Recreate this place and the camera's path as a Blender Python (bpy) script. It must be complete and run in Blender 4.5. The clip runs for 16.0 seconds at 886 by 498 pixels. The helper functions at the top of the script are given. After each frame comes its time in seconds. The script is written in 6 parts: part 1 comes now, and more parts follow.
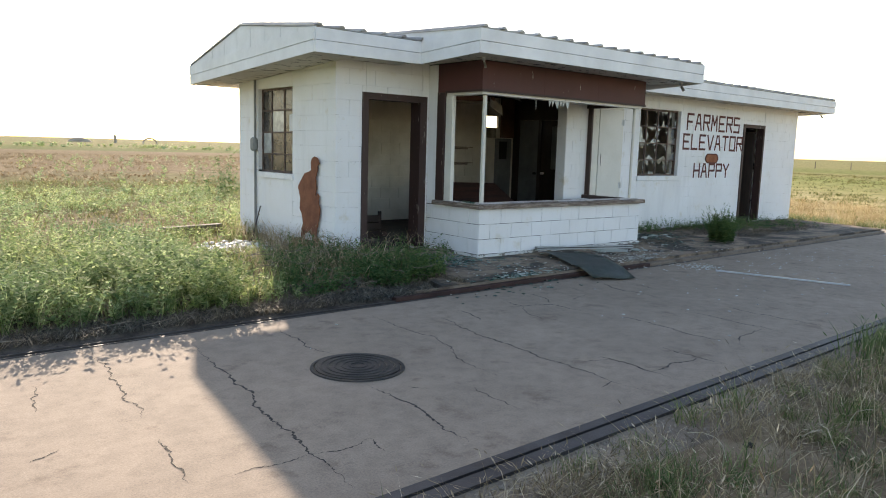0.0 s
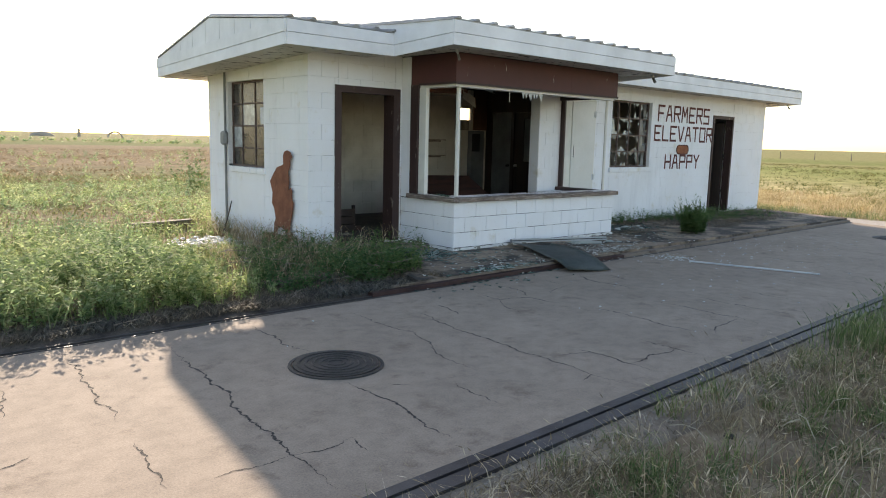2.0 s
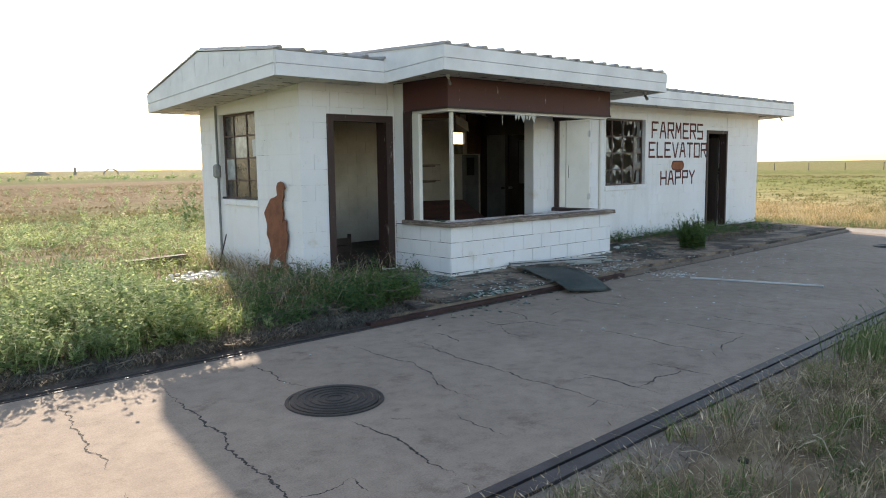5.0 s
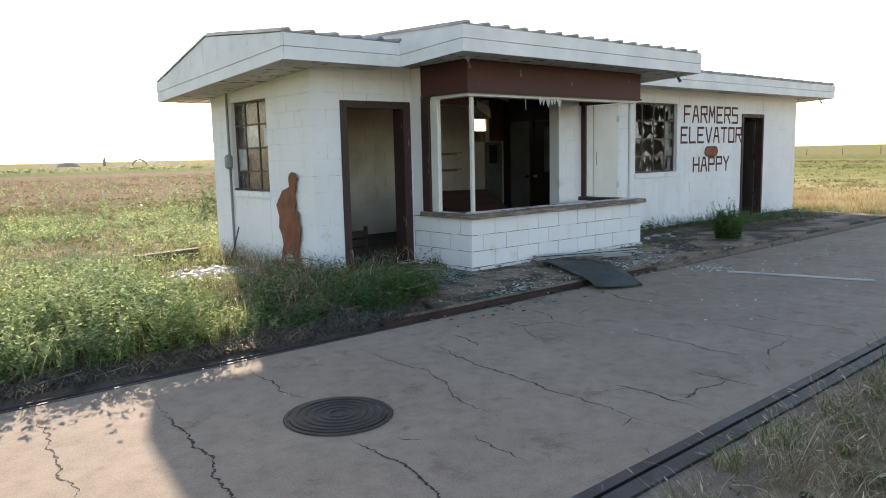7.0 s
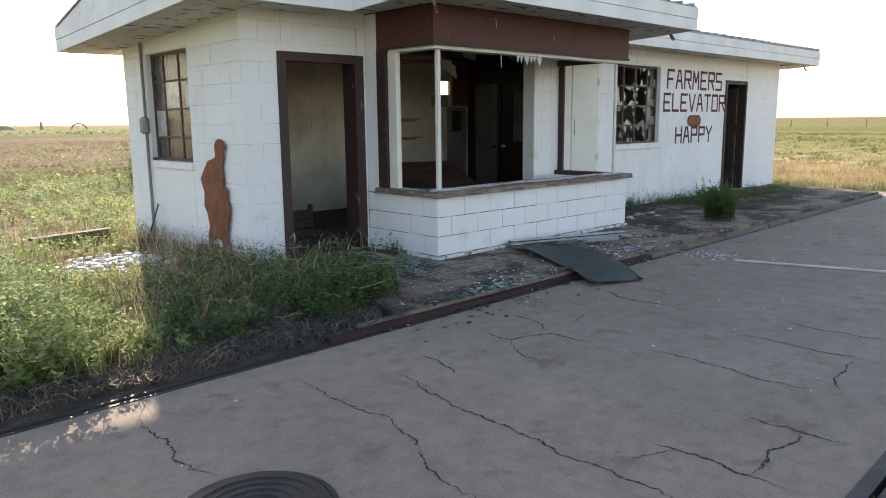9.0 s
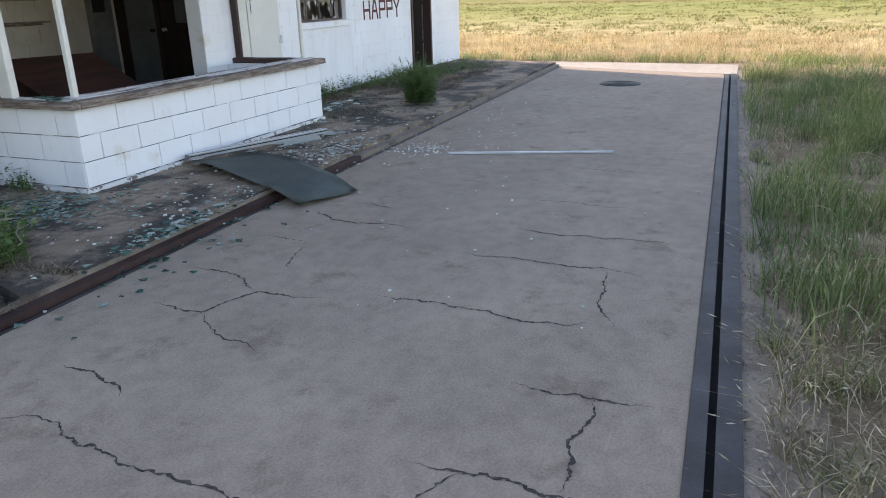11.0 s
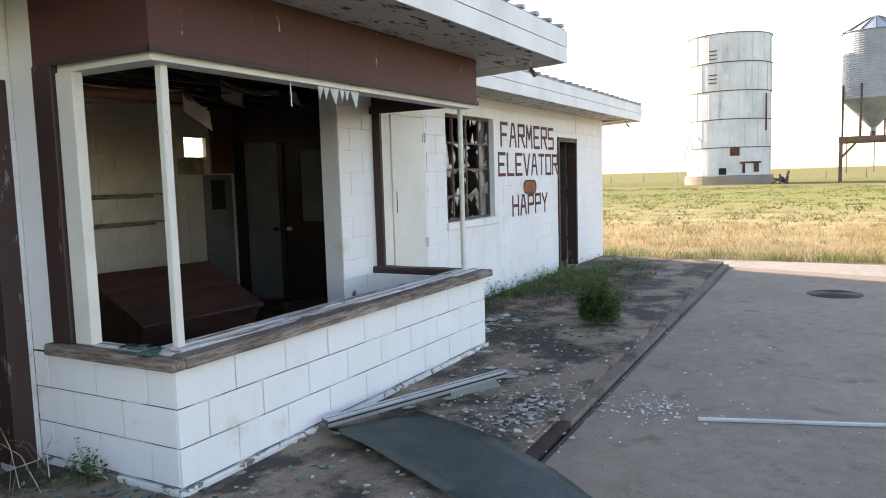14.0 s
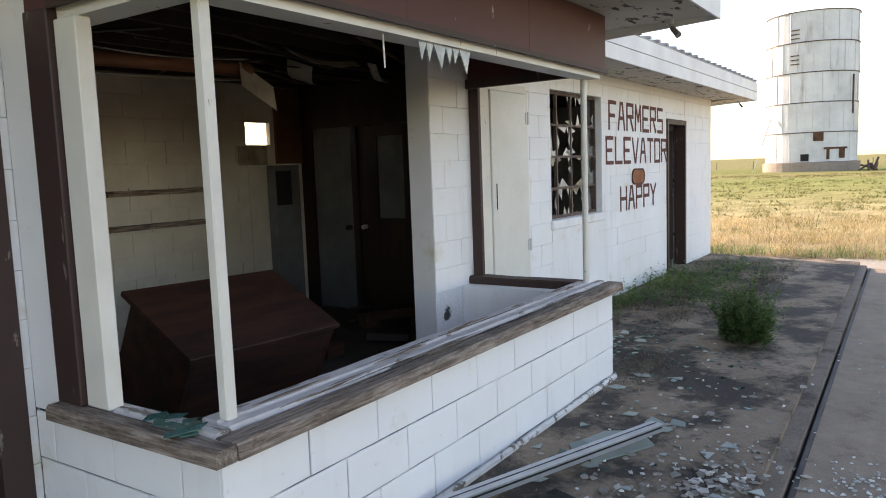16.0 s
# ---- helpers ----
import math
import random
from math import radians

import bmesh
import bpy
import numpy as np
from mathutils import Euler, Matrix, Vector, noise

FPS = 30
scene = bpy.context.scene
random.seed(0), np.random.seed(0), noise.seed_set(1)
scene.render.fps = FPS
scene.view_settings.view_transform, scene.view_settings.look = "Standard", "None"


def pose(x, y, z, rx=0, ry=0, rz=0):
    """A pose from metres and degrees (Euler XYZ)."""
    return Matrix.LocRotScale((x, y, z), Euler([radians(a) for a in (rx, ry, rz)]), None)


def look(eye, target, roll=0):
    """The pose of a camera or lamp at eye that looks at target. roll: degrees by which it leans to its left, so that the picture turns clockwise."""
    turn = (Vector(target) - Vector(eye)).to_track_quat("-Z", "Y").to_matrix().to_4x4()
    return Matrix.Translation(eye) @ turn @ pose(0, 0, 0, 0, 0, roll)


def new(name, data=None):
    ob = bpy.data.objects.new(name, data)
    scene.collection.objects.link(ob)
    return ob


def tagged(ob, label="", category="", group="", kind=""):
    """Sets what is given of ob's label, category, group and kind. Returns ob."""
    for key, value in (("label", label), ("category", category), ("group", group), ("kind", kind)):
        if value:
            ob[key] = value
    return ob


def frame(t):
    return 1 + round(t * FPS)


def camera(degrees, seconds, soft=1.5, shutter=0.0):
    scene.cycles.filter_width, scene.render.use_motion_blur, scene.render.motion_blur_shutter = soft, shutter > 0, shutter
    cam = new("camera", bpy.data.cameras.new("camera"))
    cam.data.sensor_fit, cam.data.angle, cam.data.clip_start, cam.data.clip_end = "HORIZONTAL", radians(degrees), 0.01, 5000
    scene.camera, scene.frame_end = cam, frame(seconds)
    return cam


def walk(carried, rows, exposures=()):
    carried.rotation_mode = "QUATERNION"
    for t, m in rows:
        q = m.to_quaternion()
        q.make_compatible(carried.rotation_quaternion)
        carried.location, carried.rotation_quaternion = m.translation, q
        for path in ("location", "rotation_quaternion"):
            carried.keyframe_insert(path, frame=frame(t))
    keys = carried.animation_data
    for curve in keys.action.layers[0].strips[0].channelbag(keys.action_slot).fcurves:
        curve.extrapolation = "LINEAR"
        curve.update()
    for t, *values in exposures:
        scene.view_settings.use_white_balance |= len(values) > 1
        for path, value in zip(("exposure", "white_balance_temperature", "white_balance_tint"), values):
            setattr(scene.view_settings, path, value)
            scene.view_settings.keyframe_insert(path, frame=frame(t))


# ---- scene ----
cam = camera(62.5, 16.0, 1.0)
PATH = [
    (0, (-0.511, -0.524, 1.525), (0.747, 1.006, 1.252), 1.7),
    (0.5, (-0.527, -0.476, 1.521), (0.77, 1.01, 1.192), 1.9),
    (1, (-0.516, -0.465, 1.529), (0.788, 1.019, 1.214), 1.8),
    (1.5, (-0.508, -0.467, 1.533), (0.793, 1.025, 1.249), 1.3),
    (2, (-0.514, -0.455, 1.534), (0.802, 1.023, 1.242), 1.4),
    (2.5, (-0.499, -0.434, 1.535), (0.828, 1.034, 1.245), 1.3),
    (3, (-0.495, -0.417, 1.536), (0.838, 1.047, 1.257), 1.3),
    (3.5, (-0.486, -0.38, 1.541), (0.854, 1.081, 1.277), 1.0),
    (4, (-0.491, -0.364, 1.538), (0.852, 1.099, 1.299), 0.9),
    (4.5, (-0.473, -0.381, 1.544), (0.859, 1.094, 1.323), -0.2),
    (6.8, (-0.087, -0.122, 1.529), (1.221, 1.372, 1.29), -1.5),
    (7, (-0.034, -0.037, 1.547), (1.234, 1.488, 1.289), -1.3),
    (7.5, (0.155, 0.303, 1.541), (1.437, 1.814, 1.267), -0.2),
    (8, (0.35, 0.593, 1.572), (1.653, 2.091, 1.326), -1.1),
    (8.5, (0.657, 0.847, 1.585), (1.955, 2.352, 1.363), -1.5),
    (9, (0.872, 1.169, 1.52), (2.227, 2.599, 1.175), -0.6),
    (9.5, (1.157, 1.439, 1.504), (2.759, 2.526, 1.001), -0.3),
    (10, (1.482, 1.567, 1.51), (3.183, 2.421, 0.895), -1.5),
    (10.2, (1.567, 1.627, 1.514), (3.284, 2.427, 0.873), -1.6),
    (12.3, (2.681, 2.844, 1.54), (4.436, 3.533, 0.874), -1.3),
    (12.5, (2.794, 2.999, 1.543), (4.566, 3.693, 0.929), -0.8),
    (13, (3.023, 3.319, 1.582), (4.754, 4.233, 1.17), -0.7),
    (13.5, (3.339, 3.527, 1.67), (5.041, 4.546, 1.415), -2.9),
    (14, (3.581, 3.795, 1.635), (5.323, 4.76, 1.443), -1.7),
    (14.5, (3.853, 4.078, 1.653), (5.601, 5.033, 1.475), -0.9),
    (15, (4.149, 4.237, 1.65), (5.843, 5.289, 1.496), -3.4),
    (15.5, (4.384, 4.494, 1.642), (5.999, 5.645, 1.389), -2.0),
    (16, (4.536, 4.783, 1.653), (6.187, 5.89, 1.437), -2.1),
]
EXPOSURES = [(0.0, 1.17, 7600, 16), (4.5, 1.17, 7600, 16), (8.5, 1.22, 7650, 18), (9.5, 1.38, 7700, 20), (10.5, 1.64, 7550, 22), (12.5, 1.64, 7500, 21), (13.5, 1.7, 7600, 21), (16.0, 1.58, 8050, 23)]
walk(cam, [(t, look(eye, target, roll)) for t, eye, target, roll in PATH], EXPOSURES)

# ---- light ----
SUN_ELEV, SUN_AZ = 19.6, 20.4          # degrees; azimuth from +y towards +x
world = bpy.data.worlds.new("sky")
scene.world = world
world.use_nodes = True
wn, wl = world.node_tree.nodes, world.node_tree.links
sky = wn.new("ShaderNodeTexSky")
sky.sky_type = "NISHITA"
sky.sun_disc = False
sky.sun_elevation = radians(SUN_ELEV)
sky.sun_rotation = radians(SUN_AZ)
sky.air_density, sky.dust_density, sky.ozone_density = 1.0, 0.6, 1.5
wn["Background"].inputs["Strength"].default_value = 0.15
wl.new(sky.outputs[0], wn["Background"].inputs["Color"])
sun_data = bpy.data.lights.new("sun", "SUN")
sun_data.energy, sun_data.angle, sun_data.color = 4.0, radians(0.6), (1.0, 0.93, 0.82)
sun = new("sun", sun_data)
to_sun = Vector((math.sin(radians(SUN_AZ)) * math.cos(radians(SUN_ELEV)), math.cos(radians(SUN_AZ)) * math.cos(radians(SUN_ELEV)), math.sin(radians(SUN_ELEV))))
sun.matrix_world = look(to_sun * 60, (0, 0, 0))

# ---- materials ----
def shader(name, rough=0.8, metal=0.0):
    m = bpy.data.materials.new(name)
    m.use_nodes = True
    b = m.node_tree.nodes["Principled BSDF"]
    b.inputs["Roughness"].default_value, b.inputs["Metallic"].default_value = rough, metal
    return m, m.node_tree.nodes, m.node_tree.links, b


def world_co(n):
    return n.new("ShaderNodeNewGeometry").outputs["Position"]


def ramp(n, l, src, *stops):
    r = n.new("ShaderNodeValToRGB")
    e = r.color_ramp.elements
    while len(e) < len(stops):
        e.new(0.5)
    for k, (p, c) in zip(e, stops):
        k.position = p
        k.color = (*c, 1) if isinstance(c, tuple) else (c, c, c, 1)
    l.new(src, r.inputs[0])
    return r.outputs[0]


def mix(n, l, fac, a, b, mode="MIX"):
    x = n.new("ShaderNodeMix")
    x.data_type, x.blend_type = "RGBA", mode
    for sock, v in ((x.inputs[0], fac), (x.inputs[6], a), (x.inputs[7], b)):
        if isinstance(v, tuple):
            sock.default_value = (*v, 1)
        elif isinstance(v, (int, float)):
            sock.default_value = v
        else:
            l.new(v, sock)
    return x.outputs[2]


def bump(n, l, b, src, strength=0.4, dist=0.01):
    u = n.new("ShaderNodeBump")
    u.inputs["Strength"].default_value, u.inputs["Distance"].default_value = strength, dist
    l.new(src, u.inputs["Height"])
    l.new(u.outputs[0], b.inputs["Normal"])


def noise_at(n, l, scale, detail=6, rough=0.6, stretch=(1, 1, 1)):
    """Noise over the place itself, so that neighbours flow into one another."""
    mp = n.new("ShaderNodeMapping")
    mp.inputs["Scale"].default_value = stretch
    l.new(world_co(n), mp.inputs["Vector"])
    t = n.new("ShaderNodeTexNoise")
    t.inputs["Scale"].default_value, t.inputs["Detail"].default_value, t.inputs["Roughness"].default_value = scale, detail, rough
    l.new(mp.outputs[0], t.inputs["Vector"])
    return t.outputs["Fac"]


def two_tone(name, a, b, scale=3, rough=0.8, metal=0.0, fine=60, fine_amt=0.25, lo=0.35, hi=0.65, bmp=0.3, bdist=0.004, stretch=(1, 1, 1), vary=0.0):
    """Two colours in large patches, darkened and lightened by fine grain, with a little relief; vary: change from piece to piece."""
    m, n, l, p = shader(name, rough, metal)
    big = ramp(n, l, noise_at(n, l, scale, 5, 0.6, stretch), (lo, a), (hi, b))
    grain = noise_at(n, l, fine, 5, 0.7, stretch)
    g = ramp(n, l, grain, (0.3, 1 - fine_amt), (0.7, 1 + 0.0))
    c = mix(n, l, 1.0, big, g, "MULTIPLY")
    if vary:
        oi = n.new("ShaderNodeObjectInfo")
        c = mix(n, l, 1.0, c, ramp(n, l, oi.outputs["Random"], (0.0, 1 - vary), (1.0, 1.0)), "MULTIPLY")
    l.new(c, p.inputs["Base Color"])
    bump(n, l, p, grain, bmp, bdist)
    return m


def peeling(name, paint, under, scale=9, edge=0.60, rough=0.6, stretch=(1, 1, 1), under2=None):
    """Old paint that has come off in flakes."""
    m, n, l, p = shader(name, rough)
    flakes = noise_at(n, l, scale, 9, 0.68, stretch)
    mask = ramp(n, l, flakes, (edge, 0.0), (edge + 0.02, 1.0))
    tone = ramp(n, l, noise_at(n, l, 2.2, 5, 0.6), (0.3, tuple(0.82 * v for v in paint)), (0.7, paint))
    u = ramp(n, l, noise_at(n, l, 30, 6, 0.7, stretch), (0.3, tuple(0.6 * v for v in under)), (0.7, under2 or under))
    l.new(mix(n, l, mask, tone, u), p.inputs["Base Color"])
    inv = ramp(n, l, mask, (0.0, 1.0), (1.0, 0.0))
    bump(n, l, p, inv, 0.5, 0.002)
    return m


def painted_block():
    """White paint on rough concrete blocks: dull, slightly yellow patches, grey dirt low down in splashes, rain streaks."""
    m, n, l, p = shader("white_painted_block", 0.85)
    base = ramp(n, l, noise_at(n, l, 1.3, 6, 0.6), (0.3, (0.79, 0.79, 0.795)), (0.65, (0.84, 0.85, 0.87)))
    streak = ramp(n, l, noise_at(n, l, 3.0, 6, 0.65, (1, 1, 0.12)), (0.55, 1.0), (0.78, 0.88))
    spot = ramp(n, l, noise_at(n, l, 22, 7, 0.7), (0.635, 0.0), (0.71, 1.0))
    c = mix(n, l, 1.0, base, streak, "MULTIPLY")
    f = n.new("ShaderNodeMath")
    f.operation = "MULTIPLY"
    f.inputs[1].default_value = 0.45
    l.new(spot, f.inputs[0])
    c = mix(n, l, f.outputs[0], c, (0.46, 0.43, 0.38))
    warm = ramp(n, l, noise_at(n, l, 2.4, 8, 0.68), (0.60, 0.0), (0.72, 0.6))
    c = mix(n, l, warm, c, (0.60, 0.54, 0.40))
    chip = ramp(n, l, noise_at(n, l, 34, 8, 0.75), (0.69, 0.0), (0.71, 0.8))
    c = mix(n, l, chip, c, (0.30, 0.28, 0.26))
    l.new(c, p.inputs["Base Color"])
    bump(n, l, p, noise_at(n, l, 160, 4, 0.7), 0.35, 0.003)
    return m


def concrete(name, a, b, stain, stain_at=0.62, stain_scale=2.6, stain_amt=0.8):
    m, n, l, p = shader(name, 0.88)
    c = ramp(n, l, noise_at(n, l, 0.9, 8, 0.62), (0.3, a), (0.7, b))
    c = mix(n, l, ramp(n, l, noise_at(n, l, stain_scale, 9, 0.7), (stain_at, 0.0), (stain_at + 0.1, stain_amt)), c, stain)
    g = noise_at(n, l, 90, 6, 0.75)
    c = mix(n, l, 1.0, c, ramp(n, l, g, (0.3, 0.62), (0.65, 1.05)), "MULTIPLY")
    speck = ramp(n, l, noise_at(n, l, 260, 3, 0.6), (0.62, 0.0), (0.70, 0.5))
    c = mix(n, l, speck, c, (0.50, 0.45, 0.40))
    blot = ramp(n, l, noise_at(n, l, 7, 7, 0.7), (0.36, 0.80), (0.58, 1.0))
    c = mix(n, l, 1.0, c, blot, "MULTIPLY")
    l.new(c, p.inputs["Base Color"])
    bump(n, l, p, g, 0.35, 0.004)
    return m


WHITE = painted_block()
MORTAR = two_tone("dark_joint", (0.018, 0.017, 0.016), (0.72, 0.71, 0.70), 3.6, 0.95, lo=0.52, hi=0.57)
JOINT = two_tone("pale_joint", (0.07, 0.065, 0.06), (0.80, 0.80, 0.80), 2.6, 0.95, lo=0.385, hi=0.42)
FRAMEB = peeling("dark_frame_paint", (0.050, 0.024, 0.021), (0.24, 0.20, 0.17), 13, 0.62, 0.6, (1, 1, 0.3))
INSIDE = two_tone("inside_paint", (0.47, 0.425, 0.35), (0.68, 0.635, 0.55), 1.1, 0.85, fine=120, fine_amt=0.15)
SLAB = concrete("scale_deck_concrete", (0.335, 0.258, 0.192), (0.435, 0.335, 0.25), (0.245, 0.178, 0.128), 0.56)
APRON = concrete("apron_concrete", (0.25, 0.18, 0.125), (0.43, 0.325, 0.235), (0.030, 0.027, 0.023), 0.44, 1.5, 0.9)
BROWN = peeling("brown_paint", (0.096, 0.028, 0.026), (0.46, 0.41, 0.36), 15, 0.665, 0.6, (1, 1, 0.22))
FASCIA = peeling("white_board_paint", (0.86, 0.86, 0.86), (0.45, 0.42, 0.38), 6, 0.72, 0.6, (0.5, 0.5, 2))
SOFFIT = peeling("soffit_paint", (0.64, 0.605, 0.55), (0.10, 0.085, 0.07), 7, 0.57, 0.8, (0.6, 1.6, 1))


def grainy(name, dark, mid, pale, along, paint=None, paint_at=0.5, rough=0.85):
    """Bare weathered wood with fine streaks along the grain (axis 0 or 1); paint: what is left of a coat."""
    m, n, l, p = shader(name, rough)
    st = (0.7, 9, 9) if along == 0 else (9, 0.7, 9)
    fine = noise_at(n, l, 7, 7, 0.72, st)
    c = ramp(n, l, fine, (0.32, dark), (0.48, mid), (0.66, pale))
    c = mix(n, l, 1.0, c, ramp(n, l, noise_at(n, l, 2.3, 5, 0.6), (0.35, 0.68), (0.65, 1.1)), "MULTIPLY")
    if paint:
        left = noise_at(n, l, 5, 8, 0.7, (0.6, 3, 3) if along == 0 else (3, 0.6, 3))
        c = mix(n, l, ramp(n, l, left, (paint_at - 0.02, 1.0), (paint_at + 0.02, 0.0)), c, ramp(n, l, noise_at(n, l, 14, 6, 0.7), (0.3, tuple(0.78 * v for v in paint)), (0.7, paint)))
    l.new(c, p.inputs["Base Color"])
    bump(n, l, p, fine, 0.7, 0.006)
    return m


GREYWOOD = ((0.055, 0.037, 0.029), (0.22, 0.165, 0.132), (0.44, 0.37, 0.315))
SILLWOOD = grainy("weathered_wood", *GREYWOOD, 0)
SILLSIDE = grainy("weathered_wood_across", *GREYWOOD, 1)
SILLPAINT = grainy("worn_sill_paint", *GREYWOOD, 0, (0.66, 0.61, 0.60), 0.60)
SILLSIDEPAINT = grainy("worn_sill_paint_across", *GREYWOOD, 1, (0.66, 0.62, 0.59), 0.56)
TRIMW = peeling("white_trim_paint", (0.78, 0.755, 0.69), (0.36, 0.31, 0.26), 12, 0.66, 0.6, (1, 1, 0.3))
ROOF = two_tone("roof_sheet", (0.30, 0.29, 0.28), (0.52, 0.52, 0.51), 2, 0.5, 0.6)
STEEL = two_tone("rusty_steel_edge", (0.040, 0.032, 0.030), (0.085, 0.078, 0.078), 2.5, 0.6, 0.3, bmp=0.4)
# Near-black: painted shade in gaps, splits and recesses; also handles and manway.
DARKGAP = two_tone("black_and_gap_shade", (0.012, 0.012, 0.012), (0.02, 0.018, 0.016), 4, 0.9)
CAST = two_tone("cast_iron", (0.035, 0.032, 0.030), (0.06, 0.052, 0.047), 8, 0.55, 0.4, bmp=0.5)
LIPM = concrete("kerb_lip_concrete", (0.22, 0.172, 0.135), (0.32, 0.255, 0.20), (0.08, 0.05, 0.038), 0.54)
RUSTEDGE = two_tone("rusty_channel", (0.045, 0.020, 0.018), (0.085, 0.042, 0.036), 3, 0.7, 0.2, bmp=0.5)
RUST = two_tone("rust", (0.20, 0.068, 0.035), (0.30, 0.115, 0.06), 6, 0.85, 0.1, bmp=0.4)
RED = two_tone("oxide_red_paint", (0.115, 0.030, 0.026), (0.17, 0.05, 0.04), 20, 0.75, fine_amt=0.4)
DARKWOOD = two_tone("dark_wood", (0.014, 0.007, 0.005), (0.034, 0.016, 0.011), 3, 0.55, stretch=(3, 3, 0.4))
# Darker aluminium for the rail's sides, shade put into the colour.
ALUSIDE = two_tone("shaded_aluminium", (0.30, 0.325, 0.36), (0.42, 0.45, 0.49), 3, 0.4, 0.5, fine_amt=0.2)
GALV = two_tone("galvanised", (0.50, 0.52, 0.54), (0.66, 0.68, 0.70), 3, 0.42, 0.35, fine_amt=0.12)

# ---- building blocks of code ----
def box(bm, x0, x1, y0, y1, z0, z1, bevel=0.0):
    """A box in a bmesh; bevel rounds its edges."""
    r = bmesh.ops.create_cube(bm, size=1, matrix=Matrix.Translation(((x0 + x1) / 2, (y0 + y1) / 2, (z0 + z1) / 2)) @ Matrix.Diagonal((x1 - x0, y1 - y0, z1 - z0, 1)))
    if bevel:
        es = list({e for v in r["verts"] for e in v.link_edges})
        bmesh.ops.bevel(bm, geom=es, offset=bevel, segments=1, affect="EDGES")
    return bm


def tube(bm, a, b, r0, r1=None, seg=12, caps=True):
    """A round bar from a to b."""
    a, b = Vector(a), Vector(b)
    d = b - a
    m = Matrix.Translation((a + b) / 2) @ d.to_track_quat("Z", "Y").to_matrix().to_4x4()
    bmesh.ops.create_cone(bm, cap_ends=caps, segments=seg, radius1=r0, radius2=r0 if r1 is None else r1, depth=d.length, matrix=m)
    return bm


def prism(bm, pts, axis, a, b):
    """A flat outline pts pushed from a to b along axis (0 x, 1 y, 2 z); pts give the other two coordinates in order."""
    def at(p, v):
        c = list(p)
        c.insert(axis, v)
        return bm.verts.new(c)
    lo, hi = [at(p, a) for p in pts], [at(p, b) for p in pts]
    k = len(pts)
    bm.faces.new(lo)
    bm.faces.new(hi[::-1])
    for i in range(k):
        bm.faces.new((lo[i], hi[i], hi[(i + 1) % k], lo[(i + 1) % k]))
    bmesh.ops.recalc_face_normals(bm, faces=bm.faces[:])
    return bm


def data(name, bm, *mats, smooth=False):
    me = bpy.data.meshes.new(name)
    bm.to_mesh(me)
    bm.free()
    for m in mats:
        me.materials.append(m)
    if smooth:
        me.shade_smooth()
    return me


def part(name, bm, material, parent=None, label="", smooth=False):
    ob = new(name, data(name, bm, material, smooth=smooth))
    if parent:
        ob.parent = parent
        ob.matrix_parent_inverse = parent.matrix_world.inverted()
    return tagged(ob, label)


def thing(name, label, category, at=(0, 0, 0), group="", kind=""):
    ob = new(name)
    ob.location = at
    ob.empty_display_size = 0.1
    bpy.context.view_layer.update()
    return tagged(ob, label, category, group, kind)


def B():
    return bmesh.new()


def setting(name, bm, material, label, category):
    return tagged(part(name, bm, material), label, category, kind="structure")


# ---- the building's measures ----
XL, XR, YF, YB = 4.50, 17.22, 7.85, 10.85      # outer faces of the block walls
TH = 0.20                                     # wall thickness
BX0, BX1, BY = 6.03, 9.57, 6.69               # the bay's outer faces
FLOOR_Z, WALL_TOP = 0.17, 2.70
BAY_FOOT, SILL_Z = 0.085, 0.735                # foot and top of the bay's block wall
EAVE_F, EAVE_B, RX0, RX1 = 7.25, 11.20, 3.85, 17.74
EAVE_Z, RIDGE_Y, RIDGE_Z = 2.915, 9.32, 3.14
BAY_Z = 2.975                                 # top of the bay roof's outer edge
REAR_Z = 2.72                                 # the rear eave hangs lower
BAYR0, BAYR1, BAYRY = 5.42, 10.17, 6.10        # the roof over the bay
D1 = (4.965, 5.905, 2.18)                       # door openings: x0, x1, top
D2 = (14.76, 15.68, 2.24)
W2 = (11.04, 12.36, 1.12, 2.385)               # front window: x0, x1, z0, z1
W1 = (9.04, 10.17, 1.09, 2.34)                # gable window: y0, y1, z0, z1
INSIDE_OPEN = (6.25, 9.0)                    # the wall is open towards the bay between these
VENT = (9.72, 10.05, 1.98, 2.21)              # square hole in the back wall


def cut(u0, u1, z0, z1, holes):
    """Rectangles that fill u0..u1, z0..z1 but for the holes (a, b, c, d)."""
    us = sorted({u0, u1, *[min(max(h[k], u0), u1) for h in holes for k in (0, 1)]})
    out = []
    for a, b in zip(us, us[1:]):
        if b - a < 1e-4:
            continue
        blocked = sorted((h[2], h[3]) for h in holes if h[0] <= a + 1e-4 and h[1] >= b - 1e-4)
        z = z0
        for c, d in blocked:
            if c > z + 1e-4:
                out.append((a, b, z, c))
            z = max(z, d)
        if z1 > z + 1e-4:
            out.append((a, b, z, z1))
    return out


FRONT_HOLES = [(D1[0], D1[1], -1, D1[2]), (D2[0], D2[1], -1, D2[2]), W2, (INSIDE_OPEN[0], INSIDE_OPEN[1], FLOOR_Z, WALL_TOP)]
bm = B()
for a, b, c, d in cut(XL + 0.012, XR, -0.1, WALL_TOP, FRONT_HOLES):
    box(bm, a, b, YF + 0.012, YF + TH, c, d)
wall_front = setting("wall_south", bm, JOINT, "long white-painted concrete block wall with faded paint", "wall")
bm = B()
for a, b, c, d in cut(YF + TH, YB - TH, -0.1, WALL_TOP, [W1]):
    box(bm, XL + 0.012, XL + TH, a, b, c, d)
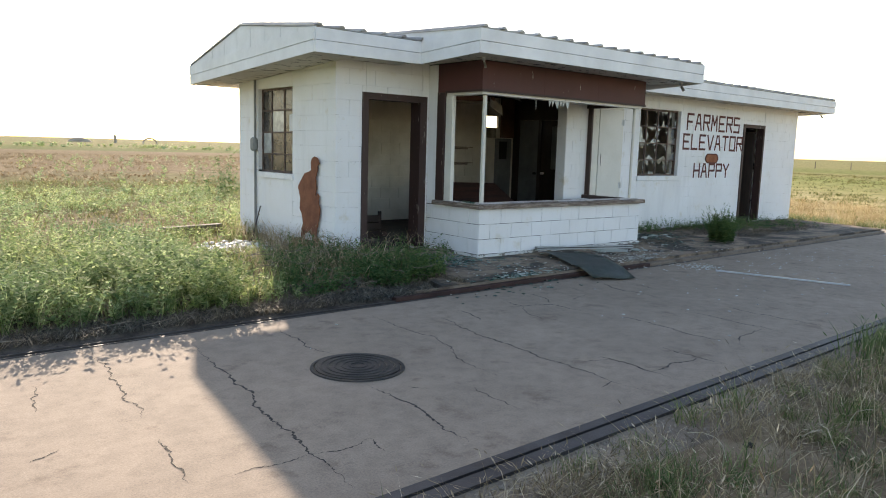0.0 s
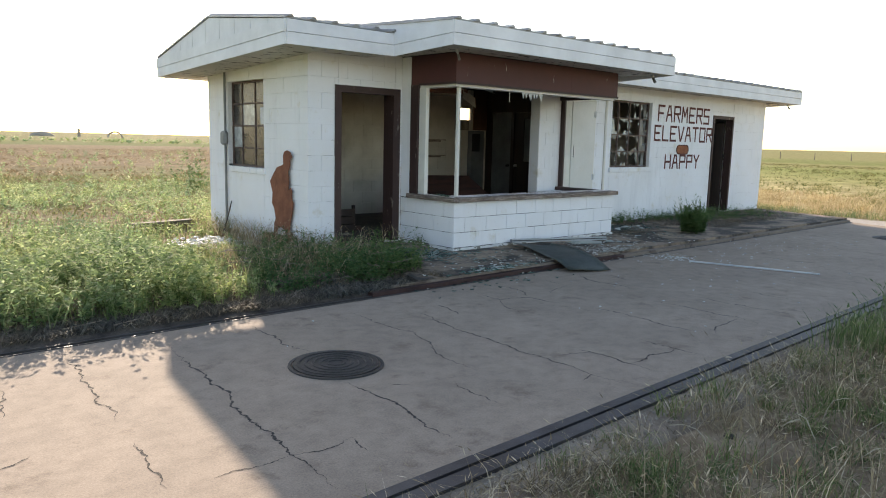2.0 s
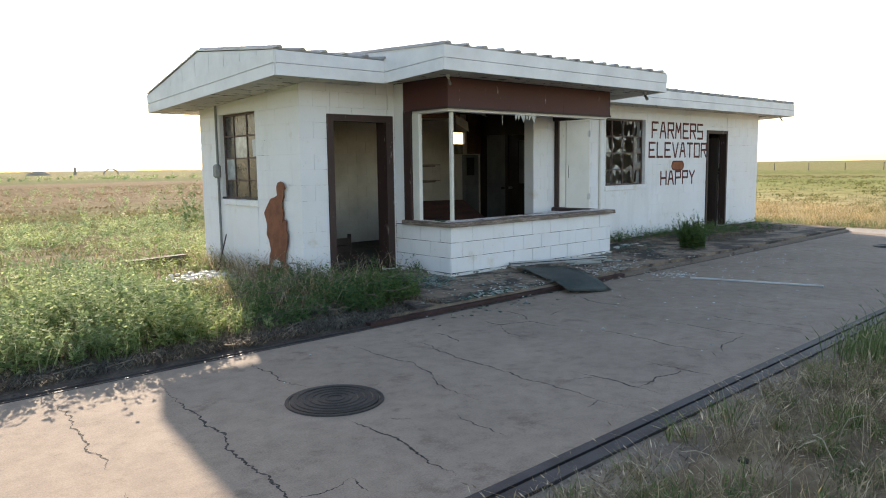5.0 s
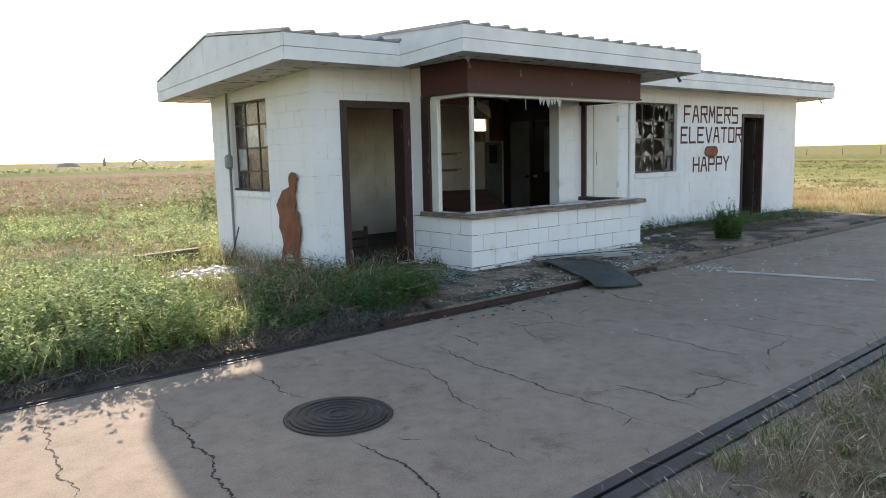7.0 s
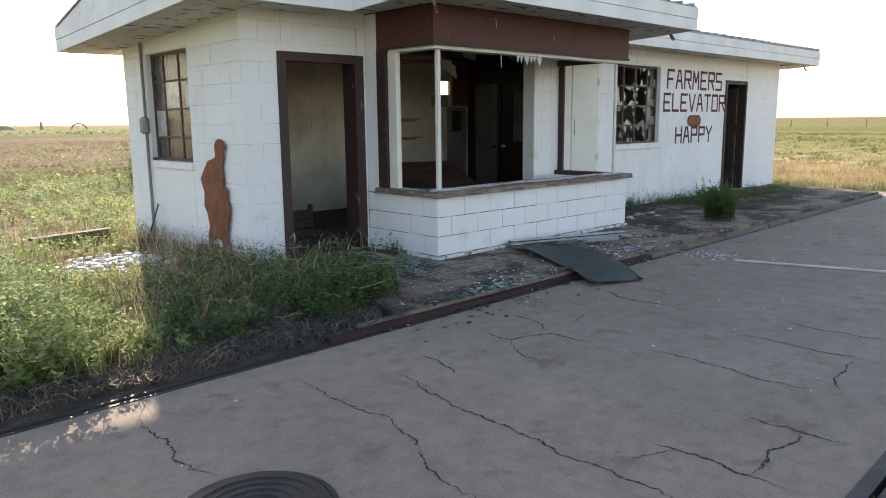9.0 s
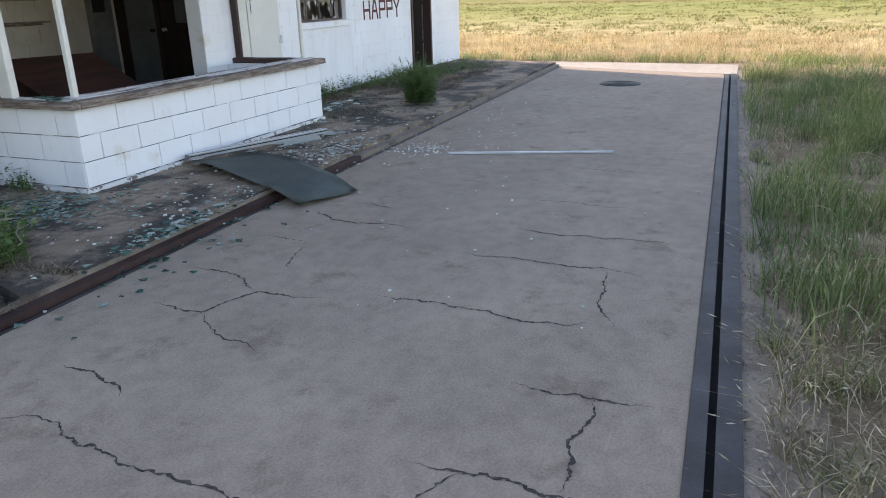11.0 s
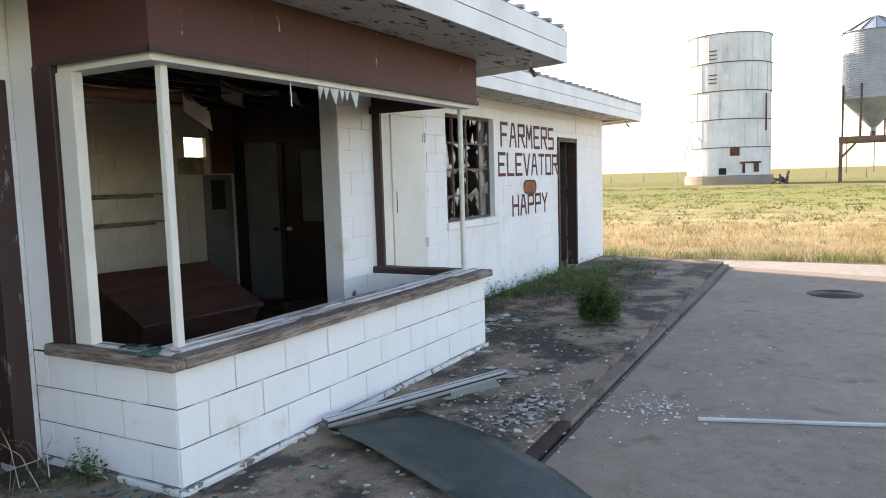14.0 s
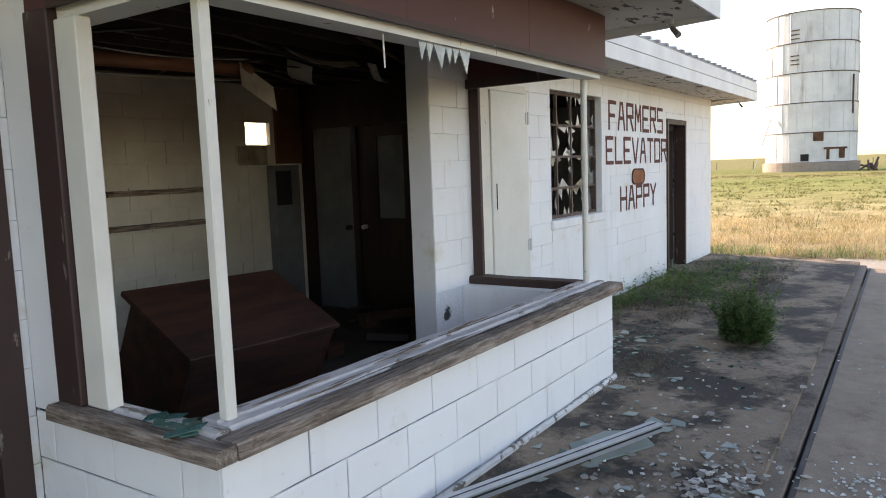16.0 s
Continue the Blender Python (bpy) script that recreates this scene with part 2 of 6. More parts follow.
wall_gable = setting("wall_west", bm, JOINT, "white-painted concrete block gable wall with a steel window", "wall")
bm = B()
for a, b, c, d in cut(XL + 0.012, XR, -0.1, WALL_TOP, [VENT]):
    box(bm, a, b, YB - TH, YB - TH + 0.045, c, d)
# the hole is widened on the outer side so that no dim reveal shows and it stays bright
for a, b, c, d in cut(XL + 0.012, XR, -0.1, WALL_TOP, [(VENT[0] - 0.05, VENT[1] + 0.26, VENT[2] - 0.06, VENT[3] + 0.1)]):
    box(bm, a, b, YB - TH + 0.0451, YB, c, d)
wall_back = setting("wall_north", bm, INSIDE, "painted block back wall with a small square hole", "wall")
bm = B()
box(bm, XR - TH, XR - 0.0, YF + TH, YB - TH, -0.1, WALL_TOP)
wall_right = setting("wall_east", bm, WHITE, "white-painted block end wall", "wall")

# block wall under the bay window
bm = B()
box(bm, BX0 + 0.012, BX1 - 0.012, BY + 0.012, BY + 0.19, -0.1, SILL_Z)
box(bm, BX0 + 0.012, BX0 + 0.19, BY + 0.19, YF + 0.01, -0.1, SILL_Z)
box(bm, BX1 - 0.19, BX1 - 0.012, BY + 0.19, YF + 0.01, -0.1, SILL_Z)
wall_bay = setting("wall_bay", bm, WHITE, "low white-painted block wall under the bay window", "wall")

bm = B()
box(bm, BX0 + 0.008, BX1 - 0.008, BY + 0.008, BY + 0.0115, 0.112, SILL_Z - 0.002)
box(bm, BX0 + 0.008, BX0 + 0.0115, BY + 0.0116, YF + 0.005, 0.112, SILL_Z - 0.002)
box(bm, BX1 - 0.0115, BX1 - 0.008, BY + 0.0116, YF + 0.005, 0.112, SILL_Z - 0.002)
part("mortar", bm, MORTAR, wall_bay, "dark cracked mortar joints")

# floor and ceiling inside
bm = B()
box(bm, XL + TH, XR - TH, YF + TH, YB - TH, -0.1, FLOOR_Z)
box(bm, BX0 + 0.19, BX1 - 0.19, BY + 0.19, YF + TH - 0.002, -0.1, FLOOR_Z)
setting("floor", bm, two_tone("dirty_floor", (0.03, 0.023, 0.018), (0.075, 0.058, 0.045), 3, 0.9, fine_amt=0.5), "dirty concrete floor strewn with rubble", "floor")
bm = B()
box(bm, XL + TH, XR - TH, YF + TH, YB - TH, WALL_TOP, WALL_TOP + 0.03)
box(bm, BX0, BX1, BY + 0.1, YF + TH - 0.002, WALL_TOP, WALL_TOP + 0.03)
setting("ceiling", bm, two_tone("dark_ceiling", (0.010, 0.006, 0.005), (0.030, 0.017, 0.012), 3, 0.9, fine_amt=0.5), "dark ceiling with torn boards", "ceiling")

# roof: a low gable along x with a flatter roof over the bay
bm = B()
prism(bm, [(EAVE_F, EAVE_Z - 0.02), (RIDGE_Y, RIDGE_Z - 0.02), (EAVE_B, REAR_Z - 0.02), (EAVE_B, REAR_Z), (RIDGE_Y, RIDGE_Z), (EAVE_F, EAVE_Z)], 0, RX0 - 0.015, RX1 + 0.02)
setting("roof", bm, ROOF, "low gable roof of pale corrugated metal sheet", "roof")
bm = B()
prism(bm, [(BAYRY, BAY_Z - 0.025), (RIDGE_Y, RIDGE_Z - 0.03), (RIDGE_Y, RIDGE_Z - 0.012), (BAYRY, BAY_Z - 0.005)], 0, BAYR0 - 0.015, BAYR1 + 0.02)
setting("roof_bay", bm, ROOF, "corrugated metal roof over the bay window", "roof")

# ---- eaves: boxed fascia boards and soffits ----
FH = 0.285                                    # fascia height


def fascia(name, a, b, label, boards=2, lift=(0, 0)):
    """Boards on edge from a to b (x, y, top z), outside to the right of the way, one above another."""
    a, b = Vector(a), Vector(b)
    d = (b - a).normalized()
    side = Vector((d.y, -d.x, 0))
    ob = thing(name, label, "fascia", kind="structure")
    for k in range(boards):
        bm = B()
        top, bot = -k * FH / boards - 0.002 * k, -(k + 1) * FH / boards + 0.003
        pts = [(0, top), (0.022 - 0.006 * k, top), (0.022 - 0.006 * k, bot), (0, bot)]
        vs = []
        for p in (a, b):
            vs.append([bm.verts.new(p + side * u + Vector((0, 0, w))) for u, w in pts])
        for i in range(4):
            bm.faces.new((vs[0][i], vs[0][(i + 1) % 4], vs[1][(i + 1) % 4], vs[1][i]))
        bm.faces.new(vs[0][::-1])
        bm.faces.new(vs[1])
        bmesh.ops.recalc_face_normals(bm, faces=bm.faces[:])
        part("board", bm, FASCIA, ob)
    return ob


EZ, RZ, BZ = EAVE_Z - 0.03, REAR_Z - 0.03, BAY_Z - 0.03
fascia("fascia_1", (RX0, EAVE_F, EZ), (BAYR0 + 0.03, EAVE_F, EZ), "white-painted fascia boards at the eave")
fascia("fascia_2", (BAYR0, EAVE_F + 0.02, EZ), (BAYR0, BAYRY, BZ), "white-painted fascia boards on the return of the bay roof")
fascia("fascia_3", (BAYR0 - 0.02, BAYRY, BZ), (BAYR1 + 0.02, BAYRY, BZ), "white-painted fascia boards over the bay window")
fascia("fascia_4", (BAYR1, BAYRY, BZ), (BAYR1, EAVE_F + 0.02, EZ), "white-painted fascia boards on the return of the bay roof")
fascia("fascia_5", (BAYR1 - 0.03, EAVE_F, EZ), (RX1, EAVE_F, EZ), "white-painted fascia boards at the eave")
fascia("fascia_6", (RX1, EAVE_F, EZ), (RX1, EAVE_B, RZ), "white-painted fascia boards at the far gable")
fascia("fascia_7", (RX1, EAVE_B, RZ), (RX0, EAVE_B, RZ), "white-painted fascia boards at the rear eave")
fascia("fascia_8", (RX0, EAVE_B, RZ), (RX0, EAVE_F, EZ), "white-painted fascia boards under the gable")
# gable triangles: upright weathered boards
for x, nm in ((RX0 + 0.004, "gable_panel"), (RX1 - 0.03, "gable_panel")):
    ob = thing(nm, "white-painted gable panel of weathered boards", "gable", kind="structure")
    cols = 9
    for k in range(cols):
        y0 = EAVE_F + (EAVE_B - EAVE_F) * k / cols + 0.003
        y1 = EAVE_F + (EAVE_B - EAVE_F) * (k + 1) / cols - 0.003
        zt, zb = [], []
        for y in (y0, y1):
            e0, run = (EAVE_Z, RIDGE_Y - EAVE_F) if y < RIDGE_Y else (REAR_Z, EAVE_B - RIDGE_Y)
            zt.append(e0 - 0.03 + (RIDGE_Z - e0) * (1 - abs(y - RIDGE_Y) / run))
            zb.append(EZ + (RZ - EZ) * (y - EAVE_F) / (EAVE_B - EAVE_F) + 0.001)
        bm = B()
        pts = [(y0, zb[0]), (y1, zb[1]), (y1, max(zt[1], zb[1] + 0.006)), (y0, max(zt[0], zb[0] + 0.006))]
        if y0 < RIDGE_Y < y1:
            pts.insert(3, (RIDGE_Y, RIDGE_Z - 0.03))
        prism(bm, pts, 0, x, x + 0.02)
        part("board", bm, FASCIA, ob)
# verge boards that close the bay roof's flanks
for x in (BAYR0, BAYR1 - 0.018):
    bm = prism(B(), [(BAYRY + 0.004, BZ + 0.002), (EAVE_F + 0.03, EZ + 0.002), (RIDGE_Y - 0.1, EZ + 0.002), (RIDGE_Y - 0.1, RIDGE_Z - 0.034), (BAYRY + 0.004, BZ + 0.008)], 0, x, x + 0.018)
    setting("verge_board", bm, FASCIA, "white-painted verge board of the bay roof", "fascia")
# soffits
SZ = EZ - FH + 0.03
for x0, x1 in ((RX0 + 0.02, XL), (XR, RX1 - 0.02)):
    bm = prism(B(), [(EAVE_F + 0.02, SZ), (EAVE_B - 0.02, SZ + RZ - EZ), (EAVE_B - 0.02, SZ + RZ - EZ + 0.015), (EAVE_F + 0.02, SZ + 0.015)], 0, x0, x1)
    setting("soffit", bm, SOFFIT, "soffit under the eaves with peeling pale paint", "soffit")
BSZ = BZ - FH + 0.03
for r in ((XL, BAYR0, EAVE_F + 0.02, YF, SZ), (BAYR1, XR, EAVE_F + 0.02, YF, SZ), (BAYR0 + 0.001, BX0 + 0.002, BAYRY + 0.02, YF, BSZ), (BX1 - 0.002, BAYR1 - 0.001, BAYRY + 0.02, YF, BSZ), (BX0 + 0.002, BX1 - 0.002, BAYRY + 0.02, BY + 0.05, BSZ)):
    setting("soffit", box(B(), r[0], r[1], r[2], r[3], r[4], r[4] + 0.015), SOFFIT, "soffit under the eaves with peeling pale paint", "soffit")

# corrugated edge of the roof sheets: ribs that run up the slope
rib = B()
prism(rib, [(-0.045, 0), (-0.02, 0.028), (0.02, 0.028), (0.045, 0)], 1, 0, 1)
rib = data("rib", rib, ROOF)


def ribs(owner, x0, x1, y0, z0, y1, z1, step=0.305):
    length = math.hypot(y1 - y0, z1 - z0)
    tilt = math.degrees(math.atan2(z1 - z0, y1 - y0))
    for k in range(int((x1 - x0) / step) + 1):
        ob = new("rib", rib)
        ob.parent = owner
        ob.matrix_basis = pose(x0 + k * step, y0, z0, tilt) @ Matrix.Diagonal((1, length, 1, 1))


roof_a, roof_b = bpy.data.objects["roof"], bpy.data.objects["roof_bay"]
ribs(roof_a, RX0 + 0.05, RX1, EAVE_F - 0.03, EAVE_Z - 0.004, RIDGE_Y, RIDGE_Z)
ribs(roof_b, BAYR0 + 0.05, BAYR1, BAYRY - 0.03, BAY_Z - 0.008, RIDGE_Y - 0.1, RIDGE_Z - 0.014)

# ---- ground, scale deck and apron ----
def slab_l(x):
    return 5.135 + 0.0215 * x


def slab_r(x):
    return 1.92 + 0.0275 * x


SLAB_X0, SLAB_X1, END_SKEW = -9.0, 16.7, 0.9


def ground_z(x, y):
    """Height of the earth."""
    n1 = noise.noise(Vector((x * 0.35, y * 0.35, 0.3))) * 0.035 + noise.noise(Vector((x * 1.7, y * 1.7, 5))) * 0.018
    if abs(x) > 40 or abs(y) > 40:
        return -0.03
    up = min(max((y - slab_l(x) - 0.1) / 0.5, 0), 1)
    h = -0.025 + n1 * 0.6
    if x < 17.2:
        h += 0.085 * up
    near = min(max((slab_r(x) - 0.45 - y) / 0.6, 0), 1)
    h += near * (0.02 + n1)
    if x < SLAB_X1 + 0.4 and slab_r(x) - 0.35 < y < slab_l(x) + 0.3:
        h = -0.14
    if 4.3 < x < 17.2 and y > 6.6:
        h = min(h, 0.06)
    if 5.0 < x < 17.0 and slab_l(x) < y < 8:
        h = 0.0
    return h


def axis_steps(fine_lo, fine_hi, step):
    c = list(np.arange(fine_lo, fine_hi, step))
    lo, hi, s = [], [], step
    a, b = fine_lo, c[-1]
    while b < 3900:
        s *= 1.28
        a, b = a - s, b + s
        lo.insert(0, a)
        hi.append(b)
    return lo + c + hi


gx, gy = axis_steps(-9, 24, 0.22), axis_steps(-4, 16, 0.22)
verts = [(x, y, ground_z(x, y)) for y in gy for x in gx]
w = len(gx)
faces = [(j * w + i, j * w + i + 1, (j + 1) * w + i + 1, (j + 1) * w + i) for j in range(len(gy) - 1) for i in range(w - 1)]
me = bpy.data.meshes.new("ground")
me.from_pydata(verts, [], faces)
me.shade_smooth()
EARTH, n, l, p = shader("prairie_earth", 1.0)
p.inputs["Specular IOR Level"].default_value = 0.02
near_c = ramp(n, l, noise_at(n, l, 2.6, 10, 0.72), (0.3, (0.15, 0.108, 0.072)), (0.5, (0.29, 0.218, 0.15)), (0.7, (0.46, 0.365, 0.26)))
sep3 = n.new("ShaderNodeSeparateXYZ")
l.new(world_co(n), sep3.inputs[0])


def band(axis, lo, hi, wobble, *stops):
    """Colours in bands along an axis, their edges broken up."""
    mr = n.new("ShaderNodeMapRange")
    mr.inputs["From Min"].default_value, mr.inputs["From Max"].default_value = lo, hi
    l.new(sep3.outputs[axis], mr.inputs["Value"])
    ad = n.new("ShaderNodeMath")
    ad.operation = "ADD"
    wm = n.new("ShaderNodeMath")
    wm.operation = "MULTIPLY_ADD"
    wm.inputs[1].default_value, wm.inputs[2].default_value = wobble, -wobble / 2
    l.new(noise_at(n, l, 0.09, 7, 0.65), wm.inputs[0])
    l.new(mr.outputs[0], ad.inputs[0])
    l.new(wm.outputs[0], ad.inputs[1])
    return ramp(n, l, ad.outputs[0], *stops)


BRN = (0.27, 0.20, 0.12)
north = band(1, 10, 210, 0.09, (0.0, (0.15, 0.18, 0.06)), (0.07, (0.19, 0.20, 0.075)), (0.13, BRN), (0.30, (0.22, 0.16, 0.085)), (0.42, BRN), (0.47, (0.15, 0.18, 0.06)), (0.62, (0.19, 0.21, 0.07)), (0.75, (0.27, 0.25, 0.11)))
east = band(0, 17, 160, 0.16, (0.0, (0.60, 0.48, 0.27)), (0.08, (0.60, 0.50, 0.27)), (0.17, (0.42, 0.40, 0.17)), (0.30, (0.34, 0.37, 0.135)), (0.42, (0.40, 0.35, 0.17)), (0.55, (0.27, 0.29, 0.105)), (0.9, (0.36, 0.33, 0.155)))
side = n.new("ShaderNodeMath")
side.operation = "SUBTRACT"
l.new(sep3.outputs[0], side.inputs[0])
l.new(sep3.outputs[1], side.inputs[1])
which = n.new("ShaderNodeMapRange")
which.inputs["From Min"].default_value, which.inputs["From Max"].default_value = -4, 10
l.new(side.outputs[0], which.inputs["Value"])
field = mix(n, l, which.outputs[0], north, east)
tuft = ramp(n, l, noise_at(n, l, 0.9, 10, 0.78), (0.34, 0.44), (0.62, 0.98))
field = mix(n, l, 1.0, field, tuft, "MULTIPLY")
sep = n.new("ShaderNodeVectorMath")
sep.operation = "DISTANCE"
l.new(world_co(n), sep.inputs[0])
sep.inputs[1].default_value = (8, 5, 0)
far = n.new("ShaderNodeMapRange")
far.inputs["From Min"].default_value, far.inputs["From Max"].default_value = 9, 15
l.new(sep.outputs["Value"], far.inputs["Value"])
l.new(mix(n, l, far.outputs[0], near_c, field), p.inputs["Base Color"])
bump(n, l, p, noise_at(n, l, 25, 8, 0.7), 0.8, 0.03)
me.materials.append(EARTH)
ground = tagged(new("ground", me), "dry prairie earth with grass out to the horizon", "ground", kind="structure")


def skewed(bm, x0, x1, o0, o1, z0, z1, edge=slab_l, xs=(0, 0)):
    """A strip that follows the deck's edge, from offset o0 to o1."""
    lo = [(x0 + xs[0], edge(x0) + o0), (x1 + xs[1], edge(x1) + o0), (x1, edge(x1) + o1), (x0, edge(x0) + o1)]
    return prism(bm, lo, 2, z0, z1)


bm = B()
prism(bm, [(SLAB_X0, slab_r(SLAB_X0)), (SLAB_X1 - END_SKEW, slab_r(SLAB_X1)), (SLAB_X1, slab_l(SLAB_X1)), (SLAB_X0, slab_l(SLAB_X0))], 2, -0.13, 0.0)
deck = setting("scale_deck", bm, SLAB, "worn tan concrete deck of a truck scale, cracked across", "pavement")
bm = B()
prism(bm, [(4.32, slab_l(4.32) + 0.125), (SLAB_X1 + 0.1, slab_l(SLAB_X1) + 0.125), (17.3, 8.05), (XR, 8.05), (XR, YF + 0.011), (XL, YF + 0.011), (XL, 7.5), (4.6, 6.2)], 2, -0.1, 0.08)
apron = setting("apron", bm, APRON, "stained concrete apron with broken glass before the bay window", "pavement")
bm = B()
prism(bm, [(SLAB_X1 + 0.05, slab_l(SLAB_X1) + 0.6), (SLAB_X1 + 1.1, slab_l(SLAB_X1) + 0.5), (SLAB_X1 + 0.8, slab_r(SLAB_X1) - 0.2), (SLAB_X1 - END_SKEW + 0.04, slab_r(SLAB_X1) - 0.2)], 2, -0.1, -0.004)
setting("ramp_end", bm, concrete("pale_concrete", (0.42, 0.37, 0.31), (0.50, 0.44, 0.37), (0.33, 0.29, 0.25)), "pale concrete strip beyond the deck's end", "pavement")
# steel edging of the deck
edge_l = thing("steel_edging", "rusty steel channel along the deck with a dark gap", "edging", kind="structure")
part("channel", skewed(B(), 3.65, 8.0, 0.028, 0.105, -0.1, 0.042), RUSTEDGE, edge_l)
part("lip", skewed(B(), 3.95, 8.0, 0.1055, 0.1245, -0.1, 0.068), LIPM, edge_l)
part("lip", skewed(B(), 8.001, SLAB_X1, 0.028, 0.1245, -0.1, 0.042), LIPM, edge_l, "grey-brown worn lip")
part("channel", skewed(B(), SLAB_X0, 3.649, 0.034, 0.060, -0.1, 0.012), STEEL, edge_l)
part("flange", skewed(B(), SLAB_X0, SLAB_X1, -0.022, 0.006, -0.1, 0.005), STEEL, edge_l)
# Near-black filler: the gap's shade is in its colour.
part("gap", skewed(B(), SLAB_X0, SLAB_X1, 0.006, 0.028, -0.1, -0.03), DARKGAP, edge_l)
edge_r = thing("steel_edging", "dark steel channel along the deck with a dark gap", "edging", kind="structure")
part("channel", skewed(B(), SLAB_X0, SLAB_X1 - END_SKEW, -0.175, -0.085, -0.1, 0.012, slab_r), STEEL, edge_r)
part("flange", skewed(B(), SLAB_X0, SLAB_X1 - END_SKEW, -0.055, 0.012, -0.1, 0.008, slab_r), STEEL, edge_r)
# Same filler, shade of the right-hand gap put into colour.
part("gap", skewed(B(), SLAB_X0, SLAB_X1 - END_SKEW, -0.085, -0.055, -0.1, -0.04, slab_r), DARKGAP, edge_r)

# gravelly verge between the channel and the turf
bm = B()
offs = [-0.172, -0.21, -0.26, -0.33, -0.42, -0.54]
rows_ = []
for k in range(206):
    x = SLAB_X0 + 0.125 * k
    row = []
    for j, o in enumerate(offs):
        y = slab_r(x) + o
        z = -0.006 - 0.004 * j + 0.012 * noise.noise(Vector((x * 6, y * 6, 3))) if j < 5 else -0.075
        row.append(bm.verts.new((x, y, z)))
    rows_.append(row)
for u, v in zip(rows_, rows_[1:]):
    for j in range(len(offs) - 1):
        bm.faces.new((u[j], u[j + 1], v[j + 1], v[j]))
bmesh.ops.recalc_face_normals(bm, faces=bm.faces[:])
VERGE = concrete("gravel_verge", (0.26, 0.195, 0.14), (0.44, 0.35, 0.26), (0.17, 0.125, 0.09), 0.52)
setting("verge", bm, VERGE, "strip of tan gravelly soil along the steel edging", "ground")

# ---- bay window ----
bay = thing("bay_window", "shop-like bay window with its glass gone, brown header and weathered sill", "window", (BX0, BY, SILL_Z), kind="structure")
ST = SILL_Z + 0.085
# weathered sill planks, their edges worn and split
def worn_plank(a, b, c, d, z0, z1, along=0, seed=0, wear=0.006):
    """A plank from a to b along its length, c to d across, with nibbled edges."""
    bm = B()
    steps = max(int((b - a) / 0.045), 4)
    rings = []
    for k in range(steps + 1):
        u = a + (b - a) * k / steps
        n1 = noise.noise(Vector((u * 7, seed, 0))) * wear + noise.noise(Vector((u * 25, seed, 3))) * wear
        n2 = noise.noise(Vector((u * 6, seed, 9))) * wear
        lift = noise.noise(Vector((u * 3, seed, 5))) * 0.004
        pts = [(c, z0), (c + max(n1, -0.004), z1 - 0.014), (c + 0.010 + abs(n1), z1 + lift), (d - 0.006 + n2 * 0.5, z1 + lift), (d, z1 - 0.008), (d, z0)]
        rings.append([bm.verts.new((u, v, z) if along == 0 else (v, u, z)) for v, z in pts])
    for p0, p1 in zip(rings, rings[1:]):
        for i in range(6):
            bm.faces.new((p0[i], p0[(i + 1) % 6], p1[(i + 1) % 6], p1[i]))
    bm.faces.new(rings[0])
    bm.faces.new(rings[-1])
    bmesh.ops.recalc_face_normals(bm, faces=bm.faces[:])
    return bm


part("sill_plank", worn_plank(BX0 + 0.024, BX1 + 0.05, BY - 0.065, BY + 0.052, SILL_Z, SILL_Z + 0.058, 0, 1, 0.016), SILLWOOD, bay, "split grey-brown sill plank")
part("sill_plank", worn_plank(BX0 + 0.104, BX1 + 0.03, BY + 0.064, BY + 0.130, SILL_Z, SILL_Z + 0.066, 0, 2, 0.008), SILLPAINT, bay, "sill plank with worn pinkish white paint")
part("sill_plank", worn_plank(BX0 + 0.111, BX1 - 0.101, BY + 0.138, BY + 0.23, SILL_Z, SILL_Z + 0.07, 0, 3), SILLPAINT, bay, "inner sill plank with worn white paint")
part("sill_plank", worn_plank(BY - 0.06, 7.643, BX0 - 0.065, BX0 + 0.018, SILL_Z, SILL_Z + 0.058, 1, 4, 0.014), SILLSIDE, bay, "rotten grey-brown sill plank")
part("sill_plank", worn_plank(BY + 0.062, 7.643, BX0 + 0.026, BX0 + 0.098, SILL_Z, SILL_Z + 0.066, 1, 5), SILLSIDEPAINT, bay, "inner sill plank with worn white paint")
part("sill_plank", worn_plank(BY + 0.24, YF - 0.002, BX1 - 0.10, BX1 + 0.05, SILL_Z, SILL_Z + 0.06, 1, 6), FRAMEB, bay, "dark brown sill plank")
# Dark filler strips paint the shade between planks over the white wall top.
part("split", box(B(), BX0 + 0.026, BX1 + 0.02, BY + 0.0525, BY + 0.0635, SILL_Z, SILL_Z + 0.03), DARKGAP, bay, "near-black filler painting the shaded split between the sill planks")
part("split", box(B(), BX0 + 0.0185, BX0 + 0.0255, BY + 0.053, 7.64, SILL_Z, SILL_Z + 0.03), DARKGAP, bay)
# green glass splinters left on the sill
GREENGLASS, n, l, p = shader("green_glass_edge", 0.15)
p.inputs["Transmission Weight"].default_value = 0.5
l.new(ramp(n, l, noise_at(n, l, 12, 4, 0.6), (0.35, (0.05, 0.17, 0.15)), (0.7, (0.16, 0.34, 0.30))), p.inputs["Base Color"])
rng = random.Random(40)
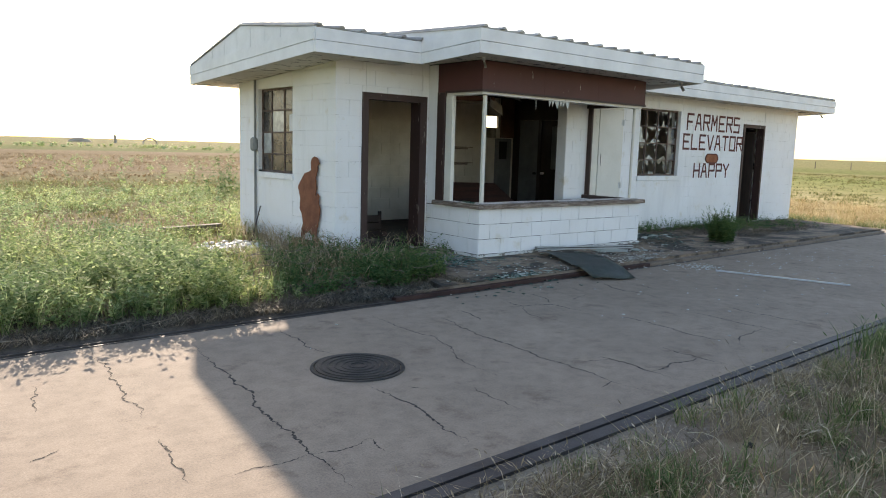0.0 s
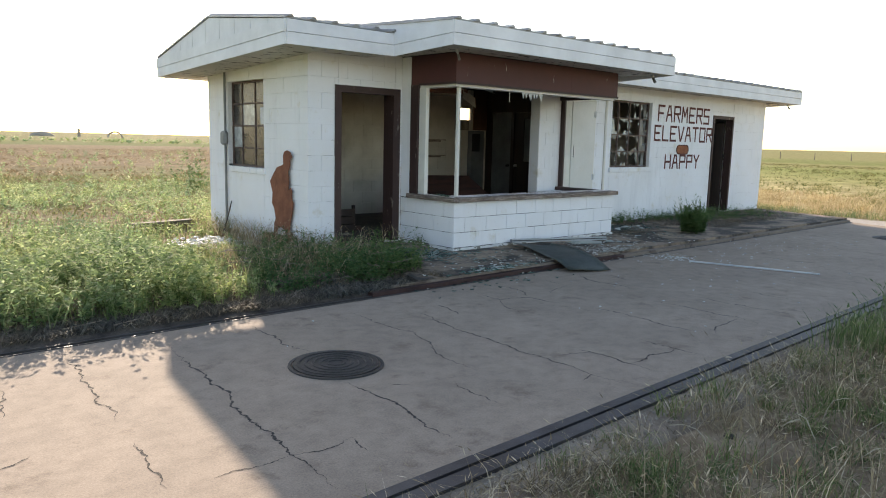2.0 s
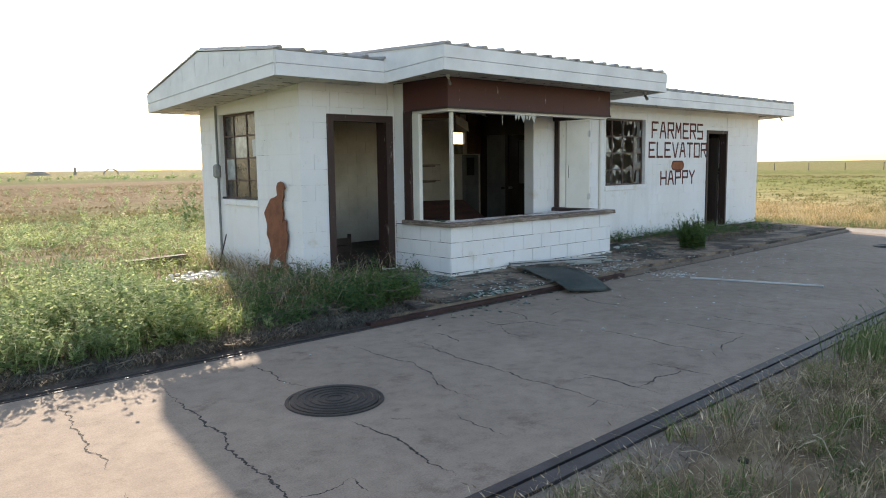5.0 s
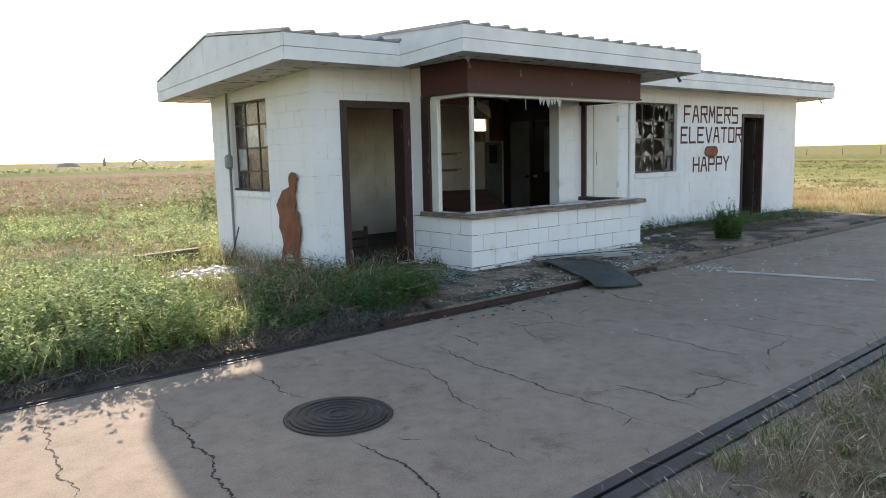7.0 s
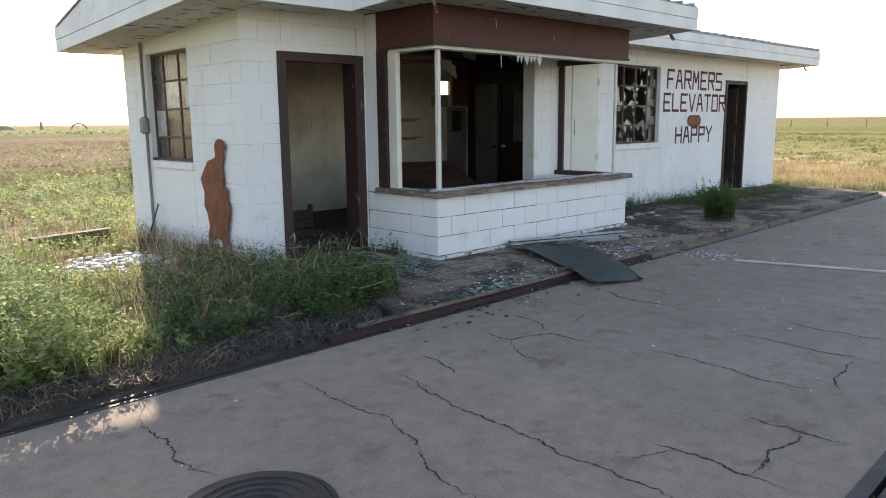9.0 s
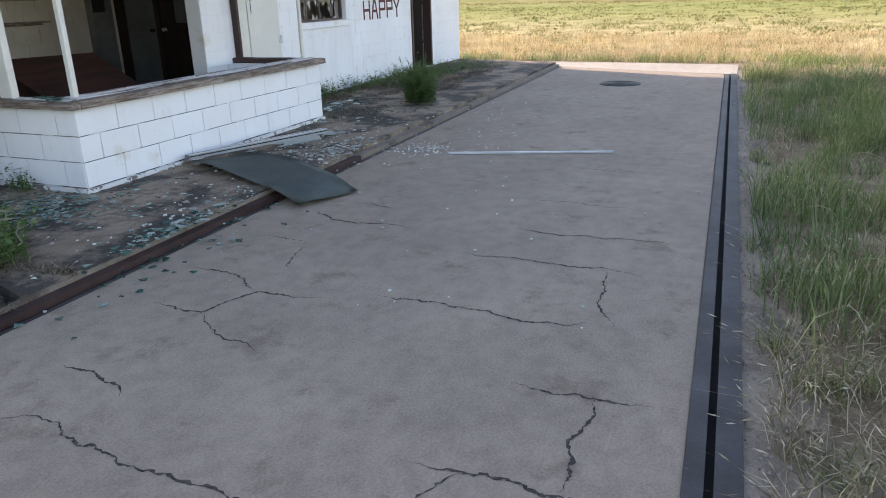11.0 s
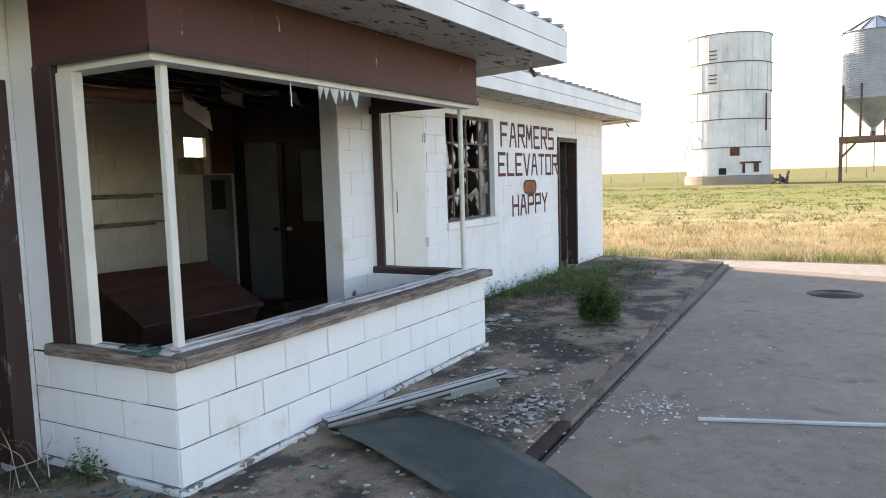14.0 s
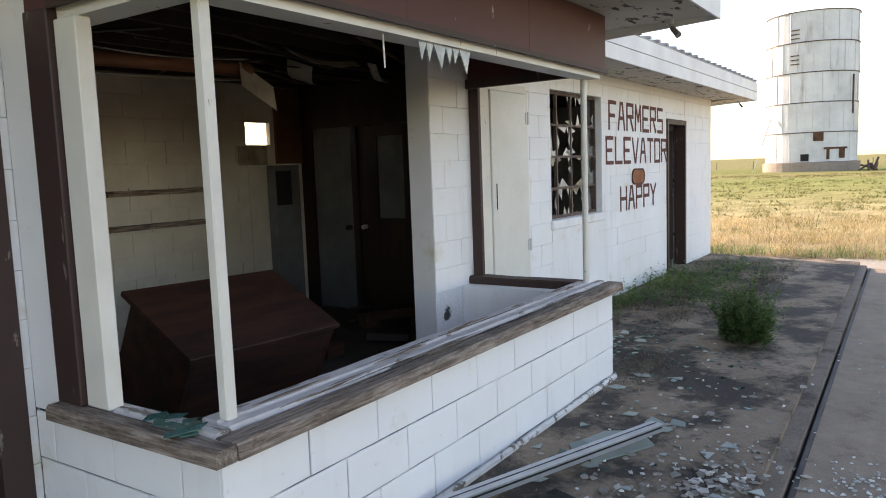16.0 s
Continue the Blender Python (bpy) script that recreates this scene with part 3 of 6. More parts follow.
for k in range(9):
    x, y, a, w = BX0 + rng.uniform(-0.03, 0.08), 6.90 + rng.gauss(0, 0.07), rng.uniform(0, 6.28), rng.uniform(0.03, 0.085)
    c, d = math.cos(a), math.sin(a)
    bm = prism(B(), [(-w, -0.012), (w * 0.7, -0.02), (w, 0.016), (-w * 0.4, 0.026)], 2, 0, 0.005)
    ob = tagged(part("glass_splinter", bm, GREENGLASS), "green glass splinter lying on the weathered sill", "broken glass", group="splinters on the sill")
    ob.matrix_world = pose(x, y, SILL_Z + 0.067 + 0.006 * (k % 3), rng.uniform(-6, 6), rng.uniform(-6, 6), math.degrees(a))
# header: brown boards
HB, HT = 2.295, 2.63
for k in range(3):
    x0 = BX0 + (BX1 - BX0) * k / 3
    bm = B()
    box(bm, x0 + 0.001, BX0 + (BX1 - BX0) * (k + 1) / 3 - 0.001, BY + 0.03, BY + 0.055, HB, HT + 0.05)
    part("header_board", bm, BROWN, bay)
for x in (BX0, BX1 - 0.025):
    bm = B()
    box(bm, x, x + 0.025, BY + 0.056, 7.64 if x < 7 else YF - 0.002, HB, HT + 0.05)
    part("header_board", bm, BROWN, bay)
bm = B()
box(bm, BX0 + 0.03, BX1 - 0.03, BY + 0.06, BY + 0.2, HB - 0.045, HB + 0.05)
box(bm, BX0 + 0.03, BX0 + 0.17, BY + 0.2, 7.64, HB - 0.045, HB + 0.05)
part("head_frame", box(B(), BX1 - 0.07, BX1 - 0.03, BY + 0.201, YF - 0.002, HB - 0.02, HB + 0.05), FRAMEB, bay, "dark brown head frame")
part("head_frame", bm, TRIMW, bay, "pale painted wooden head frame")
part("moulding", box(B(), BX0 - 0.01, BX1 + 0.004, BY + 0.012, BY + 0.029, HB - 0.012, HB + 0.016), FRAMEB, bay, "dark moulding under the header")
part("moulding", box(B(), BX0 - 0.016, BX0 - 0.001, BY + 0.03, 7.46, HB - 0.012, HB + 0.016), FRAMEB, bay)
# posts
for x, r in ((6.19, 0.026), (9.50, 0.022)):
    bm = B()
    if x < 7:
        box(bm, x - 0.024, x + 0.024, BY + 0.12, BY + 0.168, ST - 0.02, HB - 0.045, 0.006)
    else:
        tube(bm, (x, BY + 0.17, ST - 0.02), (x, BY + 0.17, HB - 0.045), r)
    part("post", bm, TRIMW, bay, "slim white-painted post")
# jambs and pier at the wall on either side
for y0, y1, mat_, lab in ((7.475, 7.64, FRAMEB, "dark brown jamb board with peeling paint"), (7.33, 7.47, TRIMW, "cream-painted jamb board")):
    part("jamb", box(B(), BX0 - (0.012 if mat_ is FRAMEB else -0.01), BX0 + 0.075, y0, y1, SILL_Z + 0.06, HB - (0 if mat_ is FRAMEB else 0.046), 0.005), mat_, bay, lab)
part("jamb", box(B(), BX1 - 0.03, BX1 + 0.01, YF - 0.09, YF - 0.003, SILL_Z + 0.06, HB, 0.004), FRAMEB, bay)
part("pier", box(B(), BX0, BX0 + 0.2, 7.645, YF - 0.003, SILL_Z + 0.001, HT + 0.05, 0.003), WHITE, bay, "white-painted block pier")
# loose slivers on the split planks
rng = random.Random(17)
for k in range(16):
    x, w = rng.uniform(BX0 + 0.1, BX1 - 0.5), rng.uniform(0.12, 0.5)
    y = BY + rng.uniform(-0.03, 0.19)
    bm = prism(B(), [(x, y), (x + w * 0.6, y - 0.006), (x + w, y + 0.004), (x + w * 0.5, y + 0.011)], 2, SILL_Z + 0.0605 + (0.01 if y > BY + 0.1 else 0), SILL_Z + 0.066 + (0.01 if y > BY + 0.1 else 0))
    part("sliver", bm, SILLWOOD, bay)
# Flat dark slips on the planks paint the shade inside splits.
for y, w in ((BY + 0.02, 2.2), (BY + 0.16, 1.7), (BY + 0.06, 1.2)):
    x = BX0 + rng.uniform(0.2, 0.9)
    zz = SILL_Z + (0.0705 if y > BY + 0.1 else 0.0605)
    bm = prism(B(), [(x, y), (x + w * 0.3, y + 0.006), (x + w * 0.7, y - 0.005), (x + w, y), (x + w * 0.7, y + 0.003), (x + w * 0.3, y + 0.012)], 2, zz, zz + 0.001)
    part("split", bm, DARKGAP, bay, "flat dark slip painting a shaded split along the grain")

# ---- concrete blocks, one by one ----
block_cache = {}


def block_mesh(length, height, depth, axis, mat, j=0.0025):
    """A block face with worn edges; axis 0 along x facing -y, 1 along y facing -x, 2 along y facing +x."""
    key = (round(length, 3), round(height, 3), axis, mat.name, j)
    if key not in block_cache:
        bm = B()
        e, d = (0.0025 if j > 0.002 else 0.0012), depth
        u0, u1, z0, z1 = j, length - j, j, height - j
        ring = [[(u0, z0), (u1, z0), (u1, z1), (u0, z1)], [(u0, z0), (u1, z0), (u1, z1), (u0, z1)], [(u0 + e, z0 + e), (u1 - e, z0 + e), (u1 - e, z1 - e), (u0 + e, z1 - e)]]
        deep = [d, e, 0.0]
        vs = []
        for r, q in zip(ring, deep):
            vs.append([bm.verts.new({0: (u, q, z), 1: (q, u, z), 2: (-q, u, z)}[axis]) for u, z in r])
        for a, b in zip(vs, vs[1:]):
            for i in range(4):
                bm.faces.new((a[i], a[(i + 1) % 4], b[(i + 1) % 4], b[i]))
        bm.faces.new(vs[-1])
        bmesh.ops.recalc_face_normals(bm, faces=bm.faces[:])
        block_cache[key] = data("block", bm, mat)
    return block_cache[key]


def lay(owner, axis, fixed, u0, u1, z0, z1, holes, mat=None, first=0.4, course=0.2033, full=0.406, depth=0.02, swap=0, j=0.0025):
    """Courses of blocks in running bond over a wall face."""
    mat = mat or WHITE
    n_courses = int((z1 - z0) / course + 0.999)
    rng = random.Random(int(fixed * 100) + axis)
    for c in range(n_courses):
        za, zb = z0 + c * course, min(z0 + (c + 1) * course, z1)
        if zb - za < 0.03:
            continue
        u = u0 - (full / 2 if (c + swap) % 2 else 0)
        while u < u1 - 0.01:
            for a, b, lo, hi in cut(max(u, u0), min(u + full, u1), za, zb, holes):
                if b - a > 0.02 and hi - lo > 0.02:
                    ob = new("block", block_mesh(b - a, hi - lo, depth, axis, mat, j))
                    ob.parent = owner
                    out = rng.uniform(-0.0015, 0.0015)
                    ob.location = (a, fixed + out, lo) if axis == 0 else (fixed + out, a, lo)
            u += full


lay(wall_bay, 0, BY, BX0, BX1, BAY_FOOT + 0.032, SILL_Z, [], j=0.0032)
lay(wall_bay, 1, BX0, BY + 0.012, YF - 0.004, BAY_FOOT + 0.032, SILL_Z, [], swap=1, j=0.0032)
lay(wall_bay, 2, BX1, BY + 0.012, YF - 0.004, BAY_FOOT + 0.032, SILL_Z, [], j=0.0032)
bm = B()
for x0, x1, y0, y1 in ((BX0 - 0.022, BX1 + 0.022, BY - 0.024, BY + 0.012), (BX0 - 0.022, BX0 + 0.012, BY + 0.013, YF - 0.03), (BX1 - 0.012, BX1 + 0.022, BY + 0.013, YF - 0.03)):
    box(bm, x0, x1, y0, y1, 0.02, BAY_FOOT + 0.026, 0.010)
part("footing", bm, peeling("painted_footing", (0.74, 0.73, 0.71), (0.22, 0.19, 0.16), 7, 0.53, 0.9), wall_bay, "rough footing with flaking white paint")
lay(wall_front, 0, YF, XL, XR, 0.09, WALL_TOP, FRONT_HOLES + [(BX0 + 0.003, BX1 - 0.003, -1, SILL_Z - 0.003), (BX0 + 0.003, INSIDE_OPEN[0], -1, WALL_TOP)], j=0.0012)
lay(wall_back, 0, YB - TH - 0.012, XL + TH + 0.001, 10.499, FLOOR_Z, WALL_TOP - 0.14, [VENT], INSIDE, j=0.0013)
lay(wall_gable, 1, XL, YF + 0.012, YB, 0.09, WALL_TOP, [W1], swap=1, j=0.0012)
# plastered reveals of the openings
for a, b, z0, z1 in ((INSIDE_OPEN[0], INSIDE_OPEN[1], FLOOR_Z + 0.001, WALL_TOP - 0.01), (W2[0], W2[1], W2[2], W2[3])):
    for x in (a, b - 0.004):
        part("reveal", box(B(), x, x + 0.004, YF + 0.004, YF + TH + 0.002, z0, z1), WHITE, wall_front)

# ---- doors and windows ----
def bars(owner, name, specs, mat):
    for s in specs:
        part(name, box(B(), *s), mat, owner)


door_1 = thing("door_1", "brown-painted wooden door frame, open, its door gone", "door frame", (D1[0], YF, 0.1), kind="structure")
bars(door_1, "jamb", [(D1[0] - 0.06, D1[0] + 0.035, YF - 0.022, YF + 0.205, 0.10, D1[2] + 0.06), (D1[1] - 0.035, D1[1] + 0.085, YF - 0.022, YF + 0.205, 0.10, D1[2] + 0.06)], FRAMEB)
bars(door_1, "head", [(D1[0] + 0.035, D1[1] - 0.035, YF - 0.022, YF + 0.12, D1[2] - 0.03, D1[2] + 0.06)], FRAMEB)
door_2 = thing("door_2", "brown-painted door frame with a dark door standing ajar inside", "door", (D2[0], YF, 0.1), kind="structure")
bars(door_2, "jamb", [(D2[0], D2[0] + 0.06, YF - 0.02, YF + 0.14, 0.10, D2[2]), (D2[1] - 0.06, D2[1], YF - 0.02, YF + 0.14, 0.10, D2[2])], FRAMEB)
bars(door_2, "head", [(D2[0] + 0.06, D2[1] - 0.06, YF - 0.02, YF + 0.14, D2[2] - 0.07, D2[2])], FRAMEB)
bm = box(B(), 0, 0.66, -0.02, 0.02, 0.0, 1.92, 0.004)
leaf = part("leaf", bm, DARKWOOD, None)
leaf.parent = door_2
leaf.matrix_basis = Matrix.Translation((-D2[0], -YF, -0.1)) @ pose(D2[1] - 0.07, YF + 0.16, 0.18, 0, 0, 104)
bars(door_2, "stop", [(D2[0] + 0.33, D2[0] + 0.37, YF + 0.19, YF + 0.23, 0.17, 2.1)], TRIMW)

GLASS, n, l, p = shader("dusty_glass", 0.25)
p.inputs["Transmission Weight"].default_value = 0.55
p.inputs["IOR"].default_value = 1.45
l.new(ramp(n, l, noise_at(n, l, 6, 6, 0.7), (0.35, (0.40, 0.41, 0.40)), (0.7, (0.24, 0.24, 0.23))), p.inputs["Base Color"])
SHARDW = two_tone("broken_glass_edge", (0.34, 0.36, 0.36), (0.60, 0.63, 0.63), 9, 0.25)


def shards(w, h, rng, keep):
    """What is left of a broken pane: jagged teeth round its edge. The pane stands in x, z."""
    bm = B()
    t = 0.003
    if keep >= 1:
        return box(bm, 0, w, 0, t, 0, h)
    if rng.random() < keep:
        cut_x, cut_z = rng.uniform(0.3, 0.8) * w, rng.uniform(0.2, 0.7) * h
        pts = [(0, 0), (w, 0), (w, cut_z), (cut_x, cut_z * 0.7), (cut_x * 0.8, h * 0.93), (w * 0.3, h), (0, h)]
        prism(bm, pts, 1, 0, t)
        return bm
    for a, b, nrm in (((0, 0), (w, 0), (0, 1)), ((w, 0), (w, h), (-1, 0)), ((w, h), (0, h), (0, -1)), ((0, h), (0, 0), (1, 0))):
        k = rng.randint(2, 4)
        us = sorted([0, 1] + [rng.random() for _ in range(k - 1)])
        for u0, u1 in zip(us, us[1:]):
            if rng.random() < 0.5 or u1 - u0 < 0.08:
                continue
            deep = rng.uniform(0.06, 0.42) * min(w, h)
            m = rng.uniform(0.2, 0.8)
            q = [(a[0] + (b[0] - a[0]) * u, a[1] + (b[1] - a[1]) * u) for u in (u0, u1, u0 + (u1 - u0) * m)]
            prism(bm, [q[0], q[1], (q[2][0] + nrm[0] * deep, q[2][1] + nrm[1] * deep)], 1, 0, t)
    return bm


# Opaque dark panes: the unlit interior behind the glass is painted in.
PANEB = two_tone("dark_interior_pane", (0.035, 0.030, 0.028), (0.085, 0.075, 0.07), 5, 0.22)


def steel_window(name, label, width, height, cols, rows, m, seed, keep=0.15, glassy=0.4, edge=0.03):
    """A steel window in its own x, z plane, facing -y, put in place by m."""
    win = thing(name, label, "window", kind="structure")
    rng = random.Random(seed)
    frame_mat = STEELW
    for s in ((0, edge, 0, 0.05, 0, height), (width - edge, width, 0, 0.05, 0, height), (edge, width - edge, 0, 0.05, 0, edge), (edge, width - edge, 0, 0.05, height - edge, height)):
        part("frame_bar", box(B(), *s), frame_mat, win)
    xs = [sum(cols[:k]) * width for k in range(len(cols) + 1)]
    zs = [sum(rows[:k]) * height for k in range(len(rows) + 1)]
    for x in xs[1:-1]:
        part("mullion", box(B(), x - 0.013, x + 0.013, 0.008, 0.04, edge, height - edge), frame_mat, win)
    for z in zs[1:-1]:
        part("glazing_bar", box(B(), edge, width - edge, 0.003, 0.036, z - 0.011, z + 0.011), frame_mat, win)
    for x0, x1 in zip(xs, xs[1:]):
        for z0, z1 in zip(zs, zs[1:]):
            bm = shards(x1 - x0 - 0.02, z1 - z0 - 0.02, rng, keep)
            bmesh.ops.translate(bm, verts=bm.verts[:], vec=(x0 + 0.01, 0.018, z0 + 0.01))
            if bm.verts:
                part("pane", bm, (PANEB if glassy > 0.8 else GLASS) if rng.random() < glassy else SHARDW, win)
            else:
                bm.free()
    win.matrix_world = m
    return win


STEELW = two_tone("brown_steel_frame", (0.09, 0.055, 0.045), (0.17, 0.12, 0.105), 12, 0.7, 0.2)
steel_window("window_1", "brown steel window with broken panes in the front wall", W2[1] - W2[0], W2[3] - W2[2], (0.24, 0.27, 0.27, 0.22), (0.24, 0.25, 0.25, 0.26), pose(W2[0], YF + 0.07, W2[2]), 3, 0.10)
steel_window("window_2", "brown steel casement window, panes coloured as the dark interior behind them", W1[1] - W1[0], W1[3] - W1[2], (0.28, 0.36, 0.36), (0.22, 0.26, 0.26, 0.26), pose(XL + 0.07, W1[1], W1[2], 0, 0, -90), 8, 1.0, 0.95)
bm = box(B(), W2[0] - 0.03, W2[1] + 0.03, YF - 0.035, YF + 0.08, W2[2] - 0.09, W2[2] - 0.002, 0.006)
setting("window_sill", bm, WHITE, "white-painted block sill under the broken window", "sill")
sill = thing("window_sill", "white-painted sill of bricks under the casement window", "sill", kind="structure")
for k in range(5):
    y0 = W1[0] - 0.04 + k * 0.215
    part("brick", box(B(), XL - 0.035, XL + 0.08, y0, y0 + 0.208, W1[2] - 0.085, W1[2] - 0.002, 0.005), WHITE, sill)
# dusty curtain board behind the casement
bm = box(B(), XL + 0.16, XL + 0.175, W1[0] + 0.25, W1[0] + 0.75, W1[2] + 0.02, W1[3] - 0.42)
tagged(part("window_board", bm, two_tone("grey_brown_board", (0.13, 0.105, 0.09), (0.20, 0.17, 0.15), 4, 0.8)), "grey-brown board leaning inside the casement window", "board")

bm = box(B(), XL + 0.055, XL + 0.060, W1[0] + 0.02, W1[0] + 0.20, W1[2] + 0.62, W1[2] + 0.86)
tagged(part("paper_notice", bm, two_tone("faded_paper", (0.66, 0.66, 0.66), (0.78, 0.78, 0.78), 9, 0.9)), "faded white paper stuck in the casement window", "paper")
# white shutter door beside the bay
shut = thing("white_door", "white-painted door with two steel hinges, closed, on the front wall", "door", (9.84, YF, 0.12))
shut_leaf = part("leaf", box(B(), 9.82, 10.46, YF - 0.045, YF - 0.004, 0.12, 2.29, 0.005), two_tone("cream_paint", (0.68, 0.67, 0.62), (0.76, 0.75, 0.71), 2, 0.55, fine_amt=0.1), shut)
for s in ((9.66, 9.815, 0.12, 2.36), (10.465, 10.50, 0.12, 2.33)):
    part("frame", box(B(), s[0], s[1], YF - 0.03, YF - 0.003, s[2], s[3]), TRIMW, shut)
part("frame", box(B(), 9.815, 10.465, YF - 0.03, YF - 0.003, 2.295, 2.36), TRIMW, shut)
for z in (0.95, 2.08):
    part("hinge", tube(box(B(), 10.43, 10.50, YF - 0.052, YF - 0.046, z - 0.05, z + 0.05), (10.465, YF - 0.055, z - 0.055), (10.465, YF - 0.055, z + 0.055), 0.008, seg=8), GALV, shut_leaf, "steel hinge")
part("handle", box(B(), 9.875, 9.883, YF - 0.055, YF - 0.046, 1.3, 1.52, 0.004), DARKGAP, shut_leaf, "dark pull handle")

# ---- lettering ----
STROKES = {  # strokes on a 2 x 4 grid: x0, z0, x1, z1
    "F": ((0, 0, 0, 4), (0, 4, 2, 4), (0, 2, 1.6, 2)), "A": ((0, 0, 0.7, 4), (2, 0, 1.3, 4), (0.7, 4, 1.3, 4), (0.35, 1.7, 1.65, 1.7)),
    "R": ((0, 0, 0, 4), (0, 4, 2, 4), (2, 4, 2, 2.2), (0, 2.1, 2, 2.1), (1, 2.1, 2, 0)), "M": ((0, 0, 0.2, 4), (2, 0, 1.8, 4), (0.2, 4, 1, 1.6), (1.8, 4, 1, 1.6)),
    "E": ((0, 0, 0, 4), (0, 4, 2, 4), (0, 2, 1.6, 2), (0, 0, 2, 0)), "S": ((2, 4, 0, 4), (0, 4, 0, 2), (0, 2.05, 2, 2.05), (2, 2, 2, 0), (2, 0, 0, 0)),
    "L": ((0, 0, 0, 4), (0, 0, 2, 0)), "V": ((0, 4, 0.9, 0), (2, 4, 1.1, 0)), "T": ((0, 4, 2, 4), (1, 0, 1, 4)),
    "O": ((0, 0, 0, 4), (2, 0, 2, 4), (0, 4, 2, 4), (0, 0, 2, 0)), "H": ((0, 0, 0, 4), (2, 0, 2, 4), (0, 2, 2, 2)),
    "P": ((0, 0, 0, 4), (0, 4, 2, 4), (2, 4, 2, 2), (0, 2, 2, 2)), "Y": ((0, 4, 1, 2), (2, 4, 1, 2), (1, 0, 1, 2))}


def stroke(bm, a, b, w, t, y):
    d = Vector((b[0] - a[0], b[1] - a[1]))
    u = d.normalized()
    v = Vector((-u.y, u.x)) * t / 2
    e = u * t * 0.42
    pts = [Vector(a) - e + v, Vector(b) + e + v, Vector(b) + e - v, Vector(a) - e - v]
    prism(bm, [(q.x, q.y) for q in pts], 1, y, y + w)


def word(text, x0, x1, z0, z1, t=0.043):
    sign = thing("painted_word", "block lettering %s in oxide red paint on the white wall" % text, "lettering", kind="structure")
    step = (x1 - x0) / len(text)
    wide = step * 0.70
    for k, ch in enumerate(text):
        bm = B()
        for j, (a, b, c, d) in enumerate(STROKES[ch]):
            p0 = (x0 + k * step + a / 2 * wide + t / 2, z0 + t / 2 + b / 4 * (z1 - z0 - t))
            p1 = (x0 + k * step + c / 2 * wide + t / 2, z0 + t / 2 + d / 4 * (z1 - z0 - t))
            stroke(bm, p0, p1, 0.002, t, YF - 0.0045 - 0.0004 * j)
        part("letter", bm, RED, sign)


word("FARMERS", 12.565, 14.63, 2.03, 2.37)
word("ELEVATOR", 12.47, 14.80, 1.64, 1.965)
word("HAPPY", 12.915, 14.32, 1.075, 1.38)
bm = B()
oval = [(13.57 + 0.145 * sx + 0.085 * math.cos(a), 1.48 + 0.085 * math.sin(a)) for sx, lo in ((1, -90), (-1, 90)) for a in [radians(lo + 15 * k) for k in range(13)]]
prism(bm, oval, 1, YF - 0.006, YF - 0.003)
setting("painted_emblem", bm, two_tone("orange_rust_paint", (0.27, 0.085, 0.035), (0.36, 0.13, 0.06), 15, 0.8), "rust-orange painted oval between the words", "emblem")
bm = B()
inner = [(13.57 + 0.145 * sx + 0.09 * math.cos(a), 1.48 + 0.09 * math.sin(a)) for sx, lo in ((1, -90), (-1, 90)) for a in [radians(lo + 15 * k) for k in range(13)]]
for k in range(len(inner)):
    stroke(bm, inner[k], inner[(k + 1) % len(inner)], 0.002, 0.02, YF - 0.009)
setting("emblem_outline", bm, RED, "dark red outline of the painted oval", "emblem")

# ---- things along the gable wall ----
bm = B()
outline = [(8.33, 1.363), (8.25, 1.345), (8.22, 1.298), (8.197, 1.271), (8.26, 1.237), (8.25, 1.175), (8.286, 1.105), (8.308, 1.082), (8.28, 0.94), (8.31, 0.813), (8.246, 0.866), (8.205, 0.836), (8.22, 0.725), (8.173, 0.66), (8.2, 0.535), (8.257, 0.377), (8.27, 0.278), (8.195, 0.245), (8.21, 0.19), (8.37, 0.19), (8.394, 0.279), (8.52, 0.315), (8.61, 0.265), (8.62, 0.19), (8.715, 0.20), (8.69, 0.349), (8.65, 0.415), (8.687, 0.55), (8.75, 0.63), (8.73, 0.774), (8.80, 0.927), (8.74, 0.995), (8.61, 1.125), (8.48, 1.155), (8.425, 1.176), (8.437, 1.286), (8.40, 1.342)]
prism(bm, outline, 0, XL - 0.04, XL - 0.03)
box(bm, XL - 0.12, XL - 0.02, 8.12, 8.86, 0.085, 0.20)
tagged(part("metal_cutout", bm, RUST), "rust-red sheet-metal cutout standing against the white gable wall", "metal cutout")
METERG = two_tone("grey_enamel", (0.17, 0.18, 0.18), (0.27, 0.28, 0.28), 8, 0.6)
meter = thing("meter_box", "grey electric box with conduit on the white gable wall", "electric box", (XL - 0.05, 10.2, 1.5))
part("box", box(B(), XL - 0.09, XL - 0.004, 10.13, 10.28, 1.40, 1.61, 0.03), METERG, meter)
part("conduit", tube(B(), (XL - 0.03, 10.205, 0.12), (XL - 0.03, 10.205, 1.40), 0.018), METERG, meter)
part("conduit", tube(B(), (XL - 0.03, 10.205, 1.60), (XL - 0.03, 10.205, 2.55), 0.018), METERG, meter)
bm = B()
tube(bm, (XL - 0.45, 9.45, 0.1), (XL - 0.02, 10.05, 0.55), 0.012, 0.009, 8)
tagged(part("stick", bm, DARKWOOD), "dark thin stick leaning against the gable wall", "stick")

# ---- lamps and hooks under the eaves ----
GRIMEL = two_tone("grey_socket", (0.16, 0.155, 0.15), (0.26, 0.25, 0.24), 9, 0.6)


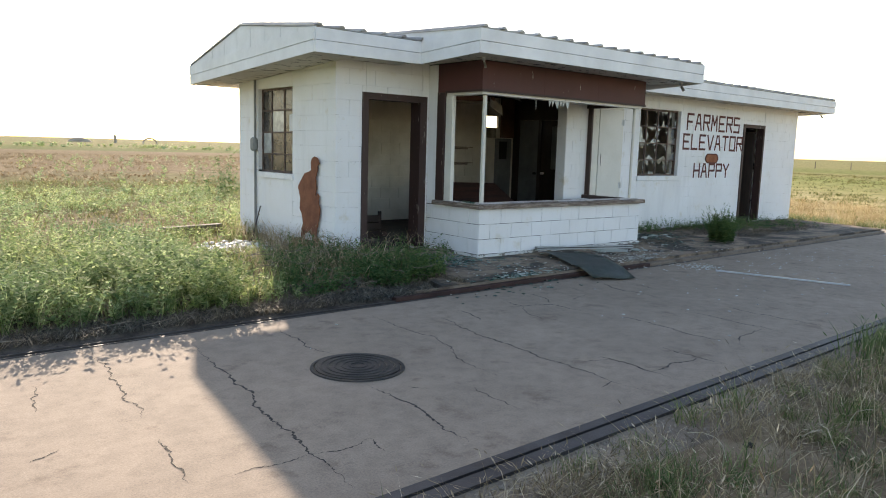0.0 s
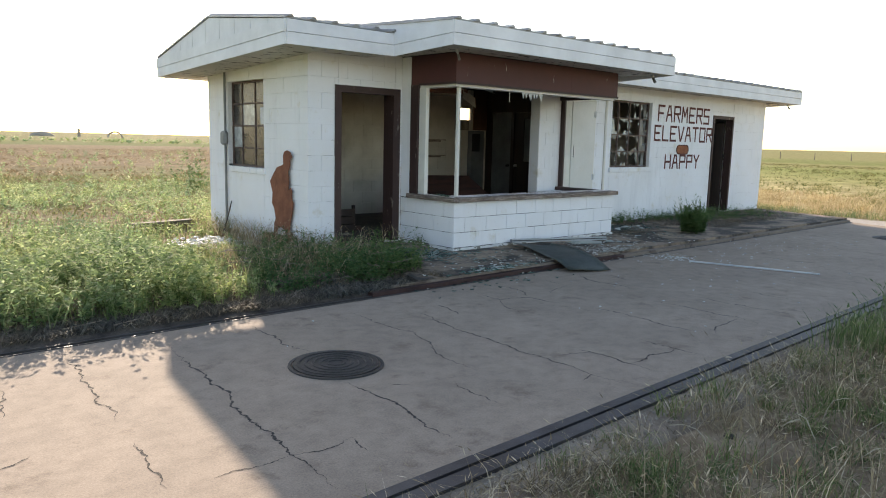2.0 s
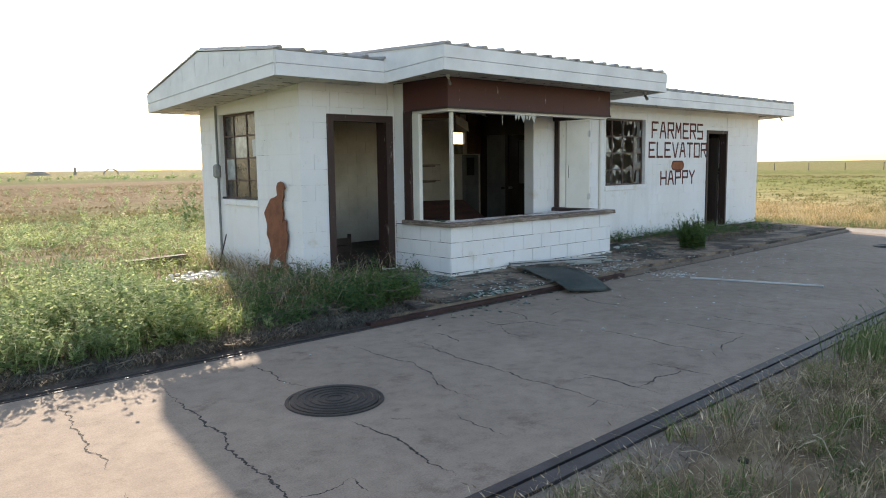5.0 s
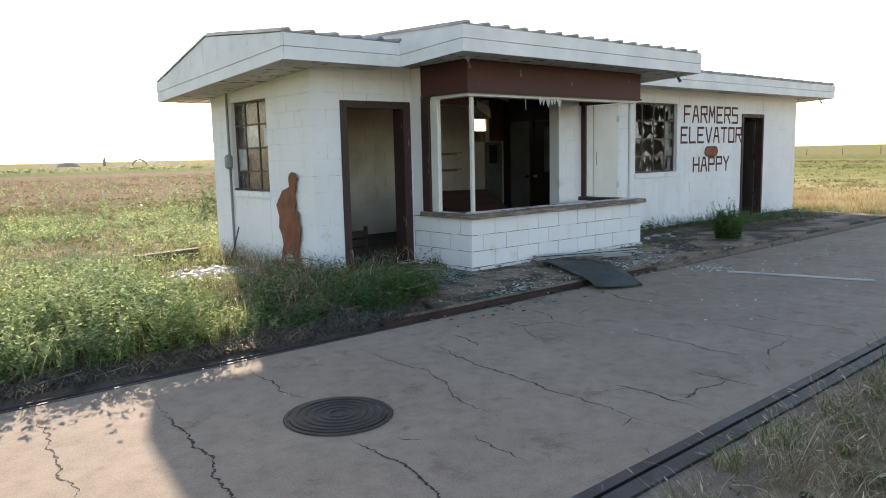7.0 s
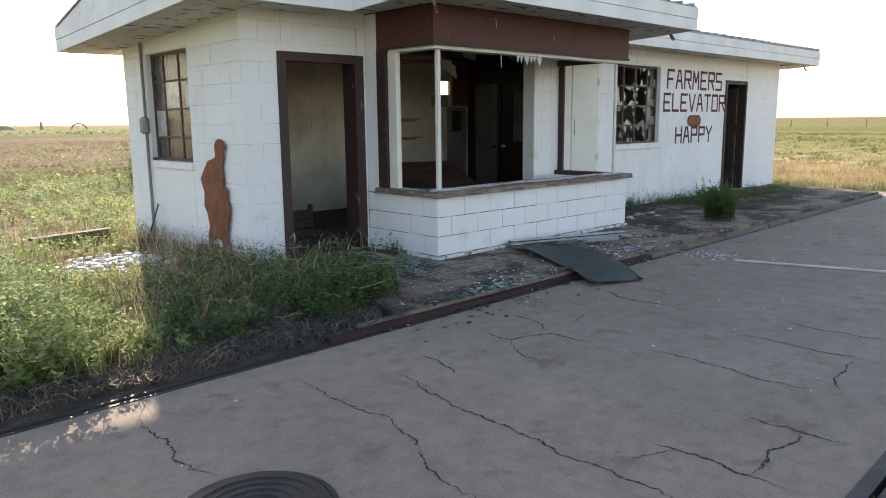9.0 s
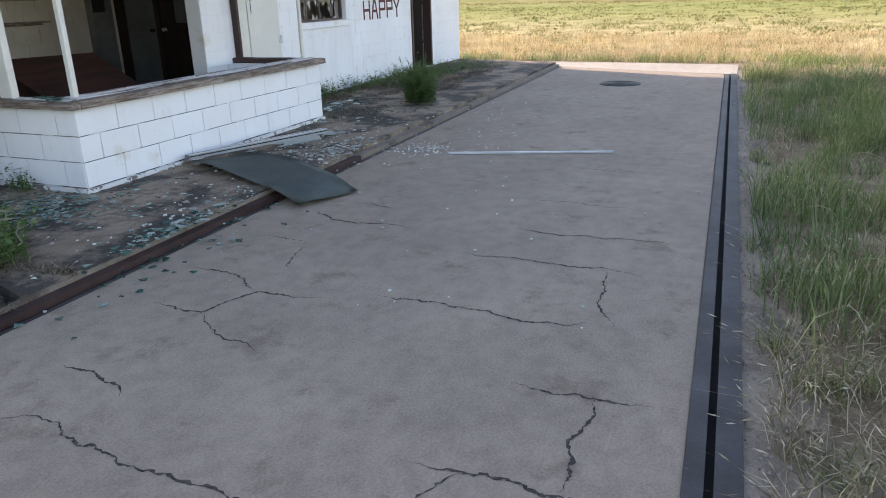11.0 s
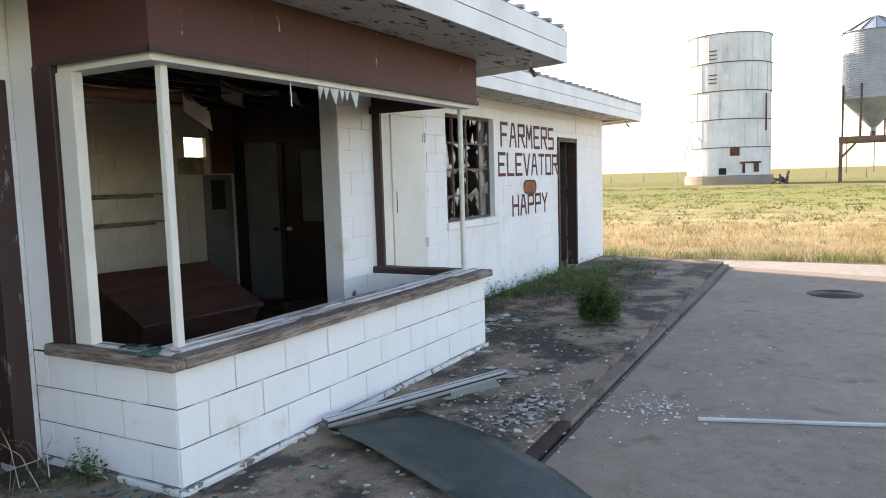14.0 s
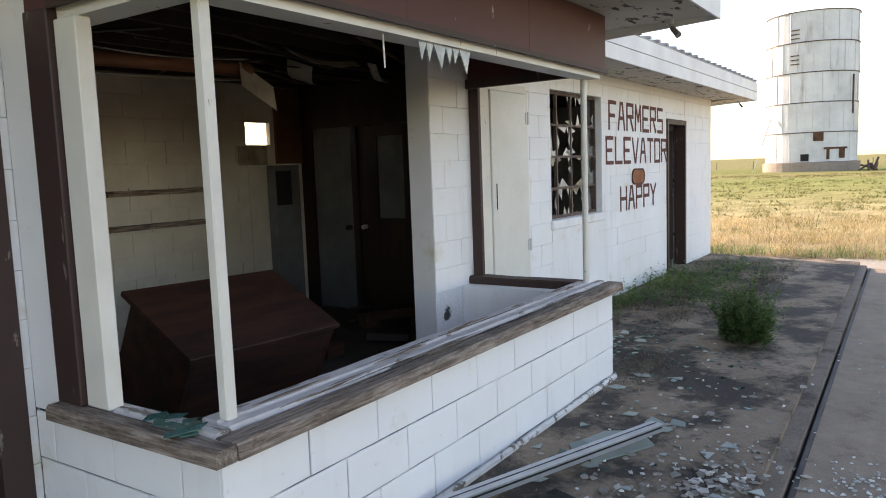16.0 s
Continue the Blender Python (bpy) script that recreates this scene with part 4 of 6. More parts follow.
def eave_lamp(x, y, z, s=1.0):
    ob = thing("eave_lamp", "small weathered lamp holder under the eave", "lamp", (x, y, z), group="eave lamps")
    part("base", tube(B(), (x, y, z + 0.02), (x, y, z - 0.015), 0.045 * s, 0.04 * s, 14), GALV, ob)
    part("arm", tube(B(), (x, y, z - 0.015), (x - 0.01, y - 0.03, z - 0.05), 0.012), GALV, ob)
    part("socket", tube(B(), (x - 0.005, y - 0.02, z - 0.045), (x - 0.03, y - 0.075, z - 0.11), 0.024 * s, 0.03 * s, 14), GRIMEL, ob, "grey lamp socket")
    return ob


eave_lamp(10.08, 6.42, BSZ - 0.018, 0.8)
eave_lamp(5.93, 6.60, BSZ - 0.018, 0.6)
eave_lamp(17.58, 7.5, SZ - 0.018, 0.6)

# ---- manhole covers ----
def manhole(x, y, r=0.295):
    ob = thing("manhole_cover", "round cast-iron manhole cover with ring ridges in the scale deck", "manhole cover", (x, y, 0), group="manhole covers")
    bm = B()
    bmesh.ops.create_cone(bm, cap_ends=True, segments=48, radius1=r, radius2=r, depth=0.012, matrix=Matrix.Translation((x, y, 0.008)))
    plate = part("plate", bm, CAST, ob)
    for k in range(5):
        a, b = r * (0.16 + 0.17 * k), r * (0.16 + 0.17 * k) + 0.022
        bm = B()
        prof = [(a, 0.014), (a + 0.004, 0.021), (b - 0.004, 0.021), (b, 0.014)]
        rings = [[bm.verts.new((x + q * math.cos(t), y + q * math.sin(t), z)) for t in [2 * math.pi * i / 48 for i in range(48)]] for q, z in prof]
        for u, v in zip(rings, rings[1:]):
            for i in range(48):
                bm.faces.new((u[i], u[(i + 1) % 48], v[(i + 1) % 48], v[i]))
        part("ridge", bm, CAST, plate)
    bm = B()
    rings = [[bm.verts.new((x + q * math.cos(t), y + q * math.sin(t), z)) for t in [2 * math.pi * i / 48 for i in range(48)]] for q, z in ((r + 0.008, 0.003), (r + 0.008, 0.010), (r + 0.03, 0.010), (r + 0.034, 0.001))]
    for u, v in zip(rings, rings[1:]):
        for i in range(48):
            bm.faces.new((u[i], u[(i + 1) % 48], v[(i + 1) % 48], v[i]))
    part("rim", bm, CAST, ob)


manhole(2.17, 3.63)
manhole(14.16, 3.90)

# ---- loose things on the apron and the deck ----
sheet = B()
cols, rws = 15, 7
p1, p2, p3, p4 = Vector((7.03, 6.56, 0)), Vector((7.60, 6.24, 0)), Vector((6.93, 4.79, 0)), Vector((6.37, 4.99, 0))
grid = []
for i in range(cols):
    u = i / (cols - 1)
    row = []
    for j in range(rws):
        v = j / (rws - 1)
        q = (p1 * (1 - u) + p4 * u) * (1 - v) + (p2 * (1 - u) + p3 * u) * v
        z = 0.10 + 0.018 * math.sin(u * 3.0) - 0.075 * max(0, u - 0.80) / 0.20 + 0.03 * (2 * v - 1) ** 2 * (1 - u) + 0.015 * math.sin(7 * u + 5 * v)
        q += Vector((noise.noise(Vector((u * 6, v * 3, 1))), noise.noise(Vector((u * 6, v * 3, 7))), 0)) * (0.03 if i == cols - 1 else 0.008)
        row.append(sheet.verts.new((q.x, q.y, z)))
    grid.append(row)
for i in range(cols - 1):
    for j in range(rws - 1):
        sheet.faces.new((grid[i][j], grid[i + 1][j], grid[i + 1][j + 1], grid[i][j + 1]))
bmesh.ops.solidify(sheet, geom=sheet.faces[:], thickness=0.006)
tagged(part("rubber_sheet", sheet, two_tone("grey_green_sheet", (0.125, 0.155, 0.150), (0.19, 0.225, 0.215), 3, 0.55, fine=40, fine_amt=0.3), smooth=True), "bent grey-green rubber sheet lying over the deck's edge", "sheet")
def rail(a, b, label, w=0.06, h=0.035):
    a, b = Vector(a), Vector(b)
    ob = thing("metal_rail", label, "metal rail", a)
    turn = math.degrees(math.atan2(b.y - a.y, b.x - a.x))
    length = (b - a).length
    # Top web painted paler than the flanges as light falls; slots painted dark.
    for nm, s, mat in (("web", (0, length, -w / 2, w / 2, h, h + 0.005), GALV), ("flange", (0, length, -w / 2, -w / 2 + 0.006, 0.0, h - 0.0005), ALUSIDE), ("flange", (0, length, w / 2 - 0.006, w / 2, 0.0, h - 0.0005), ALUSIDE), ("slot", (0, length - 0.01, -w / 2 - 0.0015, -w / 2 - 0.0002, h * 0.55, h * 0.8), DARKGAP), ("slot", (0.01, length - 0.01, -0.004, 0.004, h + 0.0052, h + 0.0062), DARKGAP)):
        part(nm, box(B(), *s), mat, None).parent = ob
    ob.matrix_world = Matrix.Translation(a) @ pose(0, 0, 0, 0, 0, turn)
    return ob


rail((7.05, 6.585, 0.135), (8.535, 6.04, 0.085), "dull aluminium window rail lying on the apron", 0.075, 0.04)
bm = box(B(), 0, 1.585, -0.014, 0.014, 0, 0.02, 0.003)
rod = tagged(part("metal_strip", bm, GALV), "straight pale metal strip lying on the scale deck", "metal strip")
rod.matrix_world = pose(8.465, 4.62, 0.002, 0, 0, -72.6)

# ---- cracks and joints of the deck ----
CRACKS = [[(2.19, 4.9), (2.18, 4.58), (2.13, 4.16), (2.2, 4.0)], [(2.0, 3.3), (2.02, 3.08), (2.03, 2.77), (1.98, 2.55), (1.94, 2.2)], [(1.45, 4.75), (1.38, 4.2), (1.33, 3.74), (1.26, 3.24), (1.25, 2.88), (1.19, 2.55), (1.2, 2.32), (1.18, 2.11)], [(0.76, 4.86), (0.73, 4.28), (0.69, 3.87), (0.68, 3.5)], [(0.66, 3.15), (0.62, 2.85), (0.6, 2.58)], [(0.8, 2.54), (0.92, 2.55), (1.18, 2.54)]]
CRACKS += [[(2.21, 3.1), (2.31, 3.0)], [(2.56, 2.85), (2.52, 2.65), (2.52, 2.4)], [(1.55, 2.54), (1.52, 2.36)], [(1.2, 2.54), (1.42, 2.5), (1.55, 2.54)], [(0.08, 3.21), (0.22, 3.29)], [(3.13, 4.88), (3.11, 4.52), (3.09, 4.25), (3.14, 4.0), (3.06, 3.7), (2.92, 3.46), (2.87, 3.1), (2.85, 2.92)], [(3.56, 4.61), (3.49, 3.89), (3.48, 3.62), (3.47, 3.34), (3.44, 2.81), (3.41, 2.41), (3.43, 2.2)]]
CRACKS += [[(3.84, 2.9), (3.85, 2.73), (3.84, 2.4), (3.83, 2.2)], [(3.42, 2.42), (3.26, 2.38)], [(3.86, 2.4), (4.04, 2.4), (4.15, 2.44), (4.26, 2.4), (4.48, 2.42)], [(3.84, 2.73), (3.62, 2.86)], [(4.47, 2.75), (4.44, 2.58), (4.46, 2.41), (4.47, 2.19)], [(3.95, 4.65), (3.95, 4.48), (3.89, 4.27), (3.83, 4.21)], [(4.63, 4.77), (4.6, 4.55), (4.61, 4.44), (4.7, 4.42), (4.82, 4.38), (4.94, 4.33), (4.95, 4.06), (4.98, 3.93)]]
CRACKS += [[(5.12, 4.93), (5.09, 4.57), (4.99, 4.45), (4.93, 4.35)], [(4.61, 4.42), (4.53, 4.36), (4.4, 4.14), (4.36, 3.92)], [(5.12, 3.73), (5.1, 3.42), (5.07, 3.01), (5.04, 2.88), (5.12, 2.55)], [(5.86, 3.5), (5.87, 3.12), (5.85, 2.95), (5.88, 2.65), (5.79, 2.4)], [(5.84, 2.6), (5.63, 2.59), (5.39, 2.57), (5.13, 2.45)], [(6.41, 3.37), (6.38, 3.05), (6.42, 2.58), (6.4, 2.3)], [(6.39, 4.86), (6.22, 4.6), (6.2, 4.4), (6.24, 4.22), (6.22, 4.0)]]
CRACKS += [[(6.68, 4.67), (6.64, 4.47), (6.59, 4.27)], [(7.15, 3.6), (7.14, 3.1), (7.13, 2.5)], [(5.67, 4.5), (5.47, 4.45), (5.28, 4.36)], [(8.24, 3.36), (8.19, 3.04), (8.2, 2.65)], [(5.8, 4.87), (5.73, 4.51)], [(-0.6, 4.9), (-0.5, 3.1)], [(0.3, 4.4), (0.22, 3.9)], [(9.9, 4.4), (9.86, 3.6)], [(11.8, 4.1), (11.74, 3.1)]]
CRACK = two_tone("crack_dirt", (0.028, 0.022, 0.018), (0.10, 0.08, 0.066), 30, 0.95)
bm = B()
rng = random.Random(11)
for line in CRACKS:
    pts = [Vector((*q, 0)) for q in line]
    for depth in range(6):
        nxt = [pts[0]]
        for a, b in zip(pts, pts[1:]):
            d = b - a
            if d.length < 0.02:
                nxt.append(b)
                continue
            side = Vector((-d.y, d.x, 0))
            nxt += [(a + b) / 2 + side * rng.uniform(-1, 1) * (0.09 if depth < 2 else 0.22), b]
        pts = nxt
    wide = rng.uniform(0.003, 0.005) * (1.4 if len(line) > 3 else 1)
    prev = None
    for k, q in enumerate(pts):
        d = (pts[min(k + 1, len(pts) - 1)] - pts[max(k - 1, 0)]).normalized()
        taper = min(1, 4 * k / len(pts), 4 * (len(pts) - 1 - k) / len(pts))
        w = max(wide * taper * rng.uniform(0.2, 1.7), 0.0009)
        side = Vector((-d.y, d.x, 0)) * w
        cur = (bm.verts.new(q + side + Vector((0, 0, 0.0016))), bm.verts.new(q - side + Vector((0, 0, 0.0016))))
        if prev:
            bm.faces.new((prev[0], prev[1], cur[1], cur[0]))
        prev = cur
tagged(part("crack", bm, CRACK), "jagged dirt-filled cracks across the concrete deck", "cracks", kind="stuff")

# ---- broken glass and chips ----
def scatter(name, label, category, mat, spots, seed, size, flat=0.006, teeth=(3, 5)):
    """Flat splinters in heaps: spots of x, y, spread x, spread y, z, count."""
    rng = random.Random(seed)
    bm = B()
    for x, y, sx, sy, z, count in spots:
        for _ in range(count):
            cx, cy = x + rng.gauss(0, sx), y + rng.gauss(0, sy)
            lx = slab_l(cx)
            zz = 0.081 if cy > lx + 0.12 and cx > 4.6 else (0.001 if cy < lx - 0.07 else 0.086 if cy > lx + 0.04 else 0.008)
            if BX0 - 0.03 < cx < BX1 + 0.03 and cy > BY - 0.03 or cy > YF - 0.05:
                continue
            r = size * rng.uniform(0.35, 1.5)
            k = rng.randint(*teeth)
            a0 = rng.random() * 6.3
            tilt = rng.uniform(-0.12, 0.12), rng.uniform(-0.12, 0.12)
            vs = []
            ring = [(cx + r * rng.uniform(0.45, 1.2) * math.cos(a0 + 6.283 * i / k), cy + r * rng.uniform(0.45, 1.2) * math.sin(a0 + 6.283 * i / k)) for i in range(k)]
            lo = [bm.verts.new((u, v, zz + z + (u - cx) * tilt[0] + (v - cy) * tilt[1])) for u, v in ring]
            hi = [bm.verts.new((u, v, zz + z + flat + (u - cx) * tilt[0] + (v - cy) * tilt[1])) for u, v in ring]
            bm.faces.new(hi)
            for i in range(k):
                bm.faces.new((lo[i], lo[(i + 1) % k], hi[(i + 1) % k], hi[i]))
    bmesh.ops.recalc_face_normals(bm, faces=bm.faces[:])
    return tagged(part(name, bm, mat), label, category, kind="stuff")


TEAL, n, l, p = shader("tinted_glass", 0.12)
p.inputs["Transmission Weight"].default_value = 0.35
oi = n.new("ShaderNodeNewGeometry")
l.new(ramp(n, l, oi.outputs["Random Per Island"], (0.0, (0.02, 0.085, 0.07)), (0.6, (0.06, 0.18, 0.15)), (0.9, (0.20, 0.34, 0.30)), (1.0, (0.42, 0.52, 0.48))), p.inputs["Base Color"])
CHIP, n, l, p = shader("white_chips", 0.5)
oi = n.new("ShaderNodeNewGeometry")
l.new(ramp(n, l, oi.outputs["Random Per Island"], (0.0, (0.34, 0.35, 0.32)), (0.6, (0.58, 0.60, 0.57)), (1.0, (0.80, 0.82, 0.80))), p.inputs["Base Color"])
scatter("broken_glass", "heap of tinted broken glass on the apron by the bay", "broken glass", TEAL, [(5.60, 6.75, 0.28, 0.28, 0.001, 420), (5.55, 5.42, 0.30, 0.07, 0.001, 150), (5.2, 5.1, 0.5, 0.14, 0.001, 40), (6.6, 6.2, 0.9, 0.35, 0.001, 60), (10.7, 7.1, 0.45, 0.25, 0.001, 170), (10.1, 6.4, 0.4, 0.3, 0.001, 60)], 5, 0.026, 0.005, (3, 4))
scatter("glass_chips", "small pale chips of glass on the deck and the apron", "glass chips", CHIP, [(8.62, 4.90, 0.13, 0.13, 0.001, 80), (8.2, 5.55, 0.45, 0.20, 0.001, 60), (9.5, 4.6, 1.6, 0.5, 0.001, 45), (7.5, 4.3, 2.2, 0.9, 0.001, 75), (11.2, 4.4, 0.9, 0.5, 0.001, 45), (8.2, 6.0, 0.7, 0.3, 0.001, 60), (6.0, 5.6, 0.9, 0.3, 0.001, 70), (8.60, 4.92, 0.22, 0.16, 0.001, 50)], 6, 0.0115, 0.006, (3, 5))
PALE, n, l, p = shader("dusty_pale_glass", 0.3)
oi = n.new("ShaderNodeNewGeometry")
l.new(ramp(n, l, oi.outputs["Random Per Island"], (0.0, (0.17, 0.23, 0.215)), (0.7, (0.27, 0.33, 0.31)), (1.0, (0.40, 0.45, 0.43))), p.inputs["Base Color"])
scatter("glass_sheets", "larger pieces of dusty tinted glass on the apron", "broken glass", PALE, [(8.3, 5.9, 0.5, 0.3, 0.003, 12), (8.1, 6.35, 0.3, 0.12, 0.003, 8), (9.55, 6.45, 0.2, 0.15, 0.003, 7), (10.4, 7.1, 0.3, 0.2, 0.003, 16), (6.0, 5.45, 0.6, 0.12, 0.003, 12)], 9, 0.065, 0.005, (3, 5))
FLAKE, n, l, p = shader("dusty_flakes", 0.7)
oi = n.new("ShaderNodeNewGeometry")
l.new(ramp(n, l, oi.outputs["Random Per Island"], (0.0, (0.15, 0.135, 0.115)), (0.7, (0.34, 0.315, 0.275)), (1.0, (0.62, 0.60, 0.56))), p.inputs["Base Color"])
scatter("flaked_debris", "dusty flakes of glass and paint heaped on the apron", "debris", FLAKE, [(8.05, 5.60, 0.26, 0.12, 0.002, 190), (7.8, 5.95, 0.35, 0.18, 0.002, 80), (9.0, 6.0, 0.6, 0.3, 0.001, 70), (6.2, 5.9, 0.8, 0.3, 0.001, 60)], 19, 0.022, 0.006, (3, 5))

bm = prism(B(), [(8.02, 6.22), (8.42, 6.02), (8.60, 6.16), (8.50, 6.34), (8.30, 6.40)], 2, 0.083, 0.090)
tagged(part("glass_plate", bm, PALE), "large dusty pane fragment lying by the aluminium rail", "broken glass")

# ---- inside ----
# Grey for pale things inside: the room's dimness is put into the colour.
DIMGREY = two_tone("dim_room_grey", (0.105, 0.108, 0.108), (0.18, 0.185, 0.185), 2, 0.8)
part_wall = B()
PX = 10.5
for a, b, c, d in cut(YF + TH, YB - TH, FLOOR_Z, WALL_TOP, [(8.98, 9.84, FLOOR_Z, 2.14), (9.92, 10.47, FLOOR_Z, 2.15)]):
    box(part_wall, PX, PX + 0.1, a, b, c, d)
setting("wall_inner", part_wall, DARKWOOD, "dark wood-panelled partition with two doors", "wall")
d3 = thing("door_3", "dark brown inner door, its window light closed by an added grey panel", "door", (PX, 8.98, FLOOR_Z), kind="structure")
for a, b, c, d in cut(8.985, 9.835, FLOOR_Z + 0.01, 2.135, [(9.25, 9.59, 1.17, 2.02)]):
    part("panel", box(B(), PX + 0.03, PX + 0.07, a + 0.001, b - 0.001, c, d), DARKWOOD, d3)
# Added opaque panel keeps the bright room beyond out of view.
part("light_panel", box(B(), PX + 0.045, PX + 0.055, 9.252, 9.588, 1.172, 2.018), DIMGREY, d3, "opaque grey panel added to dim the opening")
part("door_handle", tube(B(), (PX - 0.03, 9.77, 1.08), (PX + 0.03, 9.77, 1.08), 0.025), GALV, d3, "dull metal knob")
d4 = thing("door_4", "white-painted inner door, closed", "door", (PX, 9.92, FLOOR_Z), kind="structure")
d4_leaf = part("leaf", box(B(), PX + 0.02, PX + 0.06, 9.925, 10.465, FLOOR_Z + 0.01, 2.145), DIMGREY, d4)
part("door_handle", tube(B(), (PX - 0.04, 9.98, 1.07), (PX + 0.02, 9.98, 1.07), 0.025), DARKGAP, d4_leaf)
part("patch", box(B(), 9.60, 9.99, YB - TH - 0.019, YB - TH - 0.0142, 1.77, 1.965), two_tone("rough_patch", (0.22, 0.18, 0.13), (0.40, 0.36, 0.29), 7, 0.95, bmp=0.8), wall_back, "rough stained patch under the hole")
fridge = thing("metal_cabinet", "old pale metal cabinet against the back wall, greyed for the dim room", "cabinet", (10.2, 10.58, FLOOR_Z))
# Pale cabinet in the dimmed grey.
part("body", box(B(), 9.96, 10.34, 10.52, 10.633, FLOOR_Z, 1.76, 0.01), DIMGREY, fridge)
# Plate on the cabinet front, coloured as the shade of a recess.
part("recess", box(B(), 9.985, 10.20, 10.512, 10.519, 1.34, 1.70), DARKGAP, fridge, "flat dark plate painted as a shaded recess")
bm = box(B(), 10.105, 10.49, YB - TH - 0.04, YB - TH - 0.016, 1.78, 2.58)
tagged(part("plywood_board", bm, two_tone("brown_plywood", (0.10, 0.04, 0.02), (0.17, 0.075, 0.04), 4, 0.7)), "reddish-brown plywood board fixed to the back wall", "board")
for z in (1.55, 1.245):
    ob = thing("wall_shelf", "thin weathered wooden shelf on the back wall", "shelf", (8.7, 10.5, z), group="shelves on the back wall")
    part("board", box(B(), 8.12, 9.24, YB - TH - 0.16, YB - TH - 0.014, z, z + 0.02), SILLWOOD, ob)
    part("cleat", box(B(), 8.14, 9.22, YB - TH - 0.035, YB - TH - 0.014, z - 0.032, z - 0.001), SILLWOOD, ob)
OLDLATH = two_tone("brown_lath", (0.05, 0.028, 0.018), (0.12, 0.065, 0.04), 5, 0.8)
# overturned desk
desk = thing("overturned_desk", "overturned reddish-brown wooden desk lying tilted on the floor", "desk", (0, 0, 0))
DESKM = two_tone("brown_veneer", (0.026, 0.009, 0.006), (0.085, 0.030, 0.017), 3, 0.65, stretch=(0.5, 3, 3), fine_amt=0.4)
for nm, s in (("top", (0, 1.22, 0, 0.78, -0.035, 0)), ("side", (0.03, 0.06, 0.02, 0.70, -0.66, -0.036)), ("side", (1.17, 1.20, 0.02, 0.70, -0.66, -0.036)), ("back_panel", (0.061, 1.169, 0.02, 0.045, -0.6, -0.036)), ("drawer_front", (0.061, 0.45, 0.67, 0.695, -0.5, -0.036)), ("drawer_front", (0.85, 1.169, 0.67, 0.695, -0.5, -0.036)), ("rail", (0.46, 0.84, 0.67, 0.69, -0.15, -0.036))):
    q = part(nm, box(B(), *s, 0.004), DESKM, None)
    q.parent = desk
desk.matrix_world = pose(7.13, 8.30, 0.615, 27, 1, -3)
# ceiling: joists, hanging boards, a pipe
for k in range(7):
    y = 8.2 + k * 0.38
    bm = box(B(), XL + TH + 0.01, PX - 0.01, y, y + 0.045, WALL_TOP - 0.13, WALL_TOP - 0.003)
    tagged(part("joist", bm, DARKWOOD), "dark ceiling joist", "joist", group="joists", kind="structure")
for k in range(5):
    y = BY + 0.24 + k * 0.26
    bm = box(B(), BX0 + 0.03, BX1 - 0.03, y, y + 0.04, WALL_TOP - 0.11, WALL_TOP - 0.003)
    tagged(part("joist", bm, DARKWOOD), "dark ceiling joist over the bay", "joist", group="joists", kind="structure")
bm = tube(B(), (BX0 + 0.2, 8.62, 2.31), (8.0, 8.62, 2.365), 0.042, 0.042, 14)
tagged(part("beam", bm, two_tone("bare_reddish_wood", (0.15, 0.055, 0.026), (0.25, 0.10, 0.05), 5, 0.7, stretch=(0.4, 3, 3)), smooth=True), "bare reddish round wooden pole under the ceiling", "beam")
TORN = two_tone("torn_ceiling_board", (0.36, 0.335, 0.29), (0.50, 0.47, 0.42), 6, 0.9)


def torn_board(w, h, m, seed, label="torn pale ceiling board hanging loose", ragged=0.03, sag=0.05):
    """A sagging sheet with ragged long edges."""
    rng = random.Random(seed)
    bm = B()
    k = 9
    top, low = [], []
    for t in (0, 0.008):
        for side in (-1, 1):
            row = []
            for i in range(k):
                u = i / (k - 1)
                row.append(bm.verts.new(((u - 0.5) * w, side * (h / 2 - (rng.uniform(0, ragged) if t == 0 else 0)), t - sag * math.sin(u * 3.14))))
            (top if t else low).append(row)
    for rows4 in (top, low[::-1]):
        for i in range(k - 1):
            bm.faces.new((rows4[0][i], rows4[0][i + 1], rows4[1][i + 1], rows4[1][i]))
    for a, b in ((low[0], top[0]), (top[1], low[1])):
        for i in range(k - 1):
            bm.faces.new((a[i], a[i + 1], b[i + 1], b[i]))
    bmesh.ops.recalc_face_normals(bm, faces=bm.faces[:])
    ob = tagged(part("ceiling_board", bm, TORN), label, "board", group="torn ceiling boards")
    ob.matrix_world = m


torn_board(0.36, 0.20, pose(8.03, 8.58, 2.25, 68, 22, 8), 1, "torn pale ceiling board hanging from the wooden pole", 0.01, 0.0)
torn_board(1.25, 0.09, pose(7.35, 8.60, 2.41, 12, -2, 2), 2, "torn strip of pale ceiling paper above the pole", 0.05, 0.03)
torn_board(1.35, 0.05, pose(7.3, 8.58, 2.265, 20, -2, 1), 3, "torn strip of pale ceiling paper under the pole", 0.02, 0.01)
torn_board(0.62, 0.42, pose(7.15, 7.75, 2.62, 8, -10, 30), 4, sag=0.08)
torn_board(0.50, 0.35, pose(7.75, 7.6, 2.64, -10, 8, 70), 5, sag=0.06)
torn_board(0.45, 0.22, pose(9.2, 9.3, 2.52, 20, 12, 40), 6)
torn_board(0.6, 0.10, pose(8.6, 8.5, 2.50, 30, 6, -15), 7, ragged=0.06)
torn_board(0.5, 0.08, pose(9.5, 8.7, 2.48, 15, 10, 25), 8, ragged=0.05)
# loose laths and wires under the joists
rng = random.Random(51)
